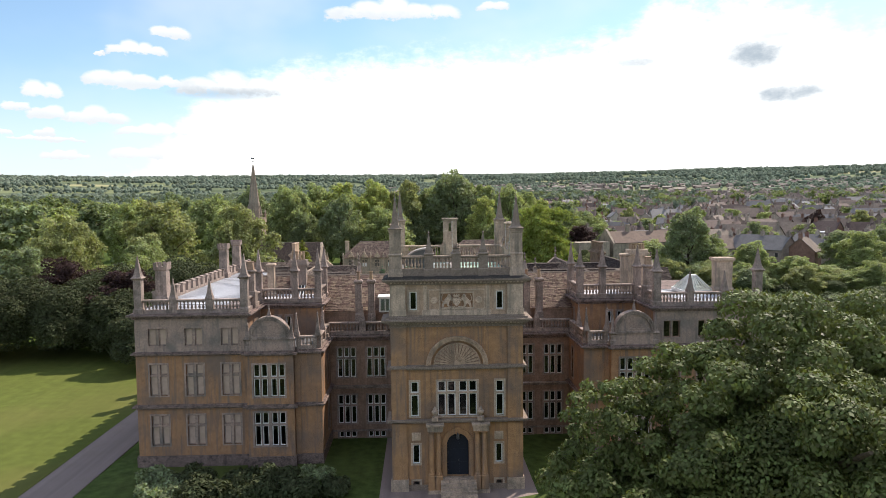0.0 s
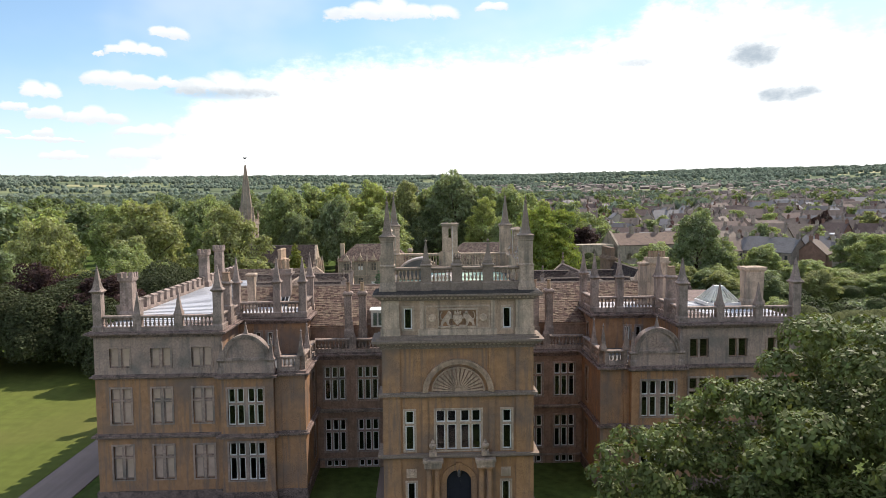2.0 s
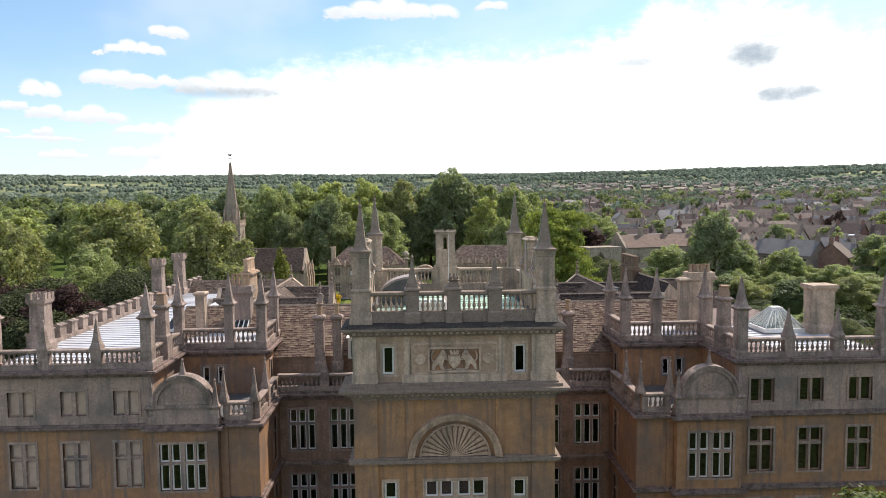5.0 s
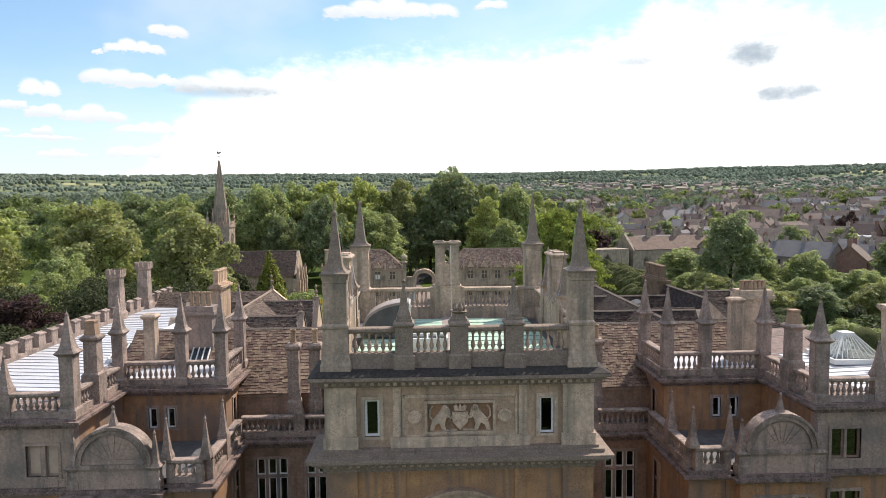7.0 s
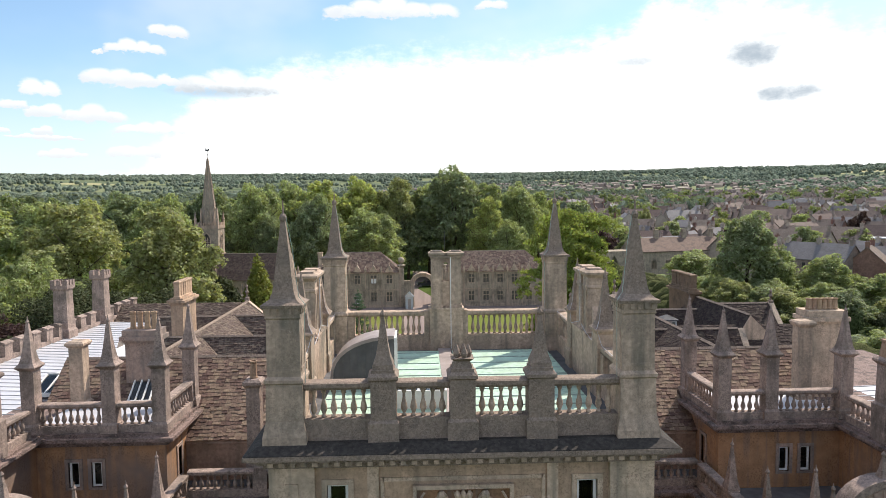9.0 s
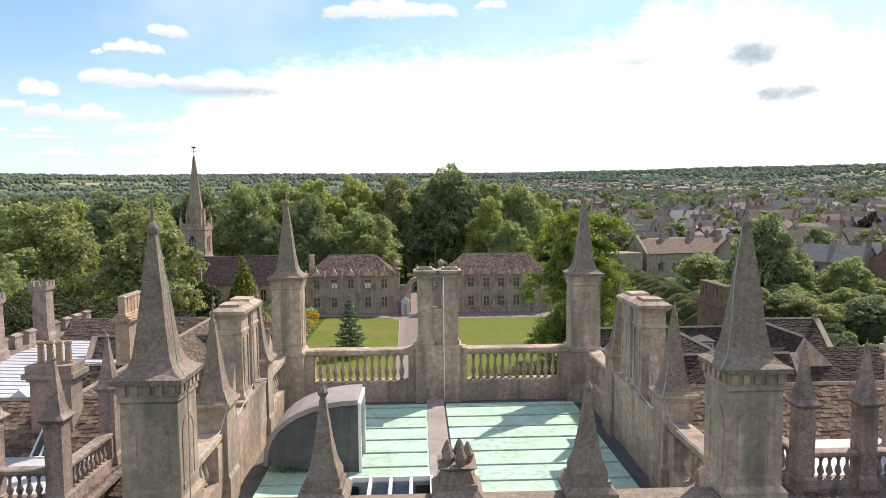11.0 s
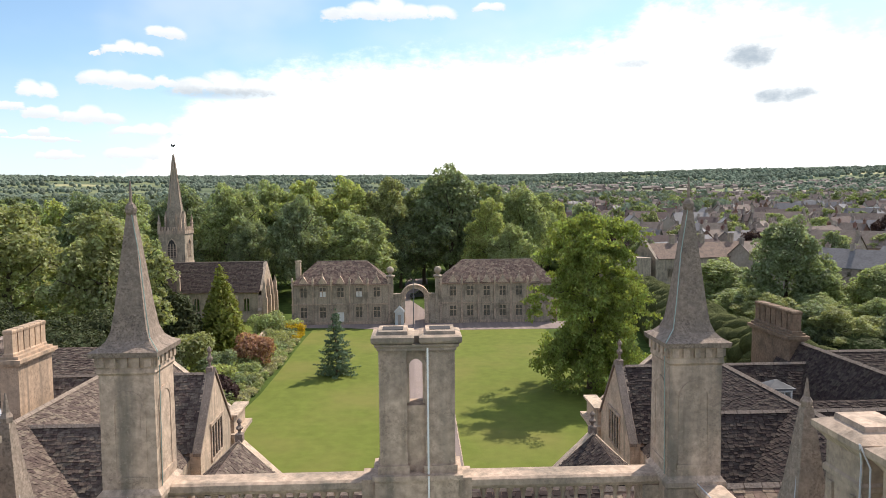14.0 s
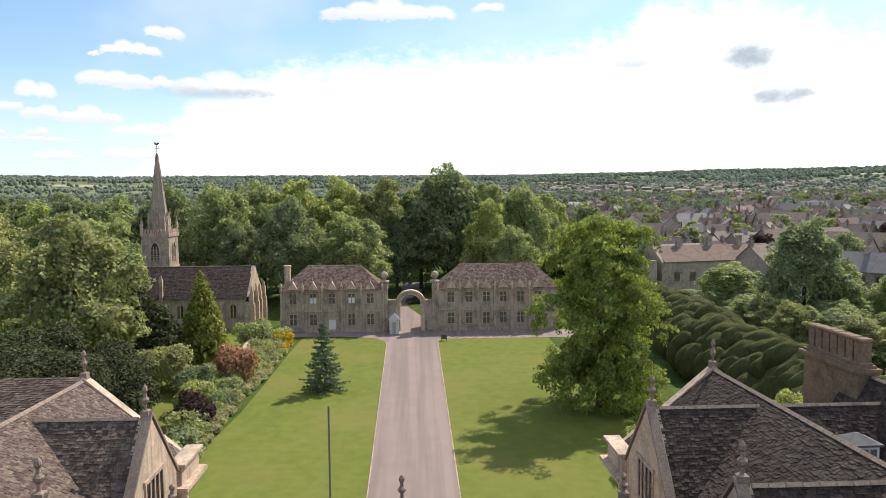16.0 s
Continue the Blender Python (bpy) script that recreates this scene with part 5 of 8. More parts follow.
    bands("string_course", 13.4, 17.3, 5.45, 11, [(0.1, 0, 0.9), (0.1, 4.98, 5.12), (0.32, 5.12, 5.26), (0.16, 5.26, 5.36), (0.12, 9.5, 9.62), (0.34, 9.62, 9.76), (0.14, 9.76, 9.9)], WLICHEN, "", s)
    b = Build().box(13.75, 17.0, 5.5, 6.1, 9.9, 11.25)
    n, cx, zc = 18, 15.37, 11.05
    arc = [(cx + 1.58 * math.cos(math.pi * i / n), zc + 1.55 * math.sin(math.pi * i / n)) for i in range(n + 1)]
    b.prism(arc, 5.55, 6.05)
    ped = part("pediment", b, WPALE, house, "round-headed stone pediment", s)
    b = Build()
    for i in range(n):
        a, c = math.pi * i / n, math.pi * (i + 1) / n
        for r0, r1, d in ((1.40, 1.66, 5.42), (1.62, 1.74, 5.34)):
            b.prism([(cx + r0 * math.cos(a), zc + r0 * math.sin(a)), (cx + r1 * math.cos(a), zc + r1 * math.sin(a)), (cx + r1 * math.cos(c), zc + r1 * math.sin(c)), (cx + r0 * math.cos(c), zc + r0 * math.sin(c))], d, 6.1)
    b.box(13.7, 17.05, 5.4, 6.1, 10.85, 11.05)
    part("arch_moulding", b, WGREY, ped, "", s)
    b = Build()
    for i in range(11):
        a = math.pi * (i + 0.5) / 11
        w = 0.09
        part("fan_rib", Build().prism([(cx + 0.25 * math.cos(a - w), zc + 0.25 * math.sin(a - w)), (cx + 1.3 * math.cos(a - w), zc + 1.3 * math.sin(a - w)), (cx + 1.3 * math.cos(a + w), zc + 1.3 * math.sin(a + w)), (cx + 0.25 * math.cos(a + w), zc + 0.25 * math.sin(a + w))], 5.52, 5.56), WPALE, ped, "", s)
    obelisk(cx, 5.75, 12.6, 1.05, 0.34, s)
    for x in (13.55, 17.2):
        obelisk(x, 5.7, 9.9, 2.6, 0.42, s, shaft=1.0)
    # low inner block with its terrace
    b = Build().wall(11.2, 13.4, 0, 9.75, [], 6, 6.5)
    side = [(9.9, 10.7, 5.9, 8.7), (9.9, 10.7, 1.7, 4.3)]
    part("wall", Build().wall(6.5, 12.0, 0, 9.75, side, 11.2, 11.7, "x"), WGOLD, house, "sunlit side wall of the inner block", s)
    part("wall", b, WGOLD, house, "low inner block of the wing", s)
    for h in side:
        window(h[0], h[1], h[2], h[3], 11.2, "x", lights=2, transom=h[3] - 1.0, sx=s)
    b = Build()
    b.box(11.15, 11.65, 5.92, 6.3, 0.9, 9.5).box(12.95, 13.38, 5.92, 6.3, 0.9, 9.5)
    part("pilaster", b, WGOLD, house, "", s)
    bands("string_course", 11.2, 13.4, 6, 11.9, [(0.12, 0, 0.9), (0.1, 4.98, 5.12), (0.32, 5.12, 5.26), (0.16, 5.26, 5.36), (0.12, 9.5, 9.62), (0.36, 9.62, 9.76), (0.14, 9.76, 9.9)], WLICHEN, "", s)
    balustrade((11.5, 6.2), (13.2, 6.2), 9.9, 1.1, sx=s, label="low balustrade of the terrace")
    balustrade((11.4, 6.4), (11.4, 11.8), 9.9, 1.1, posts=(2.6,), sx=s)
    for x, y in ((11.42, 6.2), (13.2, 6.2), (11.42, 9.0)):
        obelisk(x, y, 11.0, 2.0, 0.42, s)
    part("terrace", Build().box(11.6, 17.3, 6.35, 11.3, 9.7, 10.02), DLEAD, house, "dark lead terrace roof", s)
    # set-back upper block
    up = [(14.6, 15.05, 10.75, 11.85), (15.55, 16.0, 10.75, 11.85)]
    b = Build().wall(11.9, 17.8, 9.7, 13.0, up, 11.3, 11.7)
    sl = [(12.6, 13.05, 10.6, 11.9)]
    part("wall", Build().wall(11.7, 15.4, 9.7, 13.0, sl, 11.9, 12.3, "x"), WGOLD, house, "sunlit side of the upper block", s)
    part("wall", b, WGOLD, house, "set-back upper wall above the terrace", s)
    for h in up:
        window(*h, 11.3, lights=1, sx=s)
    for h in sl:
        window(*h, 11.9, "x", lights=1, sx=s, paint=False)
    bands("cornice", 11.9, 17.8, 11.3, 15.4, [(0.12, 12.55, 12.7), (0.28, 12.7, 12.82), (0.46, 12.82, 12.96), (0.2, 12.96, 13.1)], WLICHEN, "", s)
    balustrade((12.2, 11.5), (17.3, 11.5), 13.1, 1.25, posts=(2.0,), sx=s, ends=(False, False), label="balustrade of the upper block")
    balustrade((12.05, 11.7), (12.05, 15.0), 13.1, 1.25, sx=s, ends=(False, True))
    for x, y in ((14.2, 11.5), (12.1, 11.5), (12.05, 15.1), (17.45, 11.4)):
        obelisk(x, y, 13.1, 4.9, 0.56, s, shaft=2.9, label="tall shafted pinnacle")
    part("roof", Build().box(12.3, 17.4, 11.7, 15.3, 13.0, 13.3), LEAD, house, "pale flat lead roof", s)
    # recessed link to the tower
    lk = []
    for x in (6.95, 9.7):
        lk += [(x - 0.85, x + 0.85, 5.85, 8.65), (x - 0.85, x + 0.85, 1.45, 4.15), (x - 0.8, x + 0.8, 0.08, 0.65)]
    part("wall", Build().wall(4.95, 11.9, 0, 9.75, lk, 12.0, 12.5), DARKST, house, "link wall beside the tower, shade put into its stone colour", s)
    for h in lk:
        window(*h, 12.0, lights=3, transom=(h[3] - 1.0) if h[2] > 1 else None, sx=s)
    part("string_course", Build().box(4.95, 11.2, 11.9, 12.1, 0.7, 0.85), WGREY, house, "", s)
    part("string_course", Build().prism([(12.1, 4.8), (11.9, 4.8), (11.9, 4.95), (11.7, 4.98), (11.7, 5.1), (12.1, 5.1)], 4.95, 11.2, "x"), WGREY, house, "", s)
    part("cornice", Build().prism([(12.1, 9.3), (11.88, 9.3), (11.88, 9.5), (11.7, 9.52), (11.7, 9.64), (11.5, 9.66), (11.5, 9.78), (11.8, 9.8), (11.8, 9.9), (12.1, 9.9)], 4.95, 11.2, "x"), WLICHEN, house, "", s)
    balustrade((5.05, 12.15), (11.3, 12.15), 9.9, 1.15, posts=(3.1,), sx=s, ends=(False, False), label="balustrade of the link")
    obelisk(8.15, 12.15, 11.05, 1.5, 0.40, s)
    part("roof", Build().box(4.95, 11.9, 12.5, 14.0, 9.6, 9.95), DLEAD, house, "lead gutter behind the balustrade", s)
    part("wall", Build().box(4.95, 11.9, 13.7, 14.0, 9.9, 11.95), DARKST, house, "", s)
    # twin link chimneys with one pot each
    b = Build()
    for x in (7.35, 8.55):
        b.stack(x, 13.0, [(0.36, 9.95), (0.36, 11.6), (0.30, 11.75), (0.30, 14.5), (0.34, 14.55), (0.42, 14.66), (0.42, 14.78), (0.3, 14.9)])
    ch = part_split("chimney", "shaft", b, WGREY, house, "pair of slim square stone chimneys", s)
    pots(ch, 8.35, 8.75, 13.0, 14.88, 1, 0.8, 0.16, sx=s)
    pots(ch, 7.15, 7.55, 13.0, 14.88, 1, 0.8, 0.16, sx=s)


TRIM[0] = WGREY
wing(-1)
wing(1)
TRIM[0] = GREY



# -- lead roofs and the long west range --
def lead_roof(x0, x1, y0, y1, z0, z1, sx, label, step=0.75):
    """Lead sheets falling from x1 (z1) to x0 (z0), with rolls across."""
    b = Build().prism([(x0, z0), (x1, z1), (x1, z1 - 0.2), (x0, z0 - 0.2)], y0, y1)
    r = part("roof", b, LEAD, house, label, sx)
    n = int((y1 - y0) / step)
    for i in range(n + 1):
        y = y0 + (y1 - y0) * i / n
        q = Build().prism([(x0, z0 + 0.004), (x1, z1 + 0.004), (x1, z1 + 0.04), (x0, z0 + 0.04)], y - 0.025, y + 0.025)
        part("lead_roll", q, ROLL, r, "", sx)
    return r


lead_roof(18.2, 26.3, 6.6, 10.4, 13.0, 13.2, -1, "pale sheet lead roof with rolls")
lead_roof(18.2, 26.05, 10.4, 37.5, 13.0, 13.3, -1, "pale sheet lead roof with rolls")
lead_roof(18.2, 26.2, 6.6, 16.0, 13.0, 13.25, 1, "pale sheet lead roof with rolls")
b = Build().wall(10.4, 44.0, 0, 13.3, [], 26.64, 26.14, "x").wall(17.3, 26.14, 0, 13.3, [], 44.0, 43.6)
part("wall", b, PALE, house, "long outer wall of the west range", -1)
b = Build()
b.box(26.07, 26.70, 10, 44, 13.3, 13.55)
bat = part("battlement", b, WGREY, house, "battlemented parapet with square merlons", -1)
for i in range(22):
    y = 10.2 + i * 1.55
    part("merlon", Build().box(26.10, 26.66, y, y + 0.80, 13.55, 14.32).prism([(26.03, 14.32), (26.73, 14.32), (26.73, 14.39), (26.38, 14.5), (26.03, 14.39)], y - 0.05, y + 0.85), WGREY, bat, "", -1)


def castle_chimney(x, y, z0, z1, w, sx, d=None):
    d = d or w
    b = Build().stack(x, y, [(w * 0.62, z0), (w * 0.62, z0 + 0.5), (w * 0.5, z0 + 0.7), (w * 0.46, z1 - 0.75), (w * 0.58, z1 - 0.6), (w * 0.6, z1 - 0.35)], d / w)
    for i in range(4):
        a = i * math.pi / 2
        for k in (-0.42, 0.0, 0.42):
            m = Matrix.Translation((x, y, 0)) @ Matrix.Rotation(a, 4, "Z")
            b.box(w * k - 0.14, w * k + 0.14, -w * 0.6, -w * 0.48, z1 - 0.35, z1, m)
    return part_split("chimney", "merlon", b, WGREY, house, "battlemented stone chimney", sx)


castle_chimney(25.75, 10.4, 13.3, 17.0, 1.0, -1)
castle_chimney(26.3, 31.5, 13.3, 17.4, 0.98, -1)
castle_chimney(26.3, 37.2, 13.3, 17.5, 0.98, -1)
b = Build().stack(25.9, 12.4, [(0.85, 13.2), (0.85, 13.7), (0.72, 13.9), (0.76, 16.2), (0.95, 16.4), (0.95, 16.6)], 0.8)
part("chimney", b, GREY, house, "broad flared stone chimney", 1)
# glazed lantern on the east lead roof
b = Build().box(22.2, 25.2, 12.5, 15.5, 13.2, 13.5)
bars = []
for i in range(9):
    for a in range(4):
        u = -1.4 + 2.8 * i / 8
        m = Matrix.Translation((23.7, 14.0, 0)) @ Matrix.Rotation(a * math.pi / 2, 4, "Z")
        p, q = m @ Vector((u, -1.4, 13.5)), m @ Vector((u * 0.25, -0.3, 14.75))
        bars.append(Build().tube([p, q], 0.03, 4))
b.box(23.35, 24.05, 13.65, 14.35, 14.7, 14.82)
lan = part("roof_lantern", b, WHITE, house, "white-framed glazed pyramid roof lantern", 1)
for k in bars:
    part("glazing_bar", k, WHITE, lan, "", 1)
part("pane", Build().frustum(23.7, 14.0, 13.5, 14.72, 1.38, 0.30), GLASS, lan, "", 1)
# roof lights on the west side
def roof_light(x0, x1, y0, y1, z0, z1, lights, sx, label):
    """A sloping white frame over glass, rising from y0 to y1."""
    fr = Build()
    for i in range(lights + 1):
        x = x0 + (x1 - x0) * i / lights
        fr.add([(x - 0.035, y0, z0), (x + 0.035, y0, z0), (x + 0.035, y1, z1), (x - 0.035, y1, z1), (x - 0.035, y0, z0 + 0.09), (x + 0.035, y0, z0 + 0.09), (x + 0.035, y1, z1 + 0.09), (x - 0.035, y1, z1 + 0.09)],
               [(3, 2, 1, 0), (4, 5, 6, 7), (0, 1, 5, 4), (1, 2, 6, 5), (2, 3, 7, 6), (3, 0, 4, 7)])
    fr.box(x0 - 0.04, x1 + 0.04, y0 - 0.06, y0 + 0.02, z0 - 0.1, z0 + 0.1).box(x0 - 0.04, x1 + 0.04, y1 - 0.02, y1 + 0.06, z1 - 0.1, z1 + 0.1)
    sk = part_split("skylight", "glazing_bar", fr, WHITE, house, label, sx)
    part("pane", Build().add([(x0, y0, z0 + 0.04), (x1, y0, z0 + 0.04), (x1, y1, z1 + 0.04), (x0, y1, z1 + 0.04)], [(0, 1, 2, 3)]), GLASS, sk, "grey roof-light pane", sx)
    # no shaft is built; a dark sheet gives its shade
    part("roof", Build().add([(x0, y0, z0 - 0.03), (x1, y0, z0 - 0.03), (x1, y1, z1 - 0.03), (x0, y1, z1 - 0.03)], [(0, 1, 2, 3)]), DLEAD, sk, "dark sheet standing for the shaded shaft under the glass", sx)


roof_light(14.1, 15.1, 15.2, 16.3, 13.25, 14.13, 3, -1, "sloping white-framed skylight in the slates")
roof_light(18.5, 20.4, 16.6, 18.2, 13.3, 13.9, 3, -1, "white-framed skylight on the lead roof")
roof_light(18.6, 20.0, 19.2, 20.6, 13.3, 13.9, 2, -1, "white-framed skylight on the lead roof")
# light hatch and ladder beside the west lead roof
part("roof_hatch", Build().prism([(17.9, 13.2), (20.2, 13.3), (19.0, 14.2)], 21.4, 24.6), LEAD, house, "white sloped lead hatch", -1)
lad = Build()
for k in (0.0, 0.42):
    lad.tube([(18.2 + k, 12.6, 13.35), (19.4 + k, 15.4, 13.42)], 0.03, 4)
for i in range(9):
    u = (i + 0.5) / 9
    lad.tube([(18.2 + 1.2 * u, 12.6 + 2.8 * u, 13.4), (18.62 + 1.2 * u, 12.6 + 2.8 * u, 13.4)], 0.02, 4)
part("roof_ladder", lad, IRON, house, "dark ladder lying on the lead roof", -1)
# stone of the east stack, with its shaded side put into the colour
FLUE_SHADED = mat("flue_stone", (0.20, 0.135, 0.090), tone=0.3, grain=8, stain=0.7, stain_scale=1.5, stain_col=(0.09, 0.07, 0.05), bump=0.5)
# stacks among the roofs
for s, x, y, z1, w, d, n, lab in ((-1, 14.75, 16.6, 16.55, 1.55, 0.9, 4, "broad rendered chimney with clay pots"), (1, 18.5, 14.9, 17.3, 1.7, 0.95, 6, "broad golden chimney with a row of pots")):
    b = Build().box(x - w / 2, x + w / 2, y - d / 2, y + d / 2, 10.5, z1 - 0.5)
    b.box(x - w / 2 - 0.08, x + w / 2 + 0.08, y - d / 2 - 0.08, y + d / 2 + 0.08, z1 - 0.62, z1 - 0.5).box(x - w / 2 - 0.2, x + w / 2 + 0.2, y - d / 2 - 0.2, y + d / 2 + 0.2, z1 - 0.5, z1 - 0.3)
    b.box(x - w / 2 - 0.1, x + w / 2 + 0.1, y - d / 2 - 0.1, y + d / 2 + 0.1, z1 - 0.3, z1)
    ch = part_split("chimney", "moulding", b, WPALE if s < 0 else PALE, house, lab, s)
    pots(ch, x - w / 2 + 0.08, x + w / 2 - 0.08, y, z1, n, 0.55 if n == 6 and y < 20 else 0.85, 0.135, sx=s)
def long_stack(x0, x1, y0, y1, z0, zc, zt, n, material, s, label):
    """A stack that runs back with the range: a moulded cap and a row of square flues side by side."""
    b = Build().box(x0, x1, y0, y1, z0, zc - 0.4)
    b.box(x0 - 0.1, x1 + 0.1, y0 - 0.1, y1 + 0.1, zc - 0.4, zc - 0.28).box(x0 - 0.2, x1 + 0.2, y0 - 0.2, y1 + 0.2, zc - 0.28, zc - 0.12).box(x0 - 0.04, x1 + 0.04, y0 - 0.04, y1 + 0.04, zc - 0.12, zc)
    ch = part_split("chimney", "moulding", b, material, house, label, s)
    p = (y1 - y0) / n
    for i in range(n):
        q = y0 + p * (i + 0.5)
        part("flue", Build().stack((x0 + x1) / 2, q, [(p * 0.50, zc), (p * 0.50, zc + 0.1), (p * 0.41, zc + 0.15), (p * 0.41, zt - 0.2), (p * 0.47, zt - 0.14), (p * 0.49, zt - 0.06), (p * 0.40, zt)]), material, ch, "", s)


long_stack(19.9, 20.7, 34.7, 38.8, 11.0, 15.6, 16.8, 7, FLUE_SHADED, 1, "long stone chimney with a row of joined flues, darkened for shade")
long_stack(17.1, 17.9, 29.0, 31.7, 10.5, 16.3, 17.45, 6, UPST, -1, "long golden stone chimney with a row of square flues")
for s, x, y, z1 in ((-1, 17.0, 14.6, 16.4), (1, 16.9, 13.7, 17.0)):
    b = Build().stack(x, y, [(0.40, 13.0), (0.40, 13.5), (0.31, 13.6), (0.31, z1 - 0.3), (0.36, z1 - 0.26), (0.43, z1 - 0.16), (0.43, z1 - 0.08), (0.34, z1)])
    part("chimney", b, GREY, house, "single square stone chimney", s)
# dormer window beside the link chimneys
b = Build().box(5.5, 6.7, 13.5, 13.6, 11.7, 13.1).box(5.5, 5.6, 13.6, 15.0, 11.7, 13.1).box(6.6, 6.7, 13.6, 15.0, 11.7, 13.1).box(5.4, 6.8, 13.4, 15.2, 13.1, 13.2)
dm = part("dormer", b, WHITE, house, "white painted roof dormer", -1)
part("pane", Build().box(5.7, 6.05, 13.47, 13.49, 11.85, 12.95), GLASS, dm, "", -1)
part("pane", Build().box(6.15, 6.5, 13.47, 13.49, 11.85, 12.95), GLASS, dm, "", -1)


# -- slated ranges behind --
def gable_x(y, half, z0, z1, x, s, win=True):
    """A gabled wall that faces the middle lawn, with coping, finial and a mullioned window; its roof runs back."""
    b = Build().prism([(y - half, 0.0), (y + half, 0.0), (y + half, z0), (y, z1), (y - half, z0)], x, x + 0.5, "x")
    g = part("gable", b, PALE, house, "pale stone gable", s)
    q = Build()
    for d in (-1, 1):
        p, r = Vector((0, y + d * (half + 0.15), z0 - 0.1)), Vector((0, y, z1 + 0.15))
        v = [(x - 0.06, p.y, p.z), (x + 0.30, p.y, p.z), (x + 0.30, r.y, r.z), (x - 0.06, r.y, r.z)]
        q.add(v + [(a, c, e + 0.16) for a, c, e in v], [(0, 1, 2, 3), (4, 5, 6, 7), (0, 1, 5, 4), (1, 2, 6, 5), (2, 3, 7, 6), (3, 0, 4, 7)])
    part("coping", q, LICHEN, g, "", s)
    finial(x + 0.22, y, z1 + 0.2, 1.15, s, g)
    if win:
        w = Build()
        for i in range(5):
            u = y - 0.9 + 1.8 * i / 4
            w.box(x - 0.06, x - 0.005, u - 0.05, u + 0.05, z0 - 0.9, z0 + 0.75)
        w.box(x - 0.08, x - 0.004, y - 1.05, y + 1.05, z0 + 0.75, z0 + 0.9).box(x - 0.08, x - 0.004, y - 1.0, y + 1.0, z0 - 1.0, z0 - 0.9)
        wi = part_split("window", "mullion", w, GREY, house, "", s)
        for i in range(4):
            u = y - 0.9 + 1.8 * i / 4
            part("pane", Build().box(x - 0.02, x - 0.008, u + 0.05, u + 0.4, z0 - 0.9, z0 + 0.75), GLASS, wi, "", s)


# unseen roof added behind the tower to keep sun off the north grass
roof_side((-4.95, 13.6, 11.85), (4.95, 13.6, 11.85), (4.95, 17.4, 14.9), (-4.95, 17.4, 14.9), house, 1, seed=2)
roof_side((-4.95, 21.2, 11.85), (4.95, 21.2, 11.85), (4.95, 17.4, 14.9), (-4.95, 17.4, 14.9), house, 1, seed=8)
part("roof", Build().box(-4.95, 4.95, 10.9, 13.6, 11.6, 11.8), DLEAD, house, "unseen lead gutter added behind the tower")
part("wall", Build().box(-4.95, 4.95, 21.0, 21.2, 9.0, 11.84), DARKST, house)
for s in (-1, 1):
    E, R, ZE, ZR = 10.6, 15.2, 10.9, 14.6
    # link range, ridge along the front
    rf = roof_side((8.6, 13.6, 11.85), (19.0, 13.6, 11.85), (19.0, 17.4, 14.9), (8.6, 17.4, 14.9), house, s, row=0.2, wide=0.27, seed=3, material=LSLATE)
    part("roof_boarding", Build().add([(4.95, 13.6, 11.84), (8.6, 13.6, 11.84), (8.6, 17.4, 14.89), (4.95, 17.4, 14.89)], [(0, 1, 2, 3)]), DARKST, rf, "", s)
    slate_pieces((4.95, 13.6, 11.85), (8.6, 13.6, 11.85), (8.6, 17.4, 14.9), (4.95, 17.4, 14.9), rf, s, 0.245, 0.31, 7)
    roof_side((4.95, 21.2, 11.85), (19.0, 21.2, 11.85), (19.0, 17.4, 14.9), (4.95, 17.4, 14.9), house, s, seed=4)
    ridge((4.95, 17.4, 14.92), (19.0, 17.4, 14.92), house, s)
    # sunlit side and shaded side are put into the slate colour
    RS = SLATE_LIT if s < 0 else SLATE_SHADED
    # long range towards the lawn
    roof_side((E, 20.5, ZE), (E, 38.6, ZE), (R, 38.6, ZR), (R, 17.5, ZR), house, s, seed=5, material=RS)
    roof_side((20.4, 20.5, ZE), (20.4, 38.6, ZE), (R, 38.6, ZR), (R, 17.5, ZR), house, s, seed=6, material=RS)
    ridge((R, 17.6, ZR + 0.03), (R, 38.6, ZR + 0.03), house, s, LICHEN, 0.12)
    b = Build().wall(20.5, 38.6, 0, ZE, [], E, E + 0.5, "x").wall(20.5, 38.6, 0, ZE, [], 20.4, 19.9, "x")
    part("wall", b, PALE, house, "pale inner wall facing the lawn", s)
    b = Build().prism([(E, 0), (20.4, 0), (20.4, ZE), (R, ZR + 0.2), (E, ZE)], 38.4, 38.9)
    part("gable", b, PALE, house, "south gable of the long range", s)
    finial(R, 38.65, ZR + 0.25, 1.2, s)
    for k, y in enumerate((25.6, 33.4)):
        hw = 2.55
        gable_x(y, hw, 11.2, 14.35, E - 0.5, s)
        xo = 20.9 if k else 19.5
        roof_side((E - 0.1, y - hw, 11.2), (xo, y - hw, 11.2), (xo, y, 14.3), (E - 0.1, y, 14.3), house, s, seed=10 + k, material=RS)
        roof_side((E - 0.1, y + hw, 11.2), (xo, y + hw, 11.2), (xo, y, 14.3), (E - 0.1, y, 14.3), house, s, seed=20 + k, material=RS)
        ridge((E, y, 14.34), (xo, y, 14.34), house, s)
        part("gable", Build().prism([(y - hw, 9.0), (y + hw, 9.0), (y + hw, 11.2), (y, 14.35), (y - hw, 11.2)], xo, xo + 0.4, "x"), PALE, house, "", s)
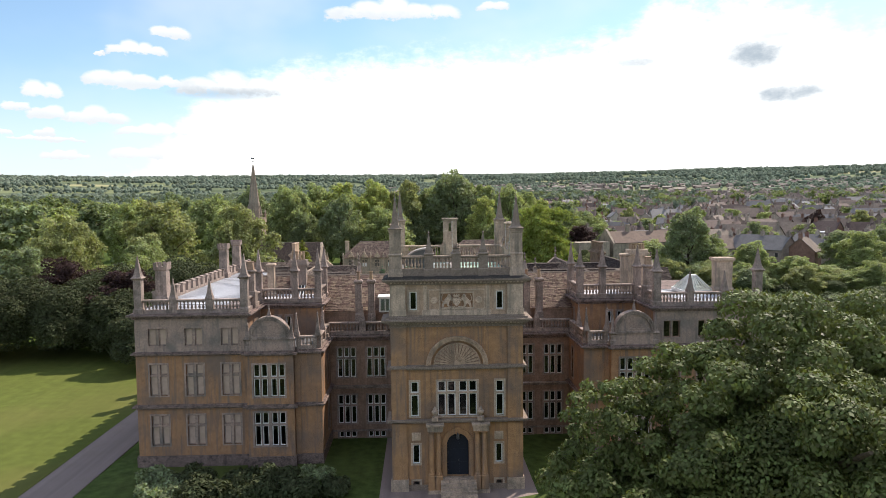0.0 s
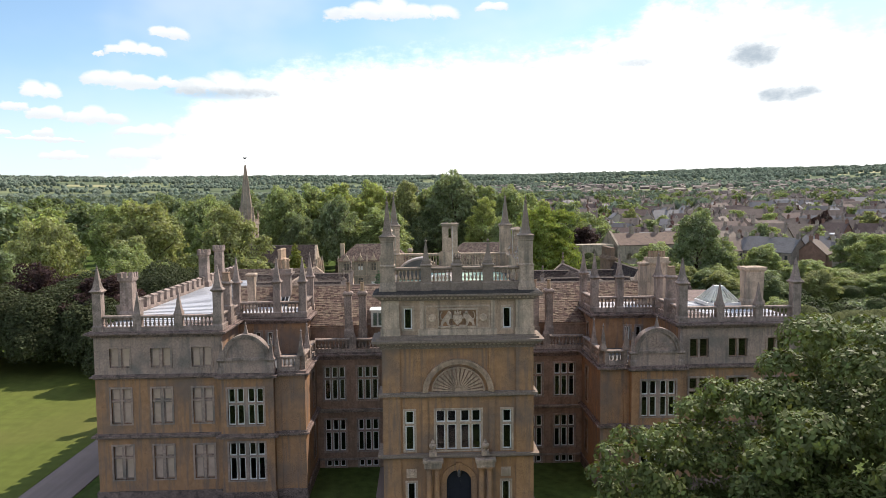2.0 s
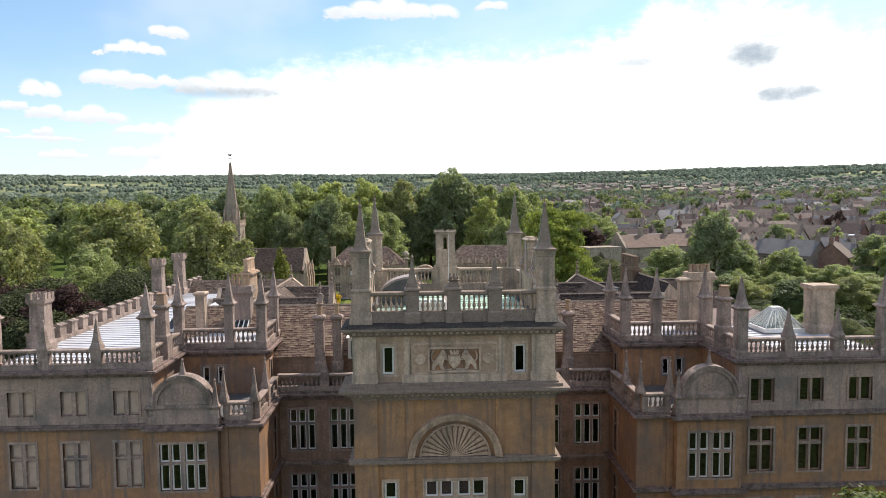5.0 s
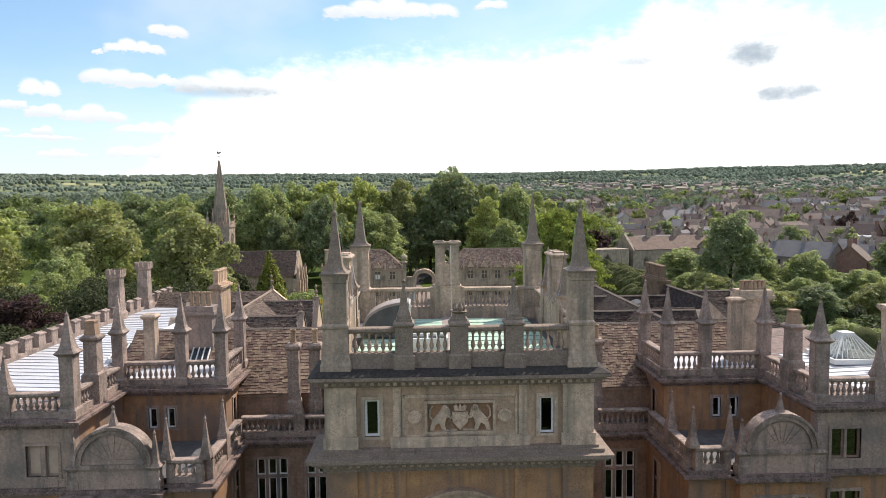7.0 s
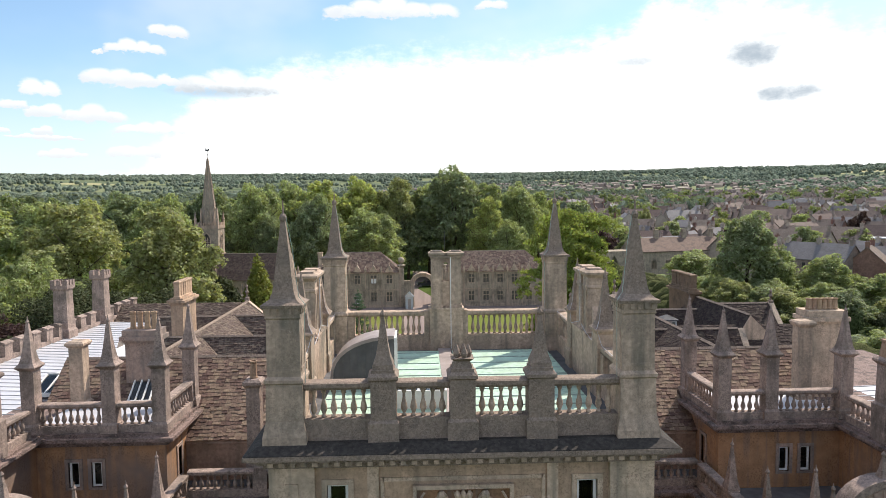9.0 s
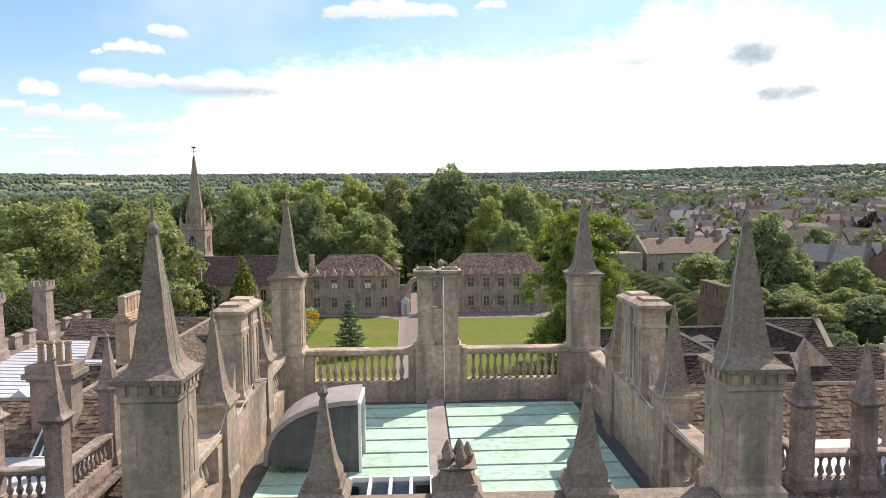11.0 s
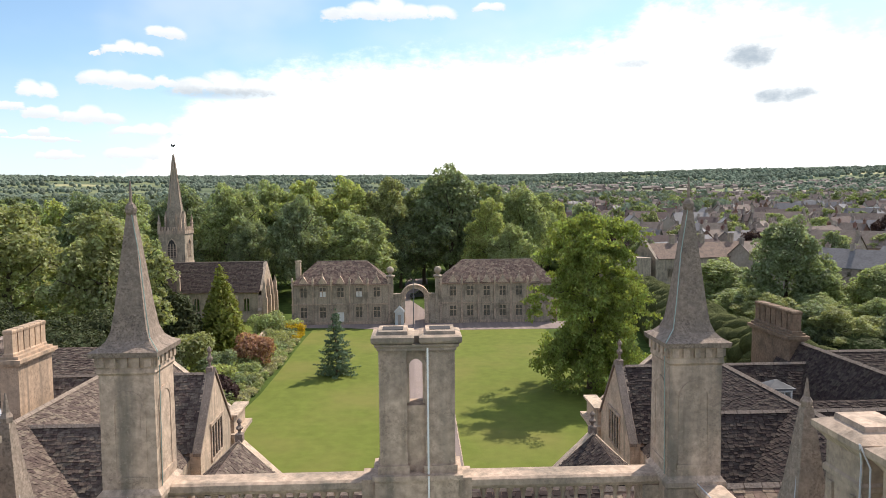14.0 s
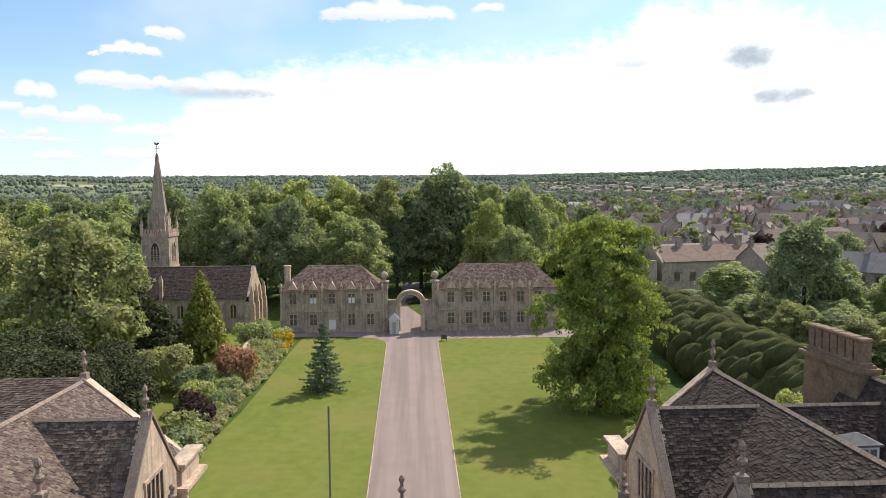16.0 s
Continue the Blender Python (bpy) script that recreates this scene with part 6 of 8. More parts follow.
    # parapet piece beside the farther gable
    part("parapet", Build().box(E - 0.6, E - 0.1, 36.3, 38.7, 9.6, 11.2).box(E - 0.8, E, 36.2, 38.8, 11.2, 11.32).box(E - 0.95, E + 0.2, 36.0, 38.9, 10.1, 10.3), PALE, house, "", s)
    # cross range further out
    xe, yc = (27.8, 40.5) if s < 0 else (26.0, 27.0)
    roof_side((20.0, yc - 3.5, 11.6), (xe, yc - 3.5, 11.6), (xe, yc, 14.3), (16.0, yc, 14.3), house, s, seed=31, material=RS)
    roof_side((20.0, yc + 3.5, 11.6), (xe, yc + 3.5, 11.6), (xe, yc, 14.3), (16.0, yc, 14.3), house, s, seed=32, material=RS)
    if s > 0:
        # high outer ridge before the long chimney, and the cross ridge beyond it
        roof_side((18.7, 26.0, 12.0), (18.7, 36.0, 12.0), (20.5, 36.0, 15.1), (20.5, 26.0, 15.1), house, s, seed=33, material=RS)
        roof_side((23.7, 26.0, 12.0), (23.7, 36.0, 12.0), (20.5, 36.0, 15.1), (20.5, 26.0, 15.1), house, s, seed=34, material=RS)
        ridge((20.5, 26.0, 15.13), (20.5, 34.6, 15.13), house, s)
        part("gable", Build().prism([(18.7, 9.0), (23.7, 9.0), (23.7, 11.98), (20.5, 15.08), (18.7, 11.98)], 25.9, 26.2), PALE, house, "", s)
        roof_side((20.5, 33.0, 11.6), (26.9, 33.0, 11.6), (26.9, 36.0, 14.3), (20.5, 36.0, 14.3), house, s, seed=35, material=RS)
        roof_side((20.5, 39.0, 11.6), (26.9, 39.0, 11.6), (26.9, 36.0, 14.3), (20.5, 36.0, 14.3), house, s, seed=36, material=RS)
        ridge((20.9, 36.0, 14.33), (26.9, 36.0, 14.33), house, s)
        part("gable", Build().prism([(33.0, 0.0), (39.0, 0.0), (39.0, 11.6), (36.0, 14.45), (33.0, 11.6)], 26.9, 27.3, "x"), PALE, house, "", s)
        part("wall", Build().box(20.5, 26.9, 33.1, 38.9, 0.0, 11.58), PALE, house, "", s)
        finial(27.1, 36.0, 14.4, 1.0, s)
    # middle range behind the tower
    roof_side((0.0, 20.0, 10.6), (10.6, 20.0, 10.6), (10.6, 24.5, 11.8), (0.0, 24.5, 11.8), house, s, seed=41, material=RS)
    roof_side((0.0, 29.0, 10.6), (10.6, 29.0, 10.6), (10.6, 24.5, 11.8), (0.0, 24.5, 11.8), house, s, seed=42, material=RS)
    b = Build().prism([(5.4, 0), (10.2, 0), (10.2, 10.2), (7.8, 12.5), (5.4, 10.2)], 28.8, 29.3)
    part("gable", b, PALE, house, "south gable of the middle range", s)
    roof_side((5.4, 28.9, 10.2), (5.4, 24.5, 10.2), (7.8, 24.5, 12.4), (7.8, 28.9, 12.4), house, s, seed=43, material=RS)
    roof_side((10.2, 28.9, 10.2), (10.2, 24.5, 10.2), (7.8, 24.5, 12.4), (7.8, 28.9, 12.4), house, s, seed=44, material=RS)
    finial(7.8, 29.05, 12.6, 0.8, s)
b = Build().wall(-10.6, 10.6, 0, 10.6, [], 29.0, 28.6)
b.prism([(-2.2, 0), (2.2, 0), (2.2, 9.8), (0, 12.0), (-2.2, 9.8)], 29.0, 30.6)
part("wall", b, PALE, house, "middle south wall with its porch gable")
finial(0, 30.3, 12.0, 1.0)
b = Build().box(15.55, 16.6, 28.5, 29.4, 13.2, 14.35)
cu = part("roof_cupola", b, WHITE, house, "small white glazed roof cupola", 1)
part("cupola_roof", Build().box(15.45, 16.7, 28.4, 29.5, 14.35, 14.43).frustum(16.07, 28.95, 14.43, 14.7, 0.55, 0.08, 0.48, 0.06), DLEAD, cu, "dull lead capping", 1)
for i in range(3):
    part("pane", Build().box(15.65 + 0.31 * i, 15.88 + 0.31 * i, 28.47, 28.49, 13.75, 14.25), GLASS, cu, "", 1)


# ---- gatehouse ranges and gate ----
def gz(y):
    return 0.0085 * min(max(y - 15, 0), 135)


def range_house(x0, x1, cols, door_col, chimney_at, label):
    """A long two-storey range with a hipped slate roof, small gablets, mullioned windows and flat buttresses."""
    z = gz(122)
    top = thing("gatehouse_range", label, "house", "gatehouse ranges", at=(0, 0, 0))
    holes = [(c - 0.62, c + 0.62, z + 4.9, z + 6.7) for c in cols] + [(c - 0.62, c + 0.62, z + 1.2, z + 3.2) for c in cols if c != door_col]
    if door_col is not None:
        holes.append((door_col - 0.6, door_col + 0.6, z + 0.05, z + 2.2))
    part("wall", Build().wall(x0, x1, z - 0.5, z + 7.3, holes, 122, 122.5), TSTONE2, top, "weathered grey-brown stone front")
    for a, c in ((x0, x0 + 0.5), (x1, x1 - 0.5)):
        part("wall", Build().wall(122.5, 129, z - 0.5, z + 7.3, [], a, c, "x"), TSTONE2, top)
    part("wall", Build().wall(x0 + 0.5, x1 - 0.5, z - 0.5, z + 7.3, [], 129, 128.5), TSTONE2, top)
    # added upright near-black sheet behind the front, for dark rooms
    part("floor", Build().box(x0 + 0.5, x1 - 0.5, 123.5, 123.7, z, z + 7.2), DARK, top)
    for k0, k1, p in ((3.55, 3.75, 0.14), (7.05, 7.3, 0.18), (-0.2, 0.5, 0.1)):
        part("string_course", Build().box(x0 - p, x1 + p, 122 - p, 122.1, z + k0, z + k1), GREY, top)
    for h in holes:
        if h[2] < z + 0.5:
            part("door", Build().box(h[0], h[1], 122.2, 122.3, h[2], h[3]), WHITE, top, "white painted door")
            continue
        w = Build()
        xc = (h[0] + h[1]) / 2
        for u in (h[0], h[1]):
            w.box(u - 0.055, u + 0.055, 121.95, 122.2, h[2], h[3])
        for k in (h[2], h[3]):
            w.box(h[0] - 0.1, h[1] + 0.1, 121.93, 122.2, k - 0.055, k + 0.055)
        wi = part("window", w, GREY, top)
        part("mullion", Build().box(xc - 0.055, xc + 0.055, 121.96, 122.15, h[2] + 0.055, h[3] - 0.055), GREY, wi)
        k = (h[2] + h[3]) / 2 + 0.2
        part("transom", Build().box(h[0] + 0.055, h[1] - 0.055, 121.98, 122.14, k - 0.055, k + 0.055), GREY, wi)
        blind = door_col is not None and h[2] > z + 4 and round(xc, 1) in (-16.9, -10.4)
        part("pane", Build().box(h[0] + 0.06, h[1] - 0.06, 122.16, 122.18, h[2] + 0.05, h[3] - 0.05), LEADED, wi, "dull leaded window pane")
        # a window blind, made as a white panel in front of the opaque pane
        if blind:
            part("board", Build().box(h[0] + 0.1, h[1] - 0.1, 122.145, 122.158, h[2] + 0.1, h[2] + 1.05), WHITE, wi, "white blind in the lower lights, set before the pane")
    edges = sorted([x0 + 0.15, *[(a + c) / 2 for a, c in zip(cols, cols[1:])], x1 - 0.15])
    for u in edges:
        b = Build().box(u - 0.17, u + 0.17, 121.68, 122.0, z, z + 3.4).box(u - 0.13, u + 0.13, 121.76, 122.0, z + 3.4, z + 7.0)
        part("buttress", b, GREY, top)
    # hipped roof
    e, yr, zr = z + 7.3, 125.5, z + 11.2
    i = 4.2
    roof_side((x0 - 0.2, 121.75, e), (x1 + 0.2, 121.75, e), (x1 - i, yr, zr), (x0 + i, yr, zr), top, row=0.30, wide=0.36, seed=51, material=GSLATE)
    roof_side((x1 + 0.2, 121.75, e), (x1 + 0.2, 129.2, e), (x1 - i, yr, zr), (x1 - i, yr, zr), top, row=0.30, wide=0.36, seed=52, material=GSLATE)
    roof_side((x0 - 0.2, 121.75, e), (x0 - 0.2, 129.2, e), (x0 + i, yr, zr), (x0 + i, yr, zr), top, row=0.30, wide=0.36, seed=53, material=GSLATE)
    roof_side((x0 - 0.2, 129.2, e), (x1 + 0.2, 129.2, e), (x1 - i, yr, zr), (x0 + i, yr, zr), top, row=0.5, wide=0.6, seed=54, material=GSLATE)
    ridge((x0 + i, yr, zr), (x1 - i, yr, zr), top)
    for c in cols:
        g = Build().prism([(c - 0.95, z + 7.3), (c + 0.95, z + 7.3), (c, z + 8.75)], 121.8, 122.15)
        g.prism([(c - 0.9, z + 7.35), (c, z + 8.7), (c + 0.9, z + 7.35)], 122.15, 123.6)
        gb = part("gablet", g, PALE, top, "small pointed gablet with a finial")
        part("finial", Build().lathe(c, 121.95, [(0.08, z + 8.6), (0.06, z + 9.0), (0.14, z + 9.12), (0.05, z + 9.25), (0.02, z + 9.6)], 6), GREY, gb)
    for u in edges:
        part("finial", Build().stack(u, 121.8, [(0.2, z + 7.0), (0.16, z + 7.7), (0.24, z + 7.8), (0.05, z + 8.6)]), PALE, top)
    if chimney_at is not None:
        b = Build().box(chimney_at - 0.45, chimney_at + 0.45, 123.2, 124.1, z + 7, z + 11.2).box(chimney_at - 0.55, chimney_at + 0.55, 123.1, 124.2, z + 11.2, z + 11.45)
        part("chimney", b, PALE, top, "pale stone chimney")
    return top


GSLATE = mat("gatehouse_slate", (0.165, 0.114, 0.090), tone=0.35, grain=6, stain=0.6, stain_scale=0.9, stain_col=(0.08, 0.065, 0.055), island=0.4, bump=0.5)
TSTONE2 = mat("grey_brown_stone", (0.37, 0.30, 0.225), tone=0.2, grain=4, stain=0.65, stain_scale=0.8, stain_col=(0.13, 0.11, 0.085), streak=0.6)
range_house(-22.4, -4.9, (-20.3, -16.9, -13.7, -10.4, -7.2), -13.7, -21.4, "two-storey stone range with a hipped slate roof and gablets")
range_house(4.2, 25.5, (6.6, 9.7, 12.7, 15.6, 18.6, 21.6), None, None, "long two-storey stone range beyond the big tree")

z0 = gz(122)
gate = thing("gateway", "stone archway between two ball-topped piers", "gate")
b = Build()
n = 16
for i in range(n):
    a, c = math.pi * i / n, math.pi * (i + 1) / n
    b.prism([(-0.35 + r * math.cos(t), z0 + 4.6 + r * 0.95 * math.sin(t)) for r, t in ((1.75, a), (2.45, a), (2.45, c), (1.75, c))], 122.2, 123.2)
    b.prism([(-0.35 + r * math.cos(t), z0 + 4.6 + r * 0.95 * math.sin(t)) for r, t in ((2.40, a), (2.62, a), (2.62, c), (2.40, c))], 121.9, 123.5)
part_split("arch", "voussoir", b, PALE, gate, "pale moulded stone arch")
for a, c in ((-2.8, -2.1), (1.4, 2.1)):
    part("pier", Build().box(a, c, 122.2, 123.2, z0 - 0.4, z0 + 4.6).box(a - 0.1, c + 0.1, 122.1, 123.3, z0 + 4.4, z0 + 4.65), PALE, gate)
for a, c in ((-4.2, -2.8), (2.1, 3.4)):
    part("wall", Build().box(a, c, 122.4, 123.0, z0 - 0.4, z0 + 5.2).box(a, c, 122.3, 123.1, z0 + 5.2, z0 + 5.4), TSTONE2, gate)
for x in (-4.75, 3.85):
    b = Build().stack(x, 122.6, [(0.6, z0 - 0.4), (0.6, z0 + 0.6), (0.52, z0 + 0.7), (0.5, z0 + 8.2), (0.62, z0 + 8.3), (0.8, z0 + 8.5), (0.8, z0 + 8.65), (0.3, z0 + 8.8), (0.25, z0 + 9.0)])
    p = part("gate_pier", b, TSTONE2, gate, "tall square gate pier")
    ball = Build().lathe(x, 122.6, [(0.05, z0 + 8.95)] + [(0.68 * math.sin(math.pi * i / 10), z0 + 9.65 - 0.68 * math.cos(math.pi * i / 10)) for i in range(1, 10)] + [(0.05, z0 + 10.35)], 14)
    part("stone_ball", ball, TSTONE2, p, "large stone ball", smooth=True)
hut = thing("sentry_hut", "small white gabled wooden hut beside the gate", "hut")
part("wall", Build().box(-3.9, -2.35, 119.6, 121.2, z0 - 0.1, z0 + 2.5), mat("hut_paint", (0.5, 0.52, 0.5), tone=0.1, stain=0.3), hut)
part("roof", Build().prism([(-4.05, z0 + 2.45), (-2.2, z0 + 2.45), (-3.1, z0 + 3.4)], 119.4, 121.4), mat("hut_roof", (0.55, 0.54, 0.5), tone=0.1, stain=0.3), hut)
part("door", Build().box(-3.4, -2.8, 119.56, 119.6, z0, z0 + 2.0), TRENDER, hut)

# ---- church ----
church = thing("church", "stone parish church with a slated nave and a tall spire", "church")
zc = gz(126)
WIN = [(-47.2, -46.0, zc + 2.0, zc + 4.6), (-41.2, -40.0, zc + 2.0, zc + 4.6), (-36.0, -34.8, zc + 2.0, zc + 4.6), (-32.0, -30.9, zc + 2.0, zc + 4.6)]
part("wall", Build().wall(-50.0, -28.7, zc - 0.6, zc + 5.8, WIN, 126, 126.6), TSTONE2, church, "nave wall of weathered stone")
for h in WIN:
    w = Build()
    xm = (h[0] + h[1]) / 2
    for u in (h[0], xm, h[1]):
        w.box(u - 0.06, u + 0.06, 125.97, 126.3, h[2], h[3])
    w.prism([(h[0], h[3] - 0.5), (h[0], h[3]), (xm, h[3])], 126.05, 126.3).prism([(h[1], h[3] - 0.5), (xm, h[3]), (h[1], h[3])], 126.05, 126.3)
    wi = part("window", w, GREY, church)
    part("pane", Build().box(h[0], h[1], 126.24, 126.26, h[2], h[3]), GLASS, wi)
for x in (-50.0, -43.7, -38.0, -33.4, -28.9):
    part("buttress", Build().prism([(125.0, zc - 0.6), (126.0, zc - 0.6), (126.0, zc + 4.9), (125.75, zc + 4.4), (125.5, zc + 2.6), (125.0, zc + 2.2)], x - 0.35, x + 0.35, "x"), GREY, church)
b = Build().prism([(126, zc - 0.6), (136, zc - 0.6), (136, zc + 5.8), (131, zc + 10.8), (126, zc + 5.8)], -29.2, -28.6, "x")
part("gable", b, PALE, church, "east gable end")
b = Build()
for y in (128.6, 131.0, 133.4):
    hgt = 7.6 if y == 131.0 else 5.4
    b.prism([(y - 0.75, zc + 1.6), (y + 0.75, zc + 1.6), (y + 0.75, zc + hgt - 1.0), (y, zc + hgt), (y - 0.75, zc + hgt - 1.0)], -28.62, -28.55, "x")
part("pane", b, GLASS, church, "tall pointed east window")
for y in (126.2, 129.8, 132.2, 135.8):
    q = Build().box(-28.6, -27.7, y - 0.35, y + 0.35, zc - 0.5, zc + 4.5).stack(-28.2, y, [(0.35, zc + 4.5), (0.3, zc + 6.2), (0.05, zc + 7.6)])
    part("buttress", q, PALE, church)
for y0, y1, sd in ((125.6, 131, 61), (136.4, 131, 62)):
    roof_side((-52.0, y0, zc + 5.6), (-29.0, y0, zc + 5.6), (-29.0, y1, zc + 10.7), (-52.0, y1, zc + 10.7), church, row=0.30, wide=0.36, seed=sd)
ridge((-52, 131, zc + 10.75), (-29, 131, zc + 10.75), church)
roof_side((-56.0, 124.0, zc + 5.0), (-56.0, 131.0, zc + 5.0), (-51.5, 131.0, zc + 9.8), (-51.5, 126.5, zc + 9.8), church, row=0.30, wide=0.36, seed=63, material=GSLATE)
roof_side((-56.0, 124.0, zc + 5.0), (-47.0, 124.0, zc + 5.0), (-49.0, 127.5, zc + 9.8), (-51.5, 127.5, zc + 9.8), church, row=0.30, wide=0.36, seed=64, material=GSLATE)
part("wall", Build().box(-55.6, -47.4, 124.4, 126.0, zc - 0.6, zc + 5.0), TSTONE2, church)
part("pinnacle", Build().stack(-43.7, 125.9, [(0.3, zc + 5), (0.25, zc + 8.4), (0.34, zc + 8.5), (0.04, zc + 9.8)]), GREY, church)
tx, ty, th = -48.2, 138.4, 2.55
b = Build().box(tx - th, tx + th, ty - th, ty + th, zc - 0.5, 17.2)
tw = part("tower", b, TSTONE2, church, "square west tower of pale weathered stone")
for z in (6.0, 11.0, 16.9):
    part("string_course", Build().box(tx - th - 0.15, tx + th + 0.15, ty - th - 0.15, ty + th + 0.15, z, z + 0.3), GREY, tw)
b = Build()
for i in range(9):
    for a in range(4):
        m = Matrix.Translation((tx, ty, 0)) @ Matrix.Rotation(a * math.pi / 2, 4, "Z")
        u = -2.3 + 4.6 * i / 8
        b.box(u - 0.16, u + 0.16, -th - 0.1, -th + 0.25, 17.6, 18.3, m)
        if i == 0:
            b.box(-th - 0.1, th + 0.1, -th - 0.12, -th + 0.28, 17.2, 17.6, m)
part("battlement", b, GREY, tw)
for a in range(4):
    m = Matrix.Translation((tx, ty, 0)) @ Matrix.Rotation(a * math.pi / 2, 4, "Z")
    o = Build()
    c = Build().prism([(-0.8, 12.3), (0.8, 12.3), (0.8, 14.6), (0.5, 15.4), (0, 15.9), (-0.5, 15.4), (-0.8, 14.6)], -th - 0.02, -th + 0.05)
    o.add(c.v, c.f, m)
    part("louvre_window", o, DARK, tw, "dark pointed belfry opening")
    o = Build()
    for u in (-0.85, -0.28, 0.28, 0.85):
        part("mullion", Build().box(u - 0.07, u + 0.07, -th - 0.12, -th, 12.3, 15.0, m), PALE, tw)
    for i in range(5):
        part("louvre", Build().box(-0.8, 0.8, -th - 0.06, -th - 0.025, 12.5 + 0.45 * i, 12.62 + 0.45 * i, m), GREY, tw)
    c = [(-0.95, 14.6), (-0.6, 15.6), (0, 16.1), (0.6, 15.6), (0.95, 14.6), (0.8, 14.6), (0.5, 15.4), (0, 15.9), (-0.5, 15.4), (-0.8, 14.6)]
    k = Build().prism(c, -th - 0.14, -th)
    o.add(k.v, k.f, m)
    part("tracery", o, PALE, tw)
    p = m @ Vector((th - 0.15, -th + 0.15, 0))
    part("pinnacle", Build().stack(p.x, p.y, [(0.26, 17.2), (0.22, 18.9), (0.32, 19.0), (0.2, 19.3), (0.03, 20.8)]), GREY, tw)
    p = m @ Vector((1.45, -1.45, 0))
    part("lucarne", Build().stack(p.x * 0.985 + tx * 0.015, p.y * 0.985 + ty * 0.015, [(0.2, 18.0), (0.18, 19.8), (0.04, 21.4)]), GREY, tw)
    o = Build()
    k = Build().prism([(-0.36, 18.4), (0.36, 18.4), (0.36, 20.3), (0, 21.5), (-0.36, 20.3)], -1.85, -0.9)
    o.add(k.v, k.f, m)
    part("lucarne", o, TSTONE2, tw, "gabled spire light")
sp = part("spire", Build().lathe(tx, ty, [(1.95, 17.4), (1.72, 19.5), (0.16, 32.3), (0.24, 32.4), (0.05, 32.8)], 8, math.pi / 8), mat("spire_stone", (0.30, 0.245, 0.185), tone=0.2, grain=3, stain=0.5, stain_scale=0.5), church, "tall eight-sided stone spire")
b = Build()
for i in range(8):
    a = math.pi / 8 + i * math.pi / 4
    b.tube([(tx + 1.72 * math.cos(a), ty + 1.72 * math.sin(a), 19.5), (tx + 0.17 * math.cos(a), ty + 0.17 * math.sin(a), 32.3)], 0.09, 5)
part("rib", b, GREY, sp)
b = Build().tube([(tx, ty, 32.7), (tx, ty, 34.4)], 0.05).tube([(tx - 0.5, ty, 33.6), (tx + 0.5, ty, 33.6)], 0.04)
b.prism([(tx - 0.45, 34.3), (tx + 0.15, 34.2), (tx + 0.5, 34.5), (tx + 0.3, 34.75), (tx, 34.5), (tx - 0.35, 34.85)], ty - 0.03, ty + 0.03)
part("weathervane", b, IRON, sp, "dark cockerel weathervane")


# ---- trees ----
def leaf_mesh(name, lobes, count, size, material, seed, droop=0.0, flat=0.5, skin=0.28, cap=-0.55):
    """A crown of folded leaf sprays spread through the outer shell of several lobes."""
    r = np.random.RandomState(seed)
    L = np.array([(*c, *a) for c, a in lobes], float)
    wt = (L[:, 3] * L[:, 4] + L[:, 4] * L[:, 5] + L[:, 3] * L[:, 5])
    pick = r.choice(len(L), count, p=wt / wt.sum())
    d = r.normal(size=(count, 3))
    d /= np.linalg.norm(d, axis=1)[:, None]
    d[:, 2] = np.where(d[:, 2] < cap, -d[:, 2], d[:, 2])
    rad = 1.04 - skin * r.random_sample(count) ** 1.6
    pos = L[pick, :3] + d * L[pick, 3:] * rad[:, None] + r.normal(size=(count, 3)) * size * 0.5
    nrm = d * (1 - flat) + r.normal(size=(count, 3)) * flat * 0.7
    nrm[:, 2] += 0.25
    nrm /= np.linalg.norm(nrm, axis=1)[:, None]
    t = np.cross(nrm, r.normal(size=(count, 3)))
    t /= np.linalg.norm(t, axis=1)[:, None]
    t[:, 2] -= droop
    t /= np.linalg.norm(t, axis=1)[:, None]
    s = np.cross(nrm, t)
    k = size * r.uniform(0.55, 1.45, count)[:, None]
    v = np.empty((count, 4, 3))
    v[:, 0] = pos - t * k
    v[:, 1] = pos + s * k * 0.62 - nrm * k * 0.12
    v[:, 2] = pos + t * k
    v[:, 3] = pos - s * k * 0.62 - nrm * k * 0.22
    me = bpy.data.meshes.new(name)
    me.vertices.add(count * 4)
    me.vertices.foreach_set("co", v.ravel())
    me.loops.add(count * 4)
    me.loops.foreach_set("vertex_index", np.arange(count * 4, dtype=np.int32))
    me.polygons.add(count)
    me.polygons.foreach_set("loop_start", np.arange(0, count * 4, 4, dtype=np.int32))
    me.update(calc_edges=True)
    me.materials.append(material)
    return me


def broad_lobes(seed, R=7.0, H=19.0, base=3.5, n=26, lobe=(0.26, 0.42), taper=0.25, core=0.55):
    """Clumps round a hollow crown: a few great boughs, each with smaller clumps on its outside."""
    r = random.Random(seed)
    cz, hz = (H + base) / 2, (H - base) / 2
    out = [((0, 0, cz), (R * core, R * core, hz * (core + 0.07)))]
    boughs = max(9, n // 5)
    for i in range(boughs):
        u = -0.8 + 1.72 * (i + 0.5) / boughs
        a = i * 2.39996 + r.uniform(-0.5, 0.5)
        w = math.sqrt(max(0.04, 1 - min(1, abs(u)) ** 2.2)) * (1 - taper * max(0, u))
        big = R * r.uniform(0.30, 0.46)
        rr = max(0.0, R * w - big * 0.8) * r.uniform(0.85, 1.12)
        c = Vector((rr * math.cos(a), rr * math.sin(a), cz + hz * u * 0.80))
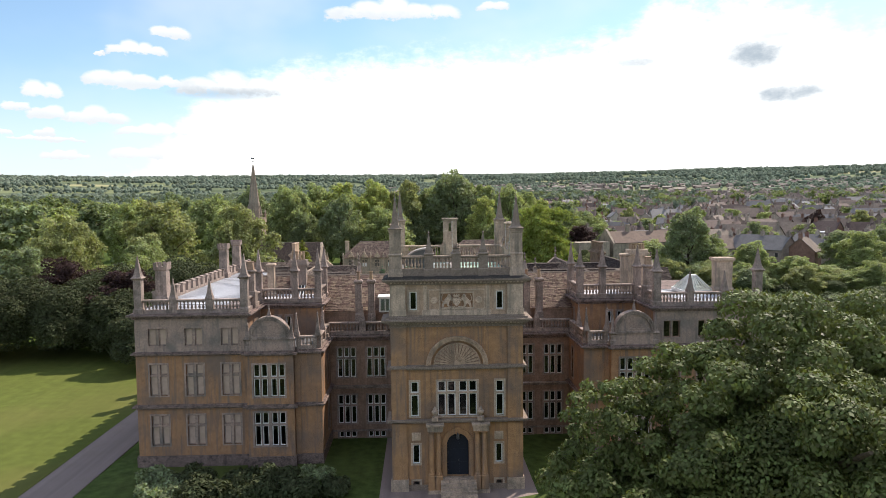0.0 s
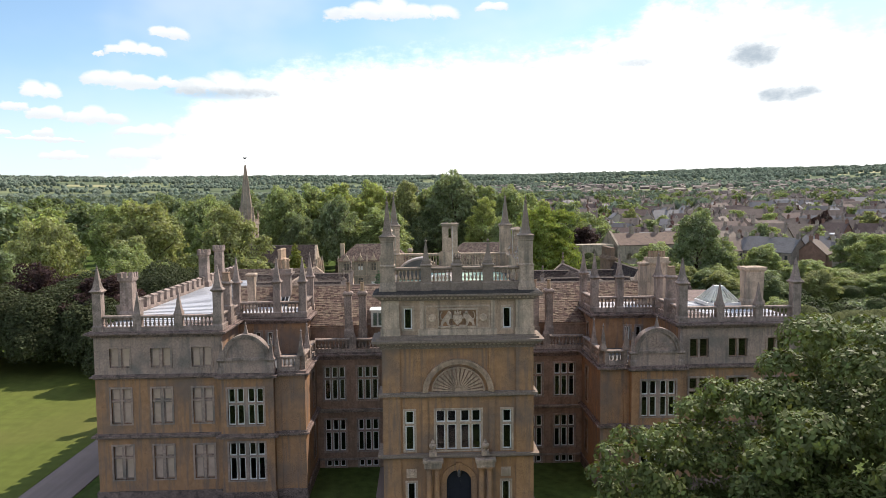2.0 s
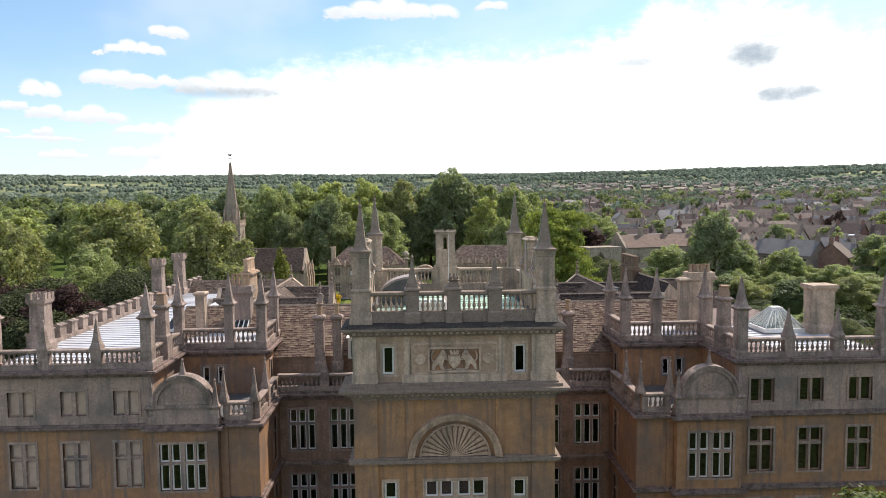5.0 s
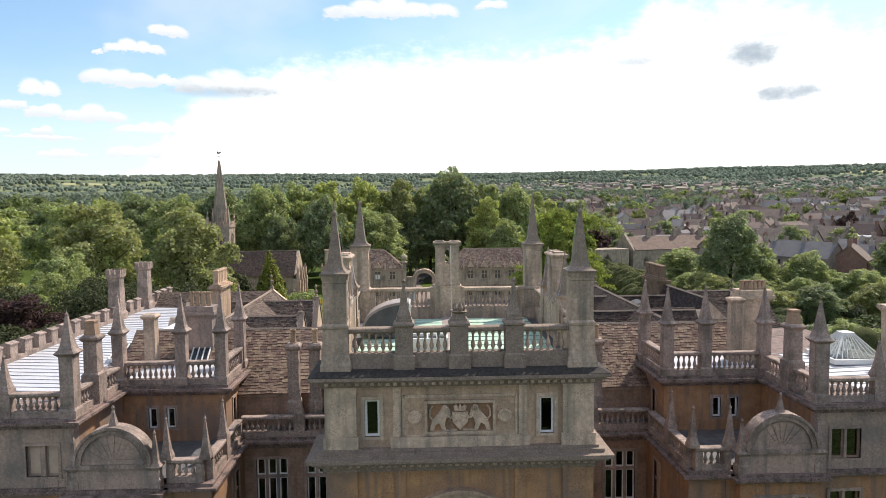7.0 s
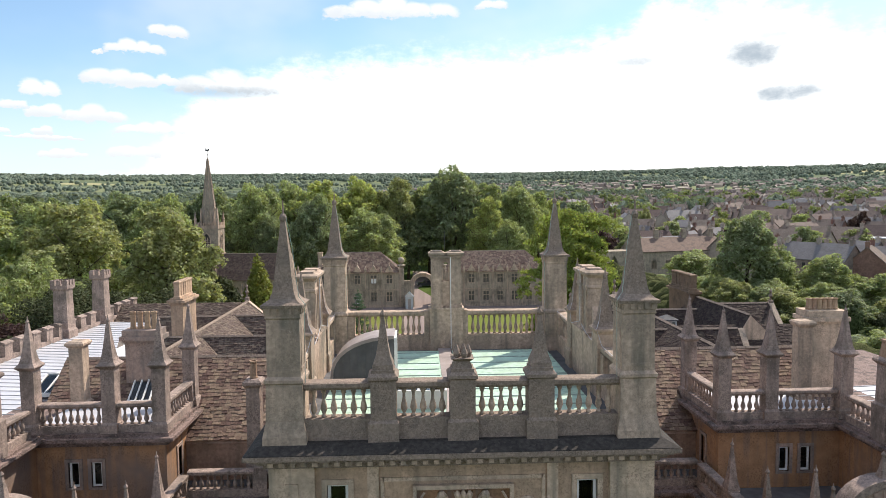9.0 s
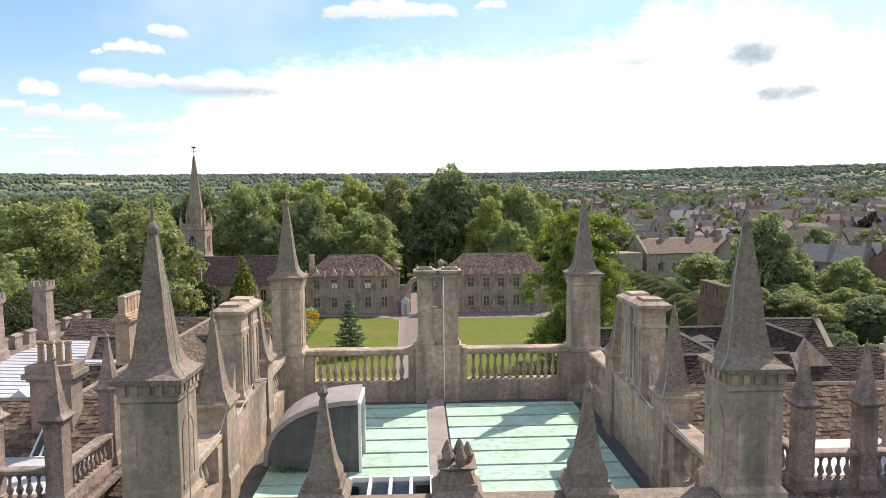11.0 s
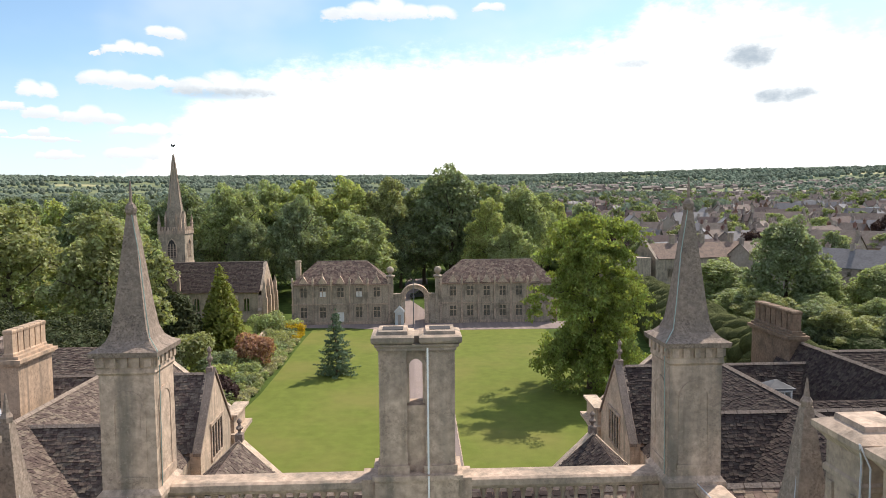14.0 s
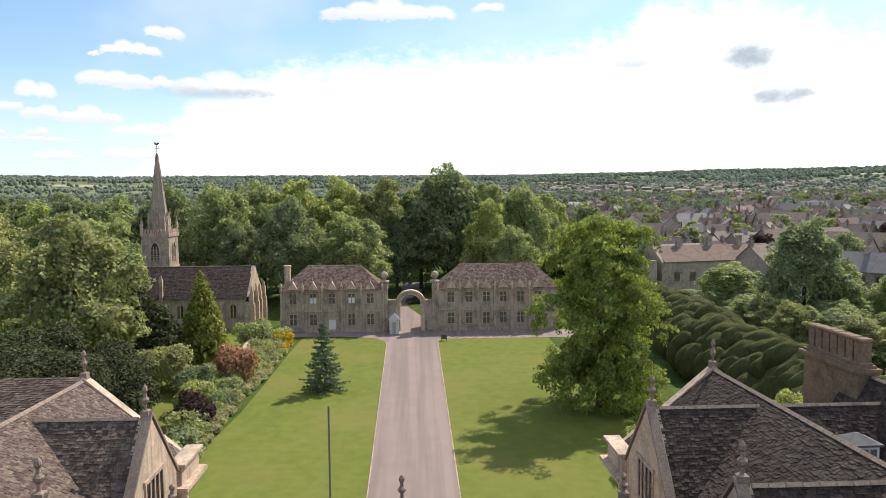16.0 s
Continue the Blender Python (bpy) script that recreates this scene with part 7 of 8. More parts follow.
        out.append((tuple(c), (big * 0.8, big * 0.8, big * 0.74)))
        for j in range(8):
            d = Vector((math.cos(a) * 0.6 + r.gauss(0, 0.7), math.sin(a) * 0.6 + r.gauss(0, 0.7), 0.35 + r.gauss(0, 0.55))).normalized()
            k = big * r.uniform(0.22, 0.46)
            p = c + Vector((d.x * big, d.y * big, d.z * big * 0.85))
            out.append((tuple(p), (k, k, k * r.uniform(0.65, 0.95))))
    return out


def trunk_mesh(seed, H, r0=0.45, top=0.7, limbs=7, reach=0.28):
    r = random.Random(seed)
    b = Build()
    pts = [(0, 0, -0.3, r0 * 1.35), (0, 0, 0.5, r0), (r.uniform(-.2, .2), r.uniform(-.2, .2), H * 0.3, r0 * 0.75), (r.uniform(-.5, .5), r.uniform(-.5, .5), H * top, r0 * 0.25)]

    def taper(p, q, a, c):
        p, q = Vector(p), Vector(q)
        d = q - p
        m = Matrix.Translation(p) @ d.to_track_quat("Z", "Y").to_matrix().to_4x4()
        s = Build().lathe(0, 0, [(a, 0), (c, d.length)], 7)
        b.add(s.v, s.f, m)

    for p, q in zip(pts, pts[1:]):
        taper(p[:3], q[:3], p[3], q[3])
    for i in range(limbs):
        z = H * r.uniform(0.2, 0.6)
        a = i * 2.4 + r.uniform(-.4, .4)
        e = (H * reach * math.cos(a), H * reach * math.sin(a), z + H * r.uniform(0.12, 0.28))
        taper((0, 0, z), e, r0 * 0.4, r0 * 0.1)
    return b.mesh("trunk", BARK)


SHAPES = {
    "dense": dict(R=6.6, H=19.0, base=0.3, n=95, taper=0.3, core=0.76),
    "round": dict(R=7.2, H=19.0, base=0.5, n=52, lobe=(0.17, 0.34)),
    "tall": dict(R=6.3, H=21.0, base=0.5, n=52, lobe=(0.17, 0.34), taper=0.35),
    "wide": dict(R=8.5, H=17.0, base=0.5, n=60, lobe=(0.14, 0.30)),
    "ragged": dict(R=6.6, H=20.0, base=0.5, n=64, lobe=(0.12, 0.28), taper=0.3),
}
TREES = {}
TREE_LABEL = {"mid": "broad-leaved tree with a dense mid-green crown", "dark": "dark green broad-leaved tree with a dense crown", "light": "tree with a light yellow-green crown",
              "olive": "tree with a dull olive-green crown", "copper": "copper beech with dark purple-red leaves"}
LEAF = {"mid": L_MID, "dark": L_DARK, "light": L_LIGHT, "olive": L_OLIVE, "copper": L_COPPER}
CROWN = {}


def tree(x, y, h, r, shape="round", tone="mid", group="park trees", turn=None, z=None, fine=True):
    """A tree with trunk and crown, scaled to height h and crown radius r."""
    key = (shape, tone, fine)
    if key not in TREES:
        spec = SHAPES[shape]
        k = sorted(SHAPES).index(shape)
        if (shape, fine) not in CROWN:
            CROWN[shape, fine] = leaf_mesh("crown", broad_lobes(40 + k, **spec), *((23000, 0.228) if fine else (7000, 0.42)), L_MID, 60 + k, skin=0.4)
        me = CROWN[shape, fine].copy()
        me.materials[0] = LEAF[tone]
        top = thing("tree", TREE_LABEL[tone], "tree", group)
        part("trunk", trunk_mesh(k, spec["H"]), BARK, top)
        part("crown", me, None, top)
        TREES[key] = top
        first = True
    else:
        first = False
    spec = SHAPES[shape]
    turn = (x * 37 + y * 91) % 360 if turn is None else turn
    z = ground_z(x, y) - 0.15 if z is None else z
    m = pose(x, y, z, 0, 0, turn) @ Matrix.Diagonal((r / spec["R"], r / spec["R"], h / spec["H"], 1))
    if first:
        TREES[key].matrix_basis = m
        return TREES[key]
    src = TREES[key]
    keep = src.matrix_basis.copy()
    src.matrix_basis = Matrix.Identity(4)
    o = copy_thing(src, m)
    src.matrix_basis = keep
    return o


# trees behind the gate and the church
for x, y, h, r, sh, tn in (
        (-26, 166, 28.5, 8.5, "tall", "light"), (-17, 172, 28.5, 7.5, "dense", "light"), (-7, 172, 28.0, 7.5, "ragged", "olive"), (-13, 150, 20.0, 8.5, "dense", "mid"), (-26, 149, 23.5, 7.0, "dense", "dark"),
        (-4, 171, 21.0, 6.5, "dense", "dark"), (9.0, 172, 31.5, 10.5, "dense", "dark"), (18, 170, 27.5, 7.5, "tall", "mid"), (17.0, 157, 22.5, 6.2, "ragged", "light"), (26, 165, 26.5, 7.0, "dense", "mid"),
        (21, 149, 17.0, 6.0, "dense", "mid"), (2, 178, 27.5, 7.5, "dense", "mid"), (-36, 172, 27.5, 8.0, "dense", "mid"), (-42, 158, 26.5, 8.0, "dense", "mid"), (-37, 152, 19.0, 5.5, "dense", "dark"), (-56, 165, 26.5, 8.0, "dense", "dark"),
        (-66, 158, 24.0, 8.5, "dense", "mid"), (-80, 170, 25.0, 8.5, "dense", "dark"), (-52, 152, 15.0, 6.0, "dense", "dark"), (-30, 185, 27.0, 8.0, "dense", "mid"), (12, 190, 26.0, 8.0, "dense", "mid"), (34, 182, 25.0, 6.5, "tall", "mid"), (-48, 190, 27.0, 9.0, "dense", "dark"), (30, 200, 24.0, 8.0, "dense", "dark"),
        # trees of the west garden
        (-38, 84, 21.5, 7.0, "ragged", "olive"), (-59, 100, 22.5, 9.0, "round", "olive"), (-72, 84, 19.0, 8.0, "wide", "olive"), (-52, 74, 15.0, 6.5, "wide", "mid"), (-50, 118, 20.0, 7.0, "round", "mid"), (-76, 122, 22.0, 8.5, "round", "mid"),
        (-46, 52, 12.5, 6.0, "round", "copper"), (-58, 58, 13.5, 6.5, "wide", "copper"), (-70, 66, 15.0, 6.5, "round", "dark"), (-84, 72, 17.5, 7.5, "round", "mid"), (-96, 60, 15.0, 7.0, "wide", "olive"), (-98, 84, 20.0, 8.0, "ragged", "mid"), (-112, 70, 17.0, 8.0, "round", "dark"),
        # east side
        (61.5, 110, 19.5, 6.4, "dense", "dark"), (60, 131, 10.5, 6.5, "dense", "mid"), (68, 111, 11.8, 5.0, "dense", "mid"), (76, 108, 11.5, 5.0, "dense", "mid"), (110, 118, 13.0, 6.5, "round", "mid"), (122, 126, 13.5, 6.5, "wide", "dark"), (134, 114, 12.0, 6.5, "round", "mid"),
        (118, 140, 12.0, 6.0, "round", "dark"), (60, 92, 7.0, 5.0, "wide", "olive"), (82, 100, 8.5, 5.5, "round", "mid"), (150, 130, 15.0, 7.5, "wide", "dark"), (95, 90, 8.0, 5.5, "wide", "mid"), (40, 205, 16.0, 6.0, "round", "dark"), (62, 205, 15.0, 8.0, "wide", "mid"),
        (72, 250, 14.0, 7.5, "wide", "dark"), (182, 190, 26.0, 9.0, "round", "dark"), (56, 62, 6.0, 4.5, "wide", "mid"), (30, 58, 7.5, 2.6, "round", "light")):
    tree(x, y, h, r, sh, tn)
rnd = random.Random(11)
spots = []
while len(spots) < 120:
    x, y = rnd.uniform(-330, -62), rnd.uniform(66, 420)
    if y < 60 + 0.0 * x or (x > -85 and y < 150) or (-120 < x and y < 92):
        continue
    if all((x - a) ** 2 + (y - c) ** 2 > 110 for a, c in spots):
        spots.append((x, y))
while len(spots) < 165:
    x, y = rnd.uniform(-62, 60), rnd.uniform(200, 420)
    if all((x - a) ** 2 + (y - c) ** 2 > 130 for a, c in spots):
        spots.append((x, y))
def joined_woods(name, label, trees, per, size, seed):
    """Far trees that nobody could count, as one mesh of leaf clumps."""
    lobes = []
    base = {k: broad_lobes(90 + i, **{**SHAPES[k], "n": 30}) for i, k in enumerate(sorted(SHAPES))}
    for x, y, h, r, sh in trees:
        a, s, z = (x * 37 + y * 91) % 6.28, SHAPES[sh], ground_z(x, y) - 0.2
        kx, kz, ca, sa = r / s["R"], h / s["H"], math.cos(a), math.sin(a)
        for c, e in base[sh]:
            lobes.append(((x + kx * (c[0] * ca - c[1] * sa), y + kx * (c[0] * sa + c[1] * ca), z + kz * c[2]), (e[0] * kx, e[1] * kx, e[2] * kz)))
    tagged(new(name, leaf_mesh(name, lobes, per * len(trees), size, L_WOOD, seed, skin=0.35)), label, "woods", kind="stuff")


L_WOOD = mat("woodland_leaves", (0.18, 0.21, 0.09), rough=0.55, tone=0.35, grain=0.06, stain=0.6, stain_scale=0.11, stain_col=(0.11, 0.135, 0.07), bump=0.0, leaf=0.46, island=0.4, spec=0.3)
spots.sort(key=lambda p: p[0] ** 2 + p[1] ** 2)
joined_woods("woodland", "dense woodland beyond the church and garden", [(x, y, rnd.uniform(15, 21), rnd.uniform(6.5, 9.0), rnd.choice(("round", "wide", "tall", "ragged"))) for x, y in spots[60:]], 2600, 0.6, 15)
for x, y in spots[:60]:
    far = min(1.0, max(0.0, (y - 160) / 200))
    tree(x, y, rnd.uniform(17, 23) - 3 * far, rnd.uniform(6.5, 9.0), rnd.choice(("round", "wide", "tall", "ragged")), rnd.choice(("mid", "mid", "dark", "dark", "olive", "light")), "woodland trees", fine=False)


# the great chestnut before the east wing
def big_tree():
    t = thing("chestnut_tree", "huge horse chestnut with a broad billowing crown", "tree", at=(15.0, -21.5, 0))
    part("trunk", trunk_mesh(5, 17, 0.75, 0.6, 9, 0.35), BARK, t)
    r = random.Random(8)
    lobes = []
    for x, y, z, k in ((0.3, 3.0, 12.8, 4.7), (-4.0, 4.6, 11.3, 3.1), (-8.5, 3.6, 10.5, 2.3), (-8.9, 3.3, 7.3, 2.8), (-6.4, 3.0, 7.0, 3.0), (5.0, 6.5, 12.4, 4.8), (-2.4, -1.2, 10.6, 4.4), (2.5, -3.0, 9.5, 5.6), (7.0, -1.0, 10.0, 6.0), (-5.0, 1.5, 7.2, 4.4), (0.0, 2.0, 6.5, 6.0), (11.0, 3.0, 9.5, 6.0), (3.0, -6.5, 6.0, 5.0)):
        lobes.append(((x, y, z - 0.1 * k), (k * 0.62, k * 0.62, k * 0.6)))
        z += 0.9 * min(1.0, z / 10)
        for i in range(24):
            a, u = i * 2.4 + r.uniform(-.5, .5), -0.6 + 1.55 * (i + 0.5) / 24
            w = math.sqrt(max(0.05, 1 - u * u))
            s = r.uniform(0.15, 0.34) * k
            lobes.append(((x + k * 0.78 * w * math.cos(a), y + k * 0.78 * w * math.sin(a), z + k * 0.72 * u), (s, s, s * 0.62)))
    part("crown", leaf_mesh("crown", lobes, 290000, 0.112, L_NEAR, 71, droop=0.45, flat=0.32, skin=0.34, cap=-0.5), None, t)


big_tree()


# tall feathery tree on the east lawn: long limbs that arch out and hang, with sprays along them
def lawn_tree():
    t = thing("lawn_tree", "tall feathery light-green tree with hanging boughs on the lawn", "tree", at=(20.6, 78.5, gz(78.5)))
    part("trunk", trunk_mesh(9, 20, 0.5, 0.85, 0), BARK, t)
    r = random.Random(3)
    lobes, limbs = [], Build()
    for i in range(64):
        u = (i + 0.5) / 64
        z = 2.2 + 16.5 * u
        a = i * 2.39996 + r.uniform(-.35, .35)
        R = 7.2 * math.sqrt(max(0.06, 1 - ((u - 0.5) / 0.60) ** 2)) * r.uniform(0.62, 1.12)
        rise, fall = 2.2 * r.uniform(0.6, 1.3), r.uniform(1.5, 4.0) * (1.25 - u)
        pts = []
        for k in range(7):
            q = k / 6
            pts.append(Vector((R * q * math.cos(a), R * q * math.sin(a), z + rise * math.sin(math.pi * q * 0.6) - fall * q ** 2.4)))
        limbs.tube(pts[:5], 0.07 * (1.3 - u), 5)
        for k in range(2, 7):
            p = pts[k]
            for m in range(3):
                s = r.uniform(0.35, 0.85)
                o = Vector((r.gauss(0, 0.6), r.gauss(0, 0.6), r.gauss(0.05, 0.3)))
                lobes.append((tuple(p + o), (s * 1.15, s * 1.15, s * 0.5)))
            if r.random() < 0.75:
                h = r.uniform(0.7, 1.7)
                if p.z - h > 0.4:
                    lobes.append(((p.x + r.gauss(0, .4), p.y + r.gauss(0, .4), p.z - h * 0.8), (0.42, 0.42, h)))
    # skirts that reach the grass
    for i in range(80):
        a, R = i * 2.39996, r.uniform(3.6, 7.4)
        lobes.append(((R * math.cos(a), R * math.sin(a), r.uniform(0.8, 5.0)), (r.uniform(0.5, 0.9), r.uniform(0.5, 0.9), r.uniform(0.8, 1.6))))
    part("limb", limbs, BARK, t, kind="stuff")
    part("crown", leaf_mesh("crown", lobes, 75000, 0.165, L_LIGHT2, 72, droop=0.9, flat=0.65, skin=0.7), None, t)


L_LIGHT2 = leafmat("feathery_leaves", (0.200, 0.235, 0.068), leaf=0.46)
lawn_tree()


def spruce():
    t = thing("spruce_tree", "young blue-green spruce with drooping boughs on the lawn", "tree", at=(-10.4, 86.5, gz(86.5)))
    part("trunk", trunk_mesh(2, 8, 0.16, 0.95, 0), BARK, t)
    r = random.Random(4)
    lobes, limbs = [], Build()
    for i in range(15):
        z = 0.6 + 7.2 * (i / 14) ** 0.95
        R = 3.0 * (1 - i / 14.6) ** 0.85
        k = max(3, int(9 * (1 - i / 17)))
        for j in range(k):
            a = j * 2 * math.pi / k + i * 0.7 + r.uniform(-.25, .25)
            f = r.uniform(0.75, 1.12)
            tip = (R * f * math.cos(a), R * f * math.sin(a), z - 0.10 * R * f + 0.15)
            limbs.tube([(0, 0, z), (tip[0] * 0.5, tip[1] * 0.5, z - 0.2 * R * f * 0.5), tip], 0.025, 4)
            for q in (0.25, 0.45, 0.65, 0.82, 1.0):
                w = 0.10 + 0.16 * math.sin(math.pi * min(1, q * 0.9))
                lobes.append(((R * f * q * math.cos(a), R * f * q * math.sin(a), z - 0.3 * R * f * q * (1 - q) - 0.10 * R * f * q + 0.15 * q), (w * 1.3, w * 1.3, 0.10)))
    lobes.append(((0, 0, 8.2), (0.10, 0.10, 0.5)))
    part("limb", limbs, BARK, t, kind="stuff")
    part("crown", leaf_mesh("crown", lobes, 9000, 0.11, leafmat("spruce_needles", (0.12, 0.165, 0.105), 0.3), 73, droop=0.5), None, t)


spruce()


def cone_tree(x, y, h, r, material, label, seed, lean=0.9, count=9000, size=0.25):
    t = thing("conifer", label, "tree", at=(x, y, gz(y)))
    part("trunk", trunk_mesh(seed, h * 0.8, 0.2, 0.9, 0), BARK, t)
    rr = random.Random(seed)
    lobes = []
    for i in range(60):
        u = (i + 0.5) / 60
        R = r * min(1.0, (u + 0.05) * 5) * (1 - u) ** lean
        a = i * 2.4
        s = max(0.35, R * 0.5)
        lobes.append(((R * 0.6 * math.cos(a), R * 0.6 * math.sin(a), 0.4 + h * 0.95 * u), (s, s, s * 1.5)))
    part("crown", leaf_mesh("crown", lobes, count, size, material, seed, droop=-0.5), None, t)


cone_tree(-28.5, 99.5, 13.0, 3.6, L_GOLDY, "tall golden conical cypress", 81, 0.7)
cone_tree(-33.5, 95.0, 9.5, 4.2, L_YEW, "dark spreading yew beside the church path", 82, 0.45)
cone_tree(-41.0, 108.0, 11.0, 4.0, L_YEW, "dark columnar yew by the church", 83, 0.5)


def shrub(x, y, h, r, material, label, seed, count=1500, size=0.16, category="shrub", group="border shrubs"):
    t = thing("shrub", label, category, group, at=(x, y, ground_z(x, y)))
    rr = random.Random(seed)
    lobes = [((0, 0, h * 0.45), (r * 0.75, r * 0.75, h * 0.48))]
    for i in range(9):
        a, u = i * 2.4, rr.uniform(0.3, 0.85)
        k = r * rr.uniform(0.3, 0.45)
        lobes.append(((r * 0.6 * math.cos(a), r * 0.6 * math.sin(a), h * u * 0.9), (k, k, min(k, h * 0.3))))
    part("foliage", leaf_mesh("foliage", lobes, count, size, material, seed), None, t)
    return t


# dark yews along the west side of the house and garden
for i, (x, y, h, r) in enumerate(((-27, 57, 9.0, 6.0), (-36, 52, 9.5, 6.5), (-33, 66, 11.0, 6.5), (-43, 66, 13.0, 7.0), (-30, 74, 8.5, 5.0), (-38, 74, 11.0, 6.0), (-47, 75, 13.0, 6.0), (-40, 40, 8.0, 4.5), (-52, 50, 12.0, 6.5), (-66, 52, 11.0, 6.0), (-80, 56, 10.0, 6.0), (-45, 47, 10.5, 5.0), (-59, 48, 12.5, 6.0), (-73, 51, 12.0, 6.5), (-88, 58, 12.0, 7.0), (-50, 57, 13.5, 6.0), (-41, 50, 10.0, 5.0), (-46, 45.5, 9.0, 4.0), (-53, 46, 11.0, 5.0), (-62, 45, 11.5, 5.5), (-71, 45, 11.0, 5.5), (-81, 46, 11.0, 6.0), (-92, 47, 11.0, 6.0), (-104, 49, 12.0, 7.0))):
    shrub(x, y, h, r, L_YEW, "broad dark yew beside the garden", 200 + i, 19000, 0.155, "yew", "yews")
# mixed border along the west lawn
rnd = random.Random(21)
KINDS = ((L_RUST, "rust-red rounded maple in the border"), (L_MID, "mid-green shrub in the border"), (L_OLIVE, "grey-green shrub in the border"), (L_COPPER, "purple-leaved shrub in the border"), (L_LIGHT, "pale green shrub in the border"), (L_DARK, "dark green shrub in the border"))
shrub(-21.9, 90.0, 5.0, 3.1, L_RUST, "rust-red rounded maple in the border", 240, 5000, 0.17)
shrub(-23.5, 79.5, 3.6, 2.3, L_LIGHT, "pale yellow-green shrub in the border", 241, 3000, 0.16)
shrub(-22.0, 75.0, 3.4, 2.2, L_COPPER, "purple-leaved shrub in the border", 242, 3000, 0.16)
shrub(-25.5, 86.0, 3.6, 2.6, L_DARK, "dark green shrub in the border", 243, 3000, 0.17)
shrub(-30.0, 88.0, 5.5, 3.6, L_OLIVE, "small grey-green tree beside the border", 244, 4500, 0.2)
shrub(-24.5, 111.0, 4.0, 3.0, L_MID, "rounded green bush by the garden wall", 245, 4000, 0.18)
for i in range(62):
    y = 58 + i * 0.92
    k, lab = KINDS[rnd.choice((1, 1, 2, 2, 4, 5))]
    h = rnd.uniform(0.9, 2.6)
    shrub(rnd.uniform(-23.4, -20.2), y, h, h * rnd.uniform(0.7, 0.9), k, lab, 260 + i, 900, 0.14)
for i in range(58):
    y = 60 + i * 0.93
    m, lab = (L_FLOWER if i % 3 else L_MID, "pale flowering clump at the border's edge" if i % 3 else "low green clump at the border's edge") if i < 50 else (L_YEL, "yellow flowering clump at the border's edge")
    shrub(rnd.uniform(-19.9, -19.2), y + rnd.uniform(-.6, .6), rnd.uniform(0.6, 1.1), rnd.uniform(0.7, 1.1), m, lab, 300 + i, 600, 0.10, "flowers", "border flowers")
shrub(-20.4, 112.5, 2.0, 1.9, L_YEL, "yellow flowering bush near the gate range", 330, 1500, 0.15)
# bushes under the north front, and by the south-east corner
for i, (x, y, h, r) in enumerate(((-23.5, 1.5, 1.5, 1.6), (-20.5, 1.0, 1.7, 1.8), (-17.0, 1.2, 1.5, 1.7), (-14.0, 0.6, 1.8, 1.8), (-11.0, 1.0, 1.5, 1.5), (-18.8, -1.8, 2.0, 2.0), (-15.2, -2.2, 2.1, 2.0), (-12.2, -1.6, 1.9, 1.8), (-22.2, -1.6, 1.6, 1.8), (-9.4, -0.6, 1.4, 1.2))):
    shrub(x, y, h, r, L_YEW if i % 4 else L_DARK, "low evergreen bush before the house", 340 + i, 2600, 0.13, group="bushes before the house")
shrub(19.5, 60.5, 4.2, 1.9, L_LIGHT, "bright green bush at the lawn's edge", 360, 2500, 0.17)


# clipped cloud hedge beyond the east lawn: rounded folds side by side
def fold_mesh(seed):
    v, f = [], []
    n, m = 26, 16
    for i in range(m + 1):
        el = -math.pi / 2 + math.pi * i / m
        for j in range(n):
            a = 2 * math.pi * j / n
            d = Vector((math.cos(el) * math.cos(a), math.cos(el) * math.sin(a), math.sin(el)))
            k = 1 + 0.13 * noise.noise(d * 1.6 + Vector((seed, 0, 0))) + 0.05 * noise.noise(d * 5 + Vector((0, seed, 0))) + 0.025 * noise.noise(d * 14)
            v.append(tuple(d * k))
    for i in range(m):
        for j in range(n):
            f.append((i * n + j, i * n + (j + 1) % n, (i + 1) * n + (j + 1) % n, (i + 1) * n + j))
    return Build().add(v, f).mesh("fold", YEWCUT, smooth=True)


def cloud_hedge():
    t = thing("cloud_hedge", "huge old yew hedge clipped into billowing folds", "hedge")
    rr = random.Random(17)
    kinds = [fold_mesh(3.7 * k) for k in range(5)]

    def fold(x, y, z, a, b, c, turn, tip=0.0):
        o = part("fold", rr.choice(kinds), None, t)
        o.matrix_basis = pose(x, y, z, tip, 0, turn) @ Matrix.Diagonal((a, b, c, 1))

    for i in range(38):
        u = i / 37
        x, y = 38.5 + 5.0 * u + 0.9 * math.sin(u * 11), 60 + 72 * u
        z = gz(y)
        for dx, dz, a, c in ((-3.9, 2.0, 2.0, 2.7), (-2.6, 4.3, 2.0, 2.0), (-0.4, 5.5, 2.2, 1.9), (2.2, 4.6, 2.3, 2.0), (4.4, 2.4, 2.0, 2.6)):
            fold(x + dx + rr.uniform(-.7, .7), y + rr.uniform(-.9, .9), z + dz + rr.uniform(-.5, .5), a * rr.uniform(0.9, 1.25), rr.uniform(0.95, 1.45), c * rr.uniform(0.8, 1.15), rr.uniform(-28, 12), rr.uniform(-14, 14))
        fold(x, y, z + 2.6, 3.4, 2.2, 3.0, 0)
    for i in range(24):
        u = i / 23
        x, y = 43 + 40 * u, 58 - 8 * u + 2 * math.sin(u * 11)
        for k in range(3):
            fold(x + rr.uniform(-.8, .8), y - 3 + 3 * k, 2.6 + (0.0, 1.3, 0.2)[k] + rr.uniform(-.6, .6), rr.uniform(1.6, 2.6), rr.uniform(1.5, 2.3), rr.uniform(1.6, 2.3), rr.uniform(0, 180), rr.uniform(-12, 12))


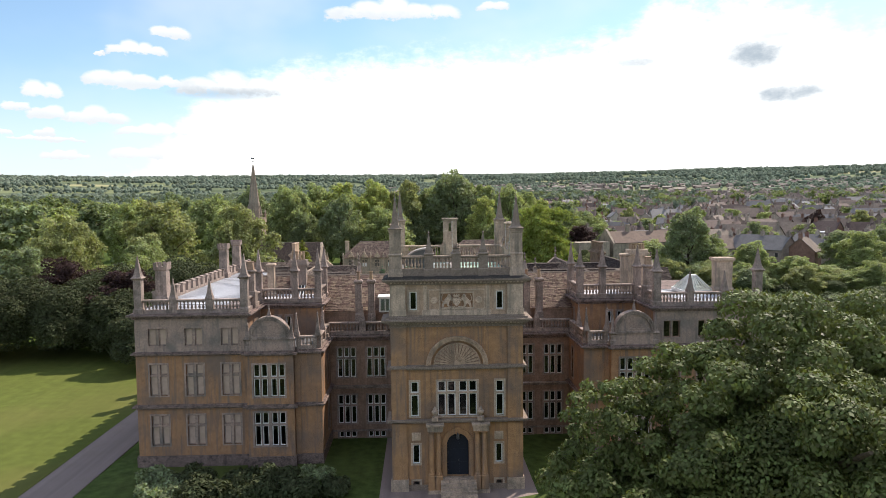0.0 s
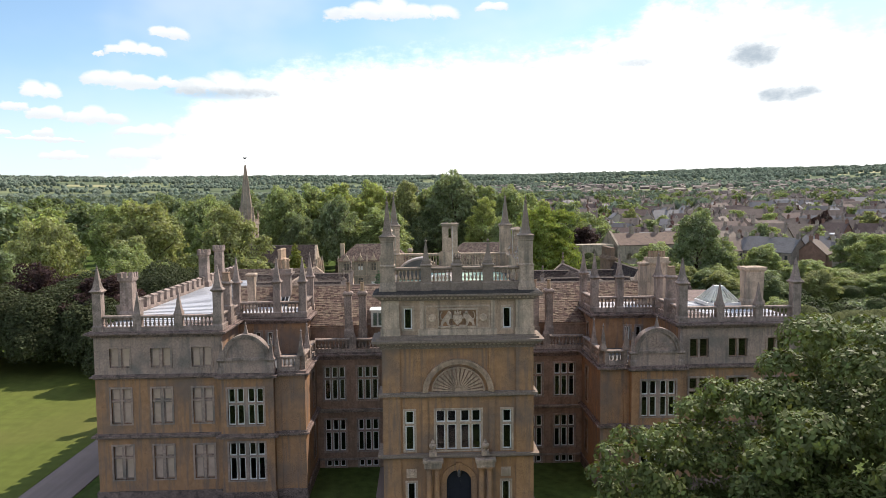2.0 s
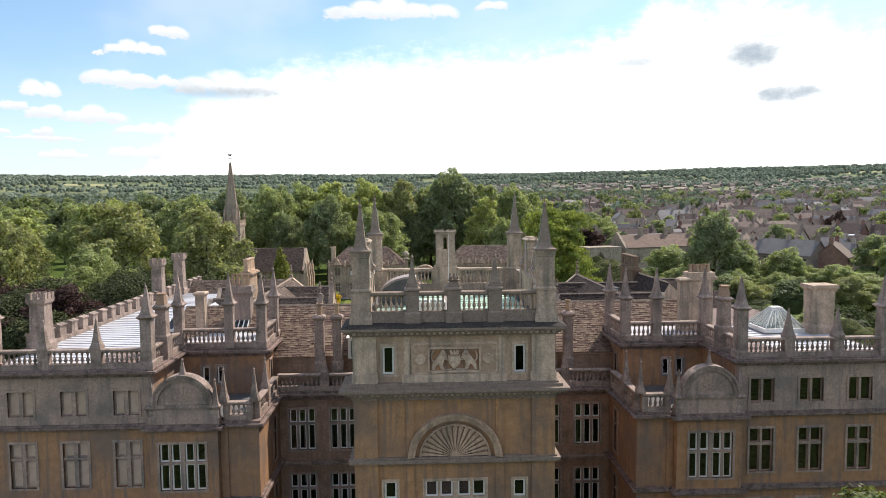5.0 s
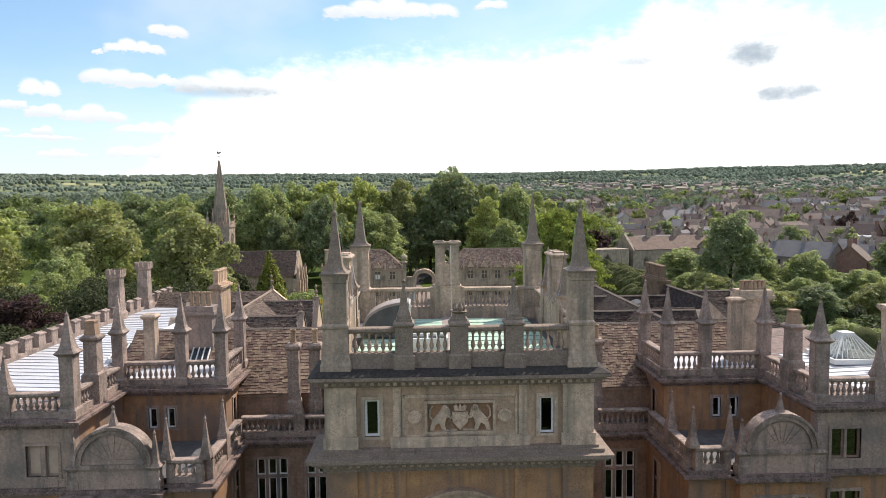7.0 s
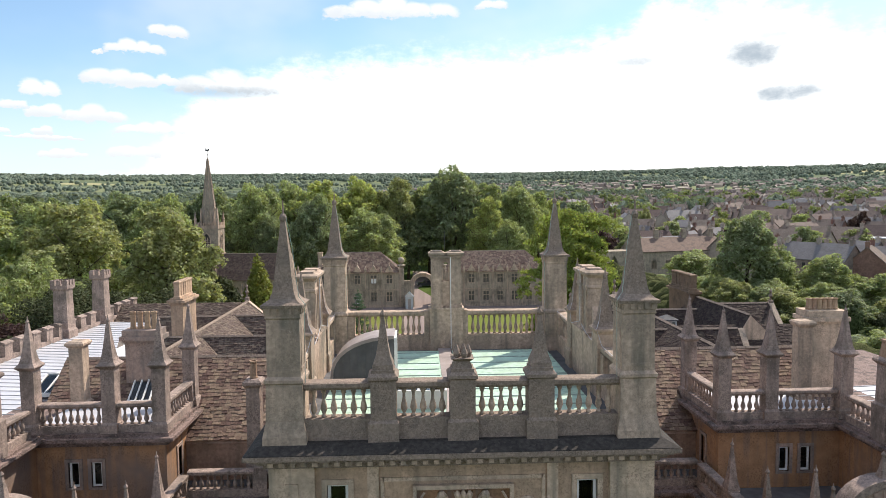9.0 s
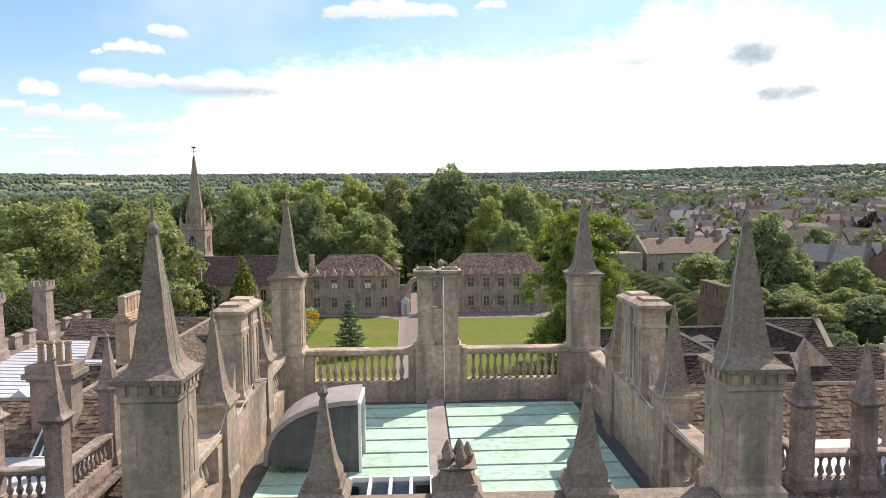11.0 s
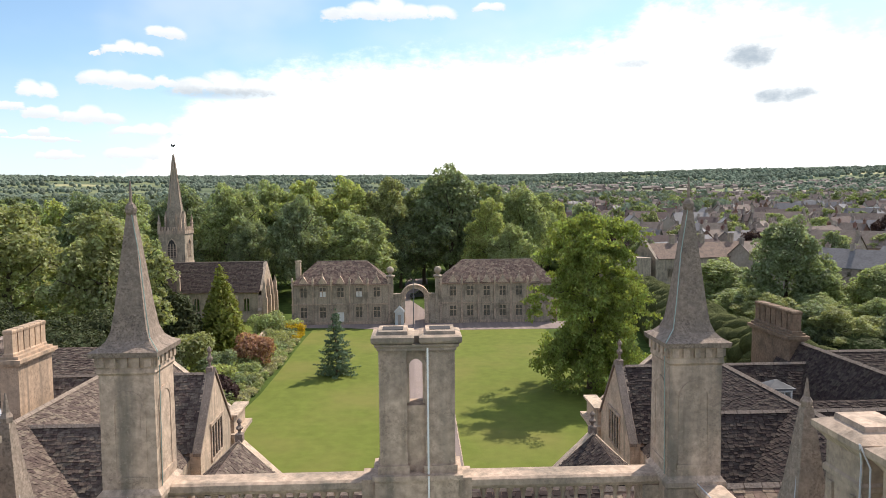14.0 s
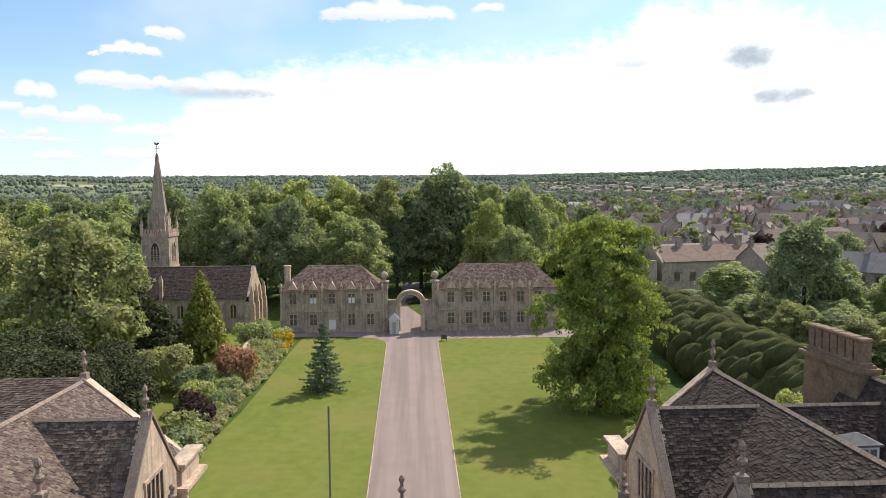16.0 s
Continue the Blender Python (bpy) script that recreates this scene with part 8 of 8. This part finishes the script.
YEWCUT = mat("clipped_yew", (0.098, 0.104, 0.040), rough=0.9, tone=0.6, grain=11, stain=0.6, stain_scale=1.1, stain_col=(0.06, 0.066, 0.026), bump=1.0, bump_scale=13, dist=0.22, speck=0.7, speck_scale=12, spec=0.04)
cloud_hedge()
rnd = random.Random(29)
YEWLEAF = leafmat("clipped_yew_leaves", (0.062, 0.078, 0.028), 0.15, 0.25, 0.03)
MOUND = [leaf_mesh("clipped_mound", [((0, 0, 0), (0.97, 0.97, 0.97)), ((0.35, 0.2, 0.25), (0.6, 0.6, 0.68)), ((-0.4, -0.1, 0.2), (0.55, 0.6, 0.7)), ((0.0, -0.4, 0.3), (0.55, 0.5, 0.6))], 7000, 0.05, YEWLEAF, 400 + k, flat=0.3, skin=0.08) for k in range(4)]
SHRUB = [leaf_mesh("garden_shrub", [((0, 0, 0), (0.8, 0.8, 0.8)), ((0.5, 0.2, 0.2), (0.5, 0.5, 0.6)), ((-0.45, 0.3, 0.15), (0.5, 0.55, 0.65)), ((-0.1, -0.5, 0.25), (0.5, 0.45, 0.7))], 3500, 0.075, m_, 440 + k) for k, m_ in enumerate((L_DARK, YEWLEAF, L_YEW))]
for i in range(104):
    x, y = (rnd.uniform(46, 86), rnd.uniform(44, 92)) if i < 70 else (rnd.uniform(32, 52), rnd.uniform(14, 46))
    if i < 70 and x < 49 + (y - 50) * 0.05:
        continue
    k = rnd.uniform(2.6, 4.6)
    if i < 70 and i % 4:
        o = new("garden_shrub", SHRUB[i % 3])
        o.matrix_basis = pose(x, y, gz(y) + 1.2, 0, 0, rnd.uniform(0, 360)) @ Matrix.Diagonal((k * 0.8, k * 0.8, rnd.uniform(1.6, 3.2), 1))
        tagged(o, "dark leafy garden shrub beside the clipped hedge", "shrub", "garden shrubs")
        continue
    o = new("clipped_mound", MOUND[i % 4])
    o.matrix_basis = pose(x, y, gz(y) + 1.4, 0, 0, rnd.uniform(0, 360)) @ Matrix.Diagonal((k, k * rnd.uniform(0.7, 1.0), rnd.uniform(2.2, 3.6), 1))
    tagged(o, "rounded clipped yew mound beyond the hedge", "hedge", "clipped mounds")

rnd = random.Random(41)
for i in range(70):
    x, y = rnd.uniform(50, 150), rnd.uniform(86, 150)
    top = 21.0 - 0.118 * (math.hypot(x, y) - 6)
    if x < 50 + (y - 58) * 0.05 or math.hypot(x - 88, y - 128) < 9:
        continue
    tree(x, y, min(rnd.uniform(7.0, 11.0), max(3.0, top)), rnd.uniform(3.4, 4.8), rnd.choice(("dense", "dense", "round")), rnd.choice(("mid", "dark", "mid", "olive", "dark")), "east garden trees")
# garden wall beside the gate range, bench and notice
b = Build()
rnd = random.Random(5)
for i in range(14):
    p, q = Vector((-25.4, 120)), Vector((-23.6, 97))
    u, v = p.lerp(q, i / 14), p.lerp(q, (i + 0.99) / 14)
    z = gz(u.y)
    b.add([(u.x - .25, u.y, z - .3), (u.x + .25, u.y, z - .3), (v.x + .25, v.y, z - .3), (v.x - .25, v.y, z - .3), (u.x - .25, u.y, z + 1.7), (u.x + .25, u.y, z + 1.7), (v.x + .25, v.y, z + 1.7), (v.x - .25, v.y, z + 1.7)],
          [(3, 2, 1, 0), (4, 5, 6, 7), (0, 1, 5, 4), (1, 2, 6, 5), (2, 3, 7, 6), (3, 0, 4, 7)])
tagged(new("garden_wall", b.mesh("garden_wall", PALE)), "pale stone garden wall", "wall", kind="structure")
nb = thing("notice_board", "small dark notice board beside the drive", "sign", at=(5.0, 113.5, gz(113.5)))
part("board", Build().box(-0.45, 0.45, -0.04, 0.04, 0.35, 1.0), IRON, nb)
for x in (-0.38, 0.38):
    part("post", Build().box(x - 0.04, x + 0.04, -0.03, 0.03, 0, 0.4), IRON, nb)
for x in (-36.5, -33.5):
    tb = thing("tomb", "low stone chest tomb in the churchyard", "tomb", "tombs", at=(x, 121.5, gz(121.5)))
    part("body", Build().box(-0.9, 0.9, -0.4, 0.4, -0.1, 0.7), GREY, tb)
    part("slab", Build().box(-1.05, 1.05, -0.5, 0.5, 0.7, 0.85), PALE, tb)


def car(x, y, turn):
    c = thing("car", "dark parked estate car beyond the gate", "car", at=(x, y, gz(y) + 0.05))
    c.rotation_euler = (0, 0, radians(turn))
    paint = mat("dark_car_paint", (0.02, 0.022, 0.03), rough=0.25, tone=0.1, stain=0.0, bump=0.0, spec=0.6)
    b = Build().prism([(-2.2, 0.35), (2.2, 0.35), (2.25, 0.8), (1.9, 1.0), (0.9, 1.05), (-2.1, 1.08), (-2.25, 0.8)], -0.9, 0.9)
    b.prism([(-2.0, 1.06), (0.95, 1.04), (0.25, 1.62), (-1.7, 1.66)], -0.78, 0.78)
    part("body", b, paint, c)
    part("windscreen", Build().prism([(-1.95, 1.12), (0.88, 1.1), (0.28, 1.55), (-1.66, 1.58)], -0.80, 0.80), GLASS, c)
    for wx in (-1.35, 1.4):
        for wy in (-0.85, 0.85):
            w = Build()
            k = Build().lathe(0, 0, [(0.22, -0.11), (0.33, -0.11), (0.33, 0.11), (0.22, 0.11)], 14)
            w.add(k.v, k.f, Matrix.Translation((wx, wy, 0.33)) @ Matrix.Rotation(math.pi / 2, 4, "X"))
            part("wheel", w, IRON, c)
    for wy in (-0.65, 0.65):
        part("headlight", Build().box(2.2, 2.27, wy - 0.15, wy + 0.15, 0.62, 0.78), WHITE, c)


car(0.6, 153.0, 185)


# ---- the town to the east ----
HOUSES = []


def house_kind(w, d, h, rise, wallm, roofm, stacks, seed, plain=False):
    t = thing("town_house", "distant stone town house with a tiled roof", "house", "town houses")
    part("wall", Build().prism([(-d / 2, -2.0), (d / 2, -2.0), (d / 2, h), (0, h + rise), (-d / 2, h)], -w / 2, w / 2, "x"), wallm, t)
    o = 0.3
    r = Build()
    for s in (-1, 1):
        p = [(-w / 2 - o, s * (d / 2 + o), h - o * rise / (d / 2)), (w / 2 + o, s * (d / 2 + o), h - o * rise / (d / 2)), (w / 2 + o, 0, h + rise), (-w / 2 - o, 0, h + rise)]
        r.add(p + [(a, c, e + 0.22) for a, c, e in p], [(0, 1, 2, 3), (4, 5, 6, 7), (0, 1, 5, 4), (1, 2, 6, 5), (2, 3, 7, 6), (3, 0, 4, 7)])
    part("roof", r, roofm, t)
    for i in range(stacks):
        x = (-w / 2 + 0.5) if i == 0 else (w / 2 - 0.5 if i == 1 else 0)
        b = Build().box(x - 0.45, x + 0.45, -0.5, 0.5, h + rise - 0.8, h + rise + 1.4).box(x - 0.55, x + 0.55, -0.6, 0.6, h + rise + 1.2, h + rise + 1.4)
        for k in (-0.22, 0.22):
            b.lathe(x, k, [(0.13, h + rise + 1.4), (0.11, h + rise + 1.9)], 6)
        part("chimney", b, wallm, t)
    n = max(2, int(w / 3.0))
    for s in (() if plain else (-1, 1)):
        for i in range(n):
            for z in (0.9, 3.4):
                if z + 1.3 < h:
                    x = -w / 2 + w * (i + 0.5) / n
                    y0, y1 = sorted((s * (d / 2 + 0.02), s * (d / 2 - 0.1)))
                    part("window", Build().box(x - 0.45, x + 0.45, y0, y1, z, z + 1.25), DARK if (i + seed) % 3 else GLASS, t)
    HOUSES.append(t)
    return t


house_kind(9, 7.5, 5.2, 3.4, TSTONE, TROOF, 2, 1)
house_kind(13, 8, 5.4, 3.8, TSTONE, TROOF, 3, 2)
house_kind(8, 7, 5.0, 3.0, TRENDER, TROOF2, 1, 3)
house_kind(18, 8.5, 5.6, 3.9, TSTONE, TROOF2, 3, 4)
house_kind(10, 8, 5.2, 3.8, RED, TROOF, 2, 5)
house_kind(7, 6, 2.8, 2.6, TSTONE, TROOF, 1, 6)
house_kind(24, 10, 6.0, 4.5, TSTONE, TROOF, 2, 7)
NEAR = list(HOUSES)
house_kind(9, 7.5, 5.2, 3.4, TSTONE, TROOF, 2, 1, True)
house_kind(14, 8, 5.4, 3.6, TRENDER, TROOF, 1, 2, True)
house_kind(18, 8.5, 5.6, 3.9, TSTONE, TROOF2, 2, 4, True)
house_kind(10, 8, 5.2, 3.8, RED, TROOF, 1, 5, True)
FAR = HOUSES[len(NEAR):]
rnd = random.Random(77)
place = []
tries = 0
while len(place) < 620 and tries < 60000:
    tries += 1
    r = 185 + 900 * rnd.random() ** 1.6
    a = rnd.uniform(0.10, 0.80)
    x, y = r * math.sin(a), r * math.cos(a)
    if r < 330 and a < 0.20 or (x < 60 and y < 230):
        continue
    gap = 9.5 + r * 0.006
    if all((x - p) ** 2 + (y - q) ** 2 > gap * gap for p, q in place):
        place.append((x, y))
place.sort(key=lambda p: math.hypot(*p))


def street_turn(x, y):
    return 25 + 35 * math.sin(x * 0.013) + 25 * math.cos(y * 0.017) + (90 if (int(x / 47) + int(y / 52)) % 2 else 0) + rnd.uniform(-12, 12)


used = set()
for i, (x, y) in enumerate(place[:290]):
    kinds = NEAR if math.hypot(x, y) < 380 else FAR
    src = kinds[i % len(kinds)]
    m = pose(x, y, ground_z(x, y) + 0.0, 0, 0, street_turn(x, y))
    if src.name in used:
        copy_thing(src, m)
    else:
        src.matrix_basis = m
        used.add(src.name)
walls, roofs = Build(), Build()
for x, y in place[290:]:
    w, d, h, rise = rnd.uniform(8, 19), rnd.uniform(7, 9), rnd.uniform(4.6, 6.0), rnd.uniform(3.0, 4.2)
    m = pose(x, y, ground_z(x, y), 0, 0, street_turn(x, y))
    q = Build().prism([(-d / 2, -2.0), (d / 2, -2.0), (d / 2, h), (0, h + rise), (-d / 2, h)], -w / 2, w / 2, "x")
    for k in (-1, 1)[:rnd.choice((1, 2, 2))]:
        q.box(k * (w / 2 - 0.6) - 0.5, k * (w / 2 - 0.6) + 0.5, -0.5, 0.5, h + rise - 0.8, h + rise + 1.5)
    walls.add(q.v, q.f, m)
    for k in (-1, 1):
        p = [(-w / 2 - 0.3, k * (d / 2 + 0.3), h - 0.25), (w / 2 + 0.3, k * (d / 2 + 0.3), h - 0.25), (w / 2 + 0.3, 0, h + rise + 0.05), (-w / 2 - 0.3, 0, h + rise + 0.05)]
        p += [(a, c, e + 0.25) for a, c, e in p]
        roofs.add(p, [(0, 1, 2, 3), (4, 5, 6, 7), (0, 1, 5, 4), (1, 2, 6, 5), (2, 3, 7, 6), (3, 0, 4, 7)], m)
nw = len(walls.f)
walls.add(roofs.v, roofs.f)
me = walls.mesh("town_terraces", mat("terrace_stone", (0.34, 0.28, 0.235), tone=0.15, grain=2, stain=0.4, stain_scale=0.4, island=0.2, bump=0.0), fix=False)
me.materials.append(mat("terrace_roof", (0.155, 0.12, 0.105), tone=0.2, grain=2, stain=0.4, stain_scale=0.4, island=0.4, bump=0.0))
me.polygons.foreach_set("material_index", [0] * nw + [1] * (len(walls.f) - nw))
tagged(new("town_terraces", me), "close-set stone terraces with tiled roofs farther into the town", "houses", kind="stuff")
# long stone hall with a tall traceried gable window, nearest the garden
hall = thing("stone_hall", "long stone hall with a tall traceried gable window", "building", at=(60, 166, ground_z(60, 166)))
hall.rotation_euler = (0, 0, radians(14))
part("wall", Build().box(0, 34, 0, 11, -1.5, 7.0), TSTONE2, hall)
part("gable", Build().prism([(0, 0), (11, 0), (11, 7), (5.5, 11.5), (0, 7)], -0.6, 0.2, "x"), TSTONE2, hall)
for s, yy in ((0, -0.3), (1, 11.3)):
    part("roof", Build().add([(0, yy, 6.9), (34, yy, 6.9), (34, 5.5, 10.4), (0, 5.5, 10.4), (0, yy, 7.1), (34, yy, 7.1), (34, 5.5, 10.6), (0, 5.5, 10.6)], [(0, 1, 2, 3), (4, 5, 6, 7), (0, 1, 5, 4), (1, 2, 6, 5), (2, 3, 7, 6), (3, 0, 4, 7)]), GSLATE, hall)
for i in range(7):
    w = part("window", Build().box(2.6 + 4.4 * i, 4.4 + 4.4 * i, -0.08, 0.1, 2.2, 4.8), GREY, hall)
    for k in (0, 1):
        part("pane", Build().box(2.75 + 4.4 * i + 0.8 * k, 3.45 + 4.4 * i + 0.8 * k, -0.10, -0.05, 2.4, 4.6), GLASS, w)
for i in range(3):
    part("chimney", Build().box(7 + 9 * i, 8.2 + 9 * i, 5.0, 6.0, 10.0, 12.6).box(6.9 + 9 * i, 8.3 + 9 * i, 4.9, 6.1, 12.6, 12.8), TSTONE2, hall)
part("window", Build().prism([(-10.0, 0.5), (-7.6, 0.5), (-7.6, 4.6), (-8.8, 6.4), (-10.0, 4.6)], -0.05, 0.15), GLASS, hall)
part("wall", Build().box(-13, -2, 0, 6, -1.5, 7.5), TSTONE2, hall)
for k, (x, y, w, d, turn) in enumerate(((74, 181, 22, 4, 14), (118, 240, 14, 6, 20), (150, 205, 10, 6, -15), (300, 420, 30, 10, 10), (190, 560, 50, 16, 5))):
    t = thing("flat_roofed_building", "low building with a pale flat roof", "building", "pale-roofed buildings", at=(x, y, ground_z(x, y)))
    t.rotation_euler = (0, 0, radians(turn))
    part("wall", Build().box(-w / 2, w / 2, -d / 2, d / 2, -2, 6.0), TSTONE, t)
    part("roof", Build().box(-w / 2 - 0.2, w / 2 + 0.2, -d / 2 - 0.2, d / 2 + 0.2, 6.0, 6.4), LEAD, t)
# trees between the houses
lone = []
for i in range(520):
    r = 200 + 900 * rnd.random() ** 1.5
    a = rnd.uniform(0.10, 0.82)
    x, y = r * math.sin(a), r * math.cos(a)
    if all((x - p) ** 2 + (y - q) ** 2 > 64 for p, q in place):
        lone.append((x, y))
lone.sort(key=lambda p: p[0] ** 2 + p[1] ** 2)
for i, (x, y) in enumerate(lone[:75]):
    tree(x, y, rnd.uniform(8, 14), rnd.uniform(4.0, 6.5), rnd.choice(("round", "wide", "tall")), rnd.choice(("mid", "dark", "mid", "olive", "dark")) if i % 9 else "copper", "town trees", fine=False)
joined_woods("town_greenery", "trees between the far houses of the town", [(x, y, rnd.uniform(8, 14), rnd.uniform(4.0, 6.5), rnd.choice(("round", "wide", "tall"))) for x, y in lone[75:]], 700, 0.65, 16)


# ---- far woods, hedgerows and scattered roofs ----
def far_woods():
    r = np.random.RandomState(9)
    pts = []
    while len(pts) < 21000:
        d = 430 + 4200 * r.random_sample() ** 0.75
        a = r.uniform(-0.80, 0.80)
        x, y = d * math.sin(a), d * math.cos(a)
        k = noise.noise(Vector((x * 0.0032, y * 0.0032, 5))) + 0.25 * noise.noise(Vector((x * 0.012, y * 0.012, 2)))
        hedge = abs(math.sin(x * 0.021 + 2 * math.sin(y * 0.004))) < 0.07 or abs(math.sin(y * 0.016 + 1.5 * math.sin(x * 0.005))) < 0.06
        town = 0.10 < a and d < 1300
        lim = -0.02 if not town else 0.20
        if d > 3400:
            lim = -0.35
        if d < 1500 and a < 0.10:
            lim = -0.5
        elif d < 3000 and a < -0.05:
            lim = 0.16
        if k > lim or (hedge and r.random_sample() < 0.8):
            pts.append((x, y, d))
    P = np.array([(x, y, ground_z(x, y)) for x, y, d in pts])
    D = np.array([d for _, _, d in pts])
    woods(P[D > 1250], D[D > 1250], r, True, "distant woods and hedgerow trees over the hills")
    woods(P[D <= 1250], D[D <= 1250], r, False, "leafy trees beyond the town and the park")


def woods(P, D, r, dome, label):
    """Trees at P: uneven smooth domes far off, clusters of leaf sprays nearer."""
    N = len(P)
    h = r.uniform(7, 14, N) * (0.8 + 0.4 * (D > 2500)) * np.where((D < 1100), 1.25, 1.0)
    rad = h * r.uniform(0.50, 0.70, N)
    if dome:
        # three rings of six and a top
        ring, a = 6, np.arange(6) * math.pi / 3
        u = [np.stack([np.cos(a) * 0.9, np.sin(a) * 0.9, 0 * a + 0.05], 1), np.stack([np.cos(a + 0.5), np.sin(a + 0.5), 0 * a + 0.45], 1), np.stack([np.cos(a) * 0.68, np.sin(a) * 0.68, 0 * a + 0.82], 1), np.array([[0, 0, 1.0]])]
        u = np.concatenate(u)
        k = r.uniform(0.72, 1.22, (N, len(u), 1))
        v = P[:, None, :] + u[None] * k * np.stack([rad, rad, h], 1)[:, None, :]
        v = v.reshape(-1, 3)
        f = []
        for j in range(2):
            for i in range(ring):
                p, q = j * ring + i, j * ring + (i + 1) % ring
                f += [(p, q, q + ring), (p, q + ring, p + ring)]
        f += [(12 + i, 12 + (i + 1) % ring, 18) for i in range(ring)]
        F = (np.array(f, dtype=np.int32)[None] + (np.arange(N, dtype=np.int32) * len(u))[:, None, None]).reshape(-1)
    else:
        n = 22
        d = r.normal(size=(N, n, 3))
        d /= np.linalg.norm(d, axis=2)[..., None]
        d[..., 2] = np.abs(d[..., 2]) * 1.2 - 0.35
        c = P[:, None, :] + np.array([0, 0, 1.0]) * (h * 0.55)[:, None, None] + d * np.stack([rad, rad, h * 0.45], 1)[:, None, :] * 0.85
        nr = d + r.normal(size=(N, n, 3)) * 0.35
        nr /= np.linalg.norm(nr, axis=2)[..., None]
        t = np.cross(nr, r.normal(size=(N, n, 3)))
        t /= np.linalg.norm(t, axis=2)[..., None]
        s = np.cross(nr, t)
        k = (rad * 0.55)[:, None, None] * r.uniform(0.7, 1.3, (N, n, 1))
        k = k * 0.75
        v = np.stack([c - t * k, c + s * k - nr * k * 0.2, c + t * k, c - s * k - nr * k * 0.2], 2).reshape(-1, 3)
        F = np.arange(N * n * 4, dtype=np.int32)
    c = 3 if dome else 4
    me = bpy.data.meshes.new("far_woods")
    m = len(F) // c
    me.vertices.add(len(v))
    me.vertices.foreach_set("co", v.ravel())
    me.loops.add(m * c)
    me.loops.foreach_set("vertex_index", F)
    me.polygons.add(m)
    me.polygons.foreach_set("loop_start", np.arange(0, m * c, c, dtype=np.int32))
    me.polygons.foreach_set("use_smooth", np.full(m, dome))
    me.update(calc_edges=True)
    me.materials.append(L_FAR_HAZED)
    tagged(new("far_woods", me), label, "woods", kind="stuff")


# greyer, bluer leaf colour: distance haze is mixed into it
L_FAR_HAZED = leafmat("far_leaves", (0.158, 0.185, 0.138), 0.25, 0.35, 0.0)
far_woods()
b = Build()
rr = random.Random(31)
for i in range(900):
    d = 750 + 1500 * rr.random()
    a = rr.uniform(0.08, 0.8) if i % 6 else rr.uniform(-0.05, 0.1)
    x, y = d * math.sin(a), d * math.cos(a)
    z = ground_z(x, y)
    w, dp, h = rr.uniform(8, 22), rr.uniform(7, 9), rr.uniform(4, 6)
    m = pose(x, y, z, 0, 0, rr.uniform(0, 180))
    b.box(-w / 2, w / 2, -dp / 2, dp / 2, -3, h, m)
    p = Build().prism([(-dp / 2 - .3, h), (dp / 2 + .3, h), (0, h + 3)], -w / 2, w / 2, "x")
    b.add(p.v, p.f, m)
tagged(new("far_houses", b.mesh("far_houses", mat("far_roofs", (0.25, 0.2, 0.17), tone=0.1, grain=0.5, stain=0.0, bump=0.0, island=0.55), fix=False)), "distant roofs of the town's far side", "houses", kind="stuff")
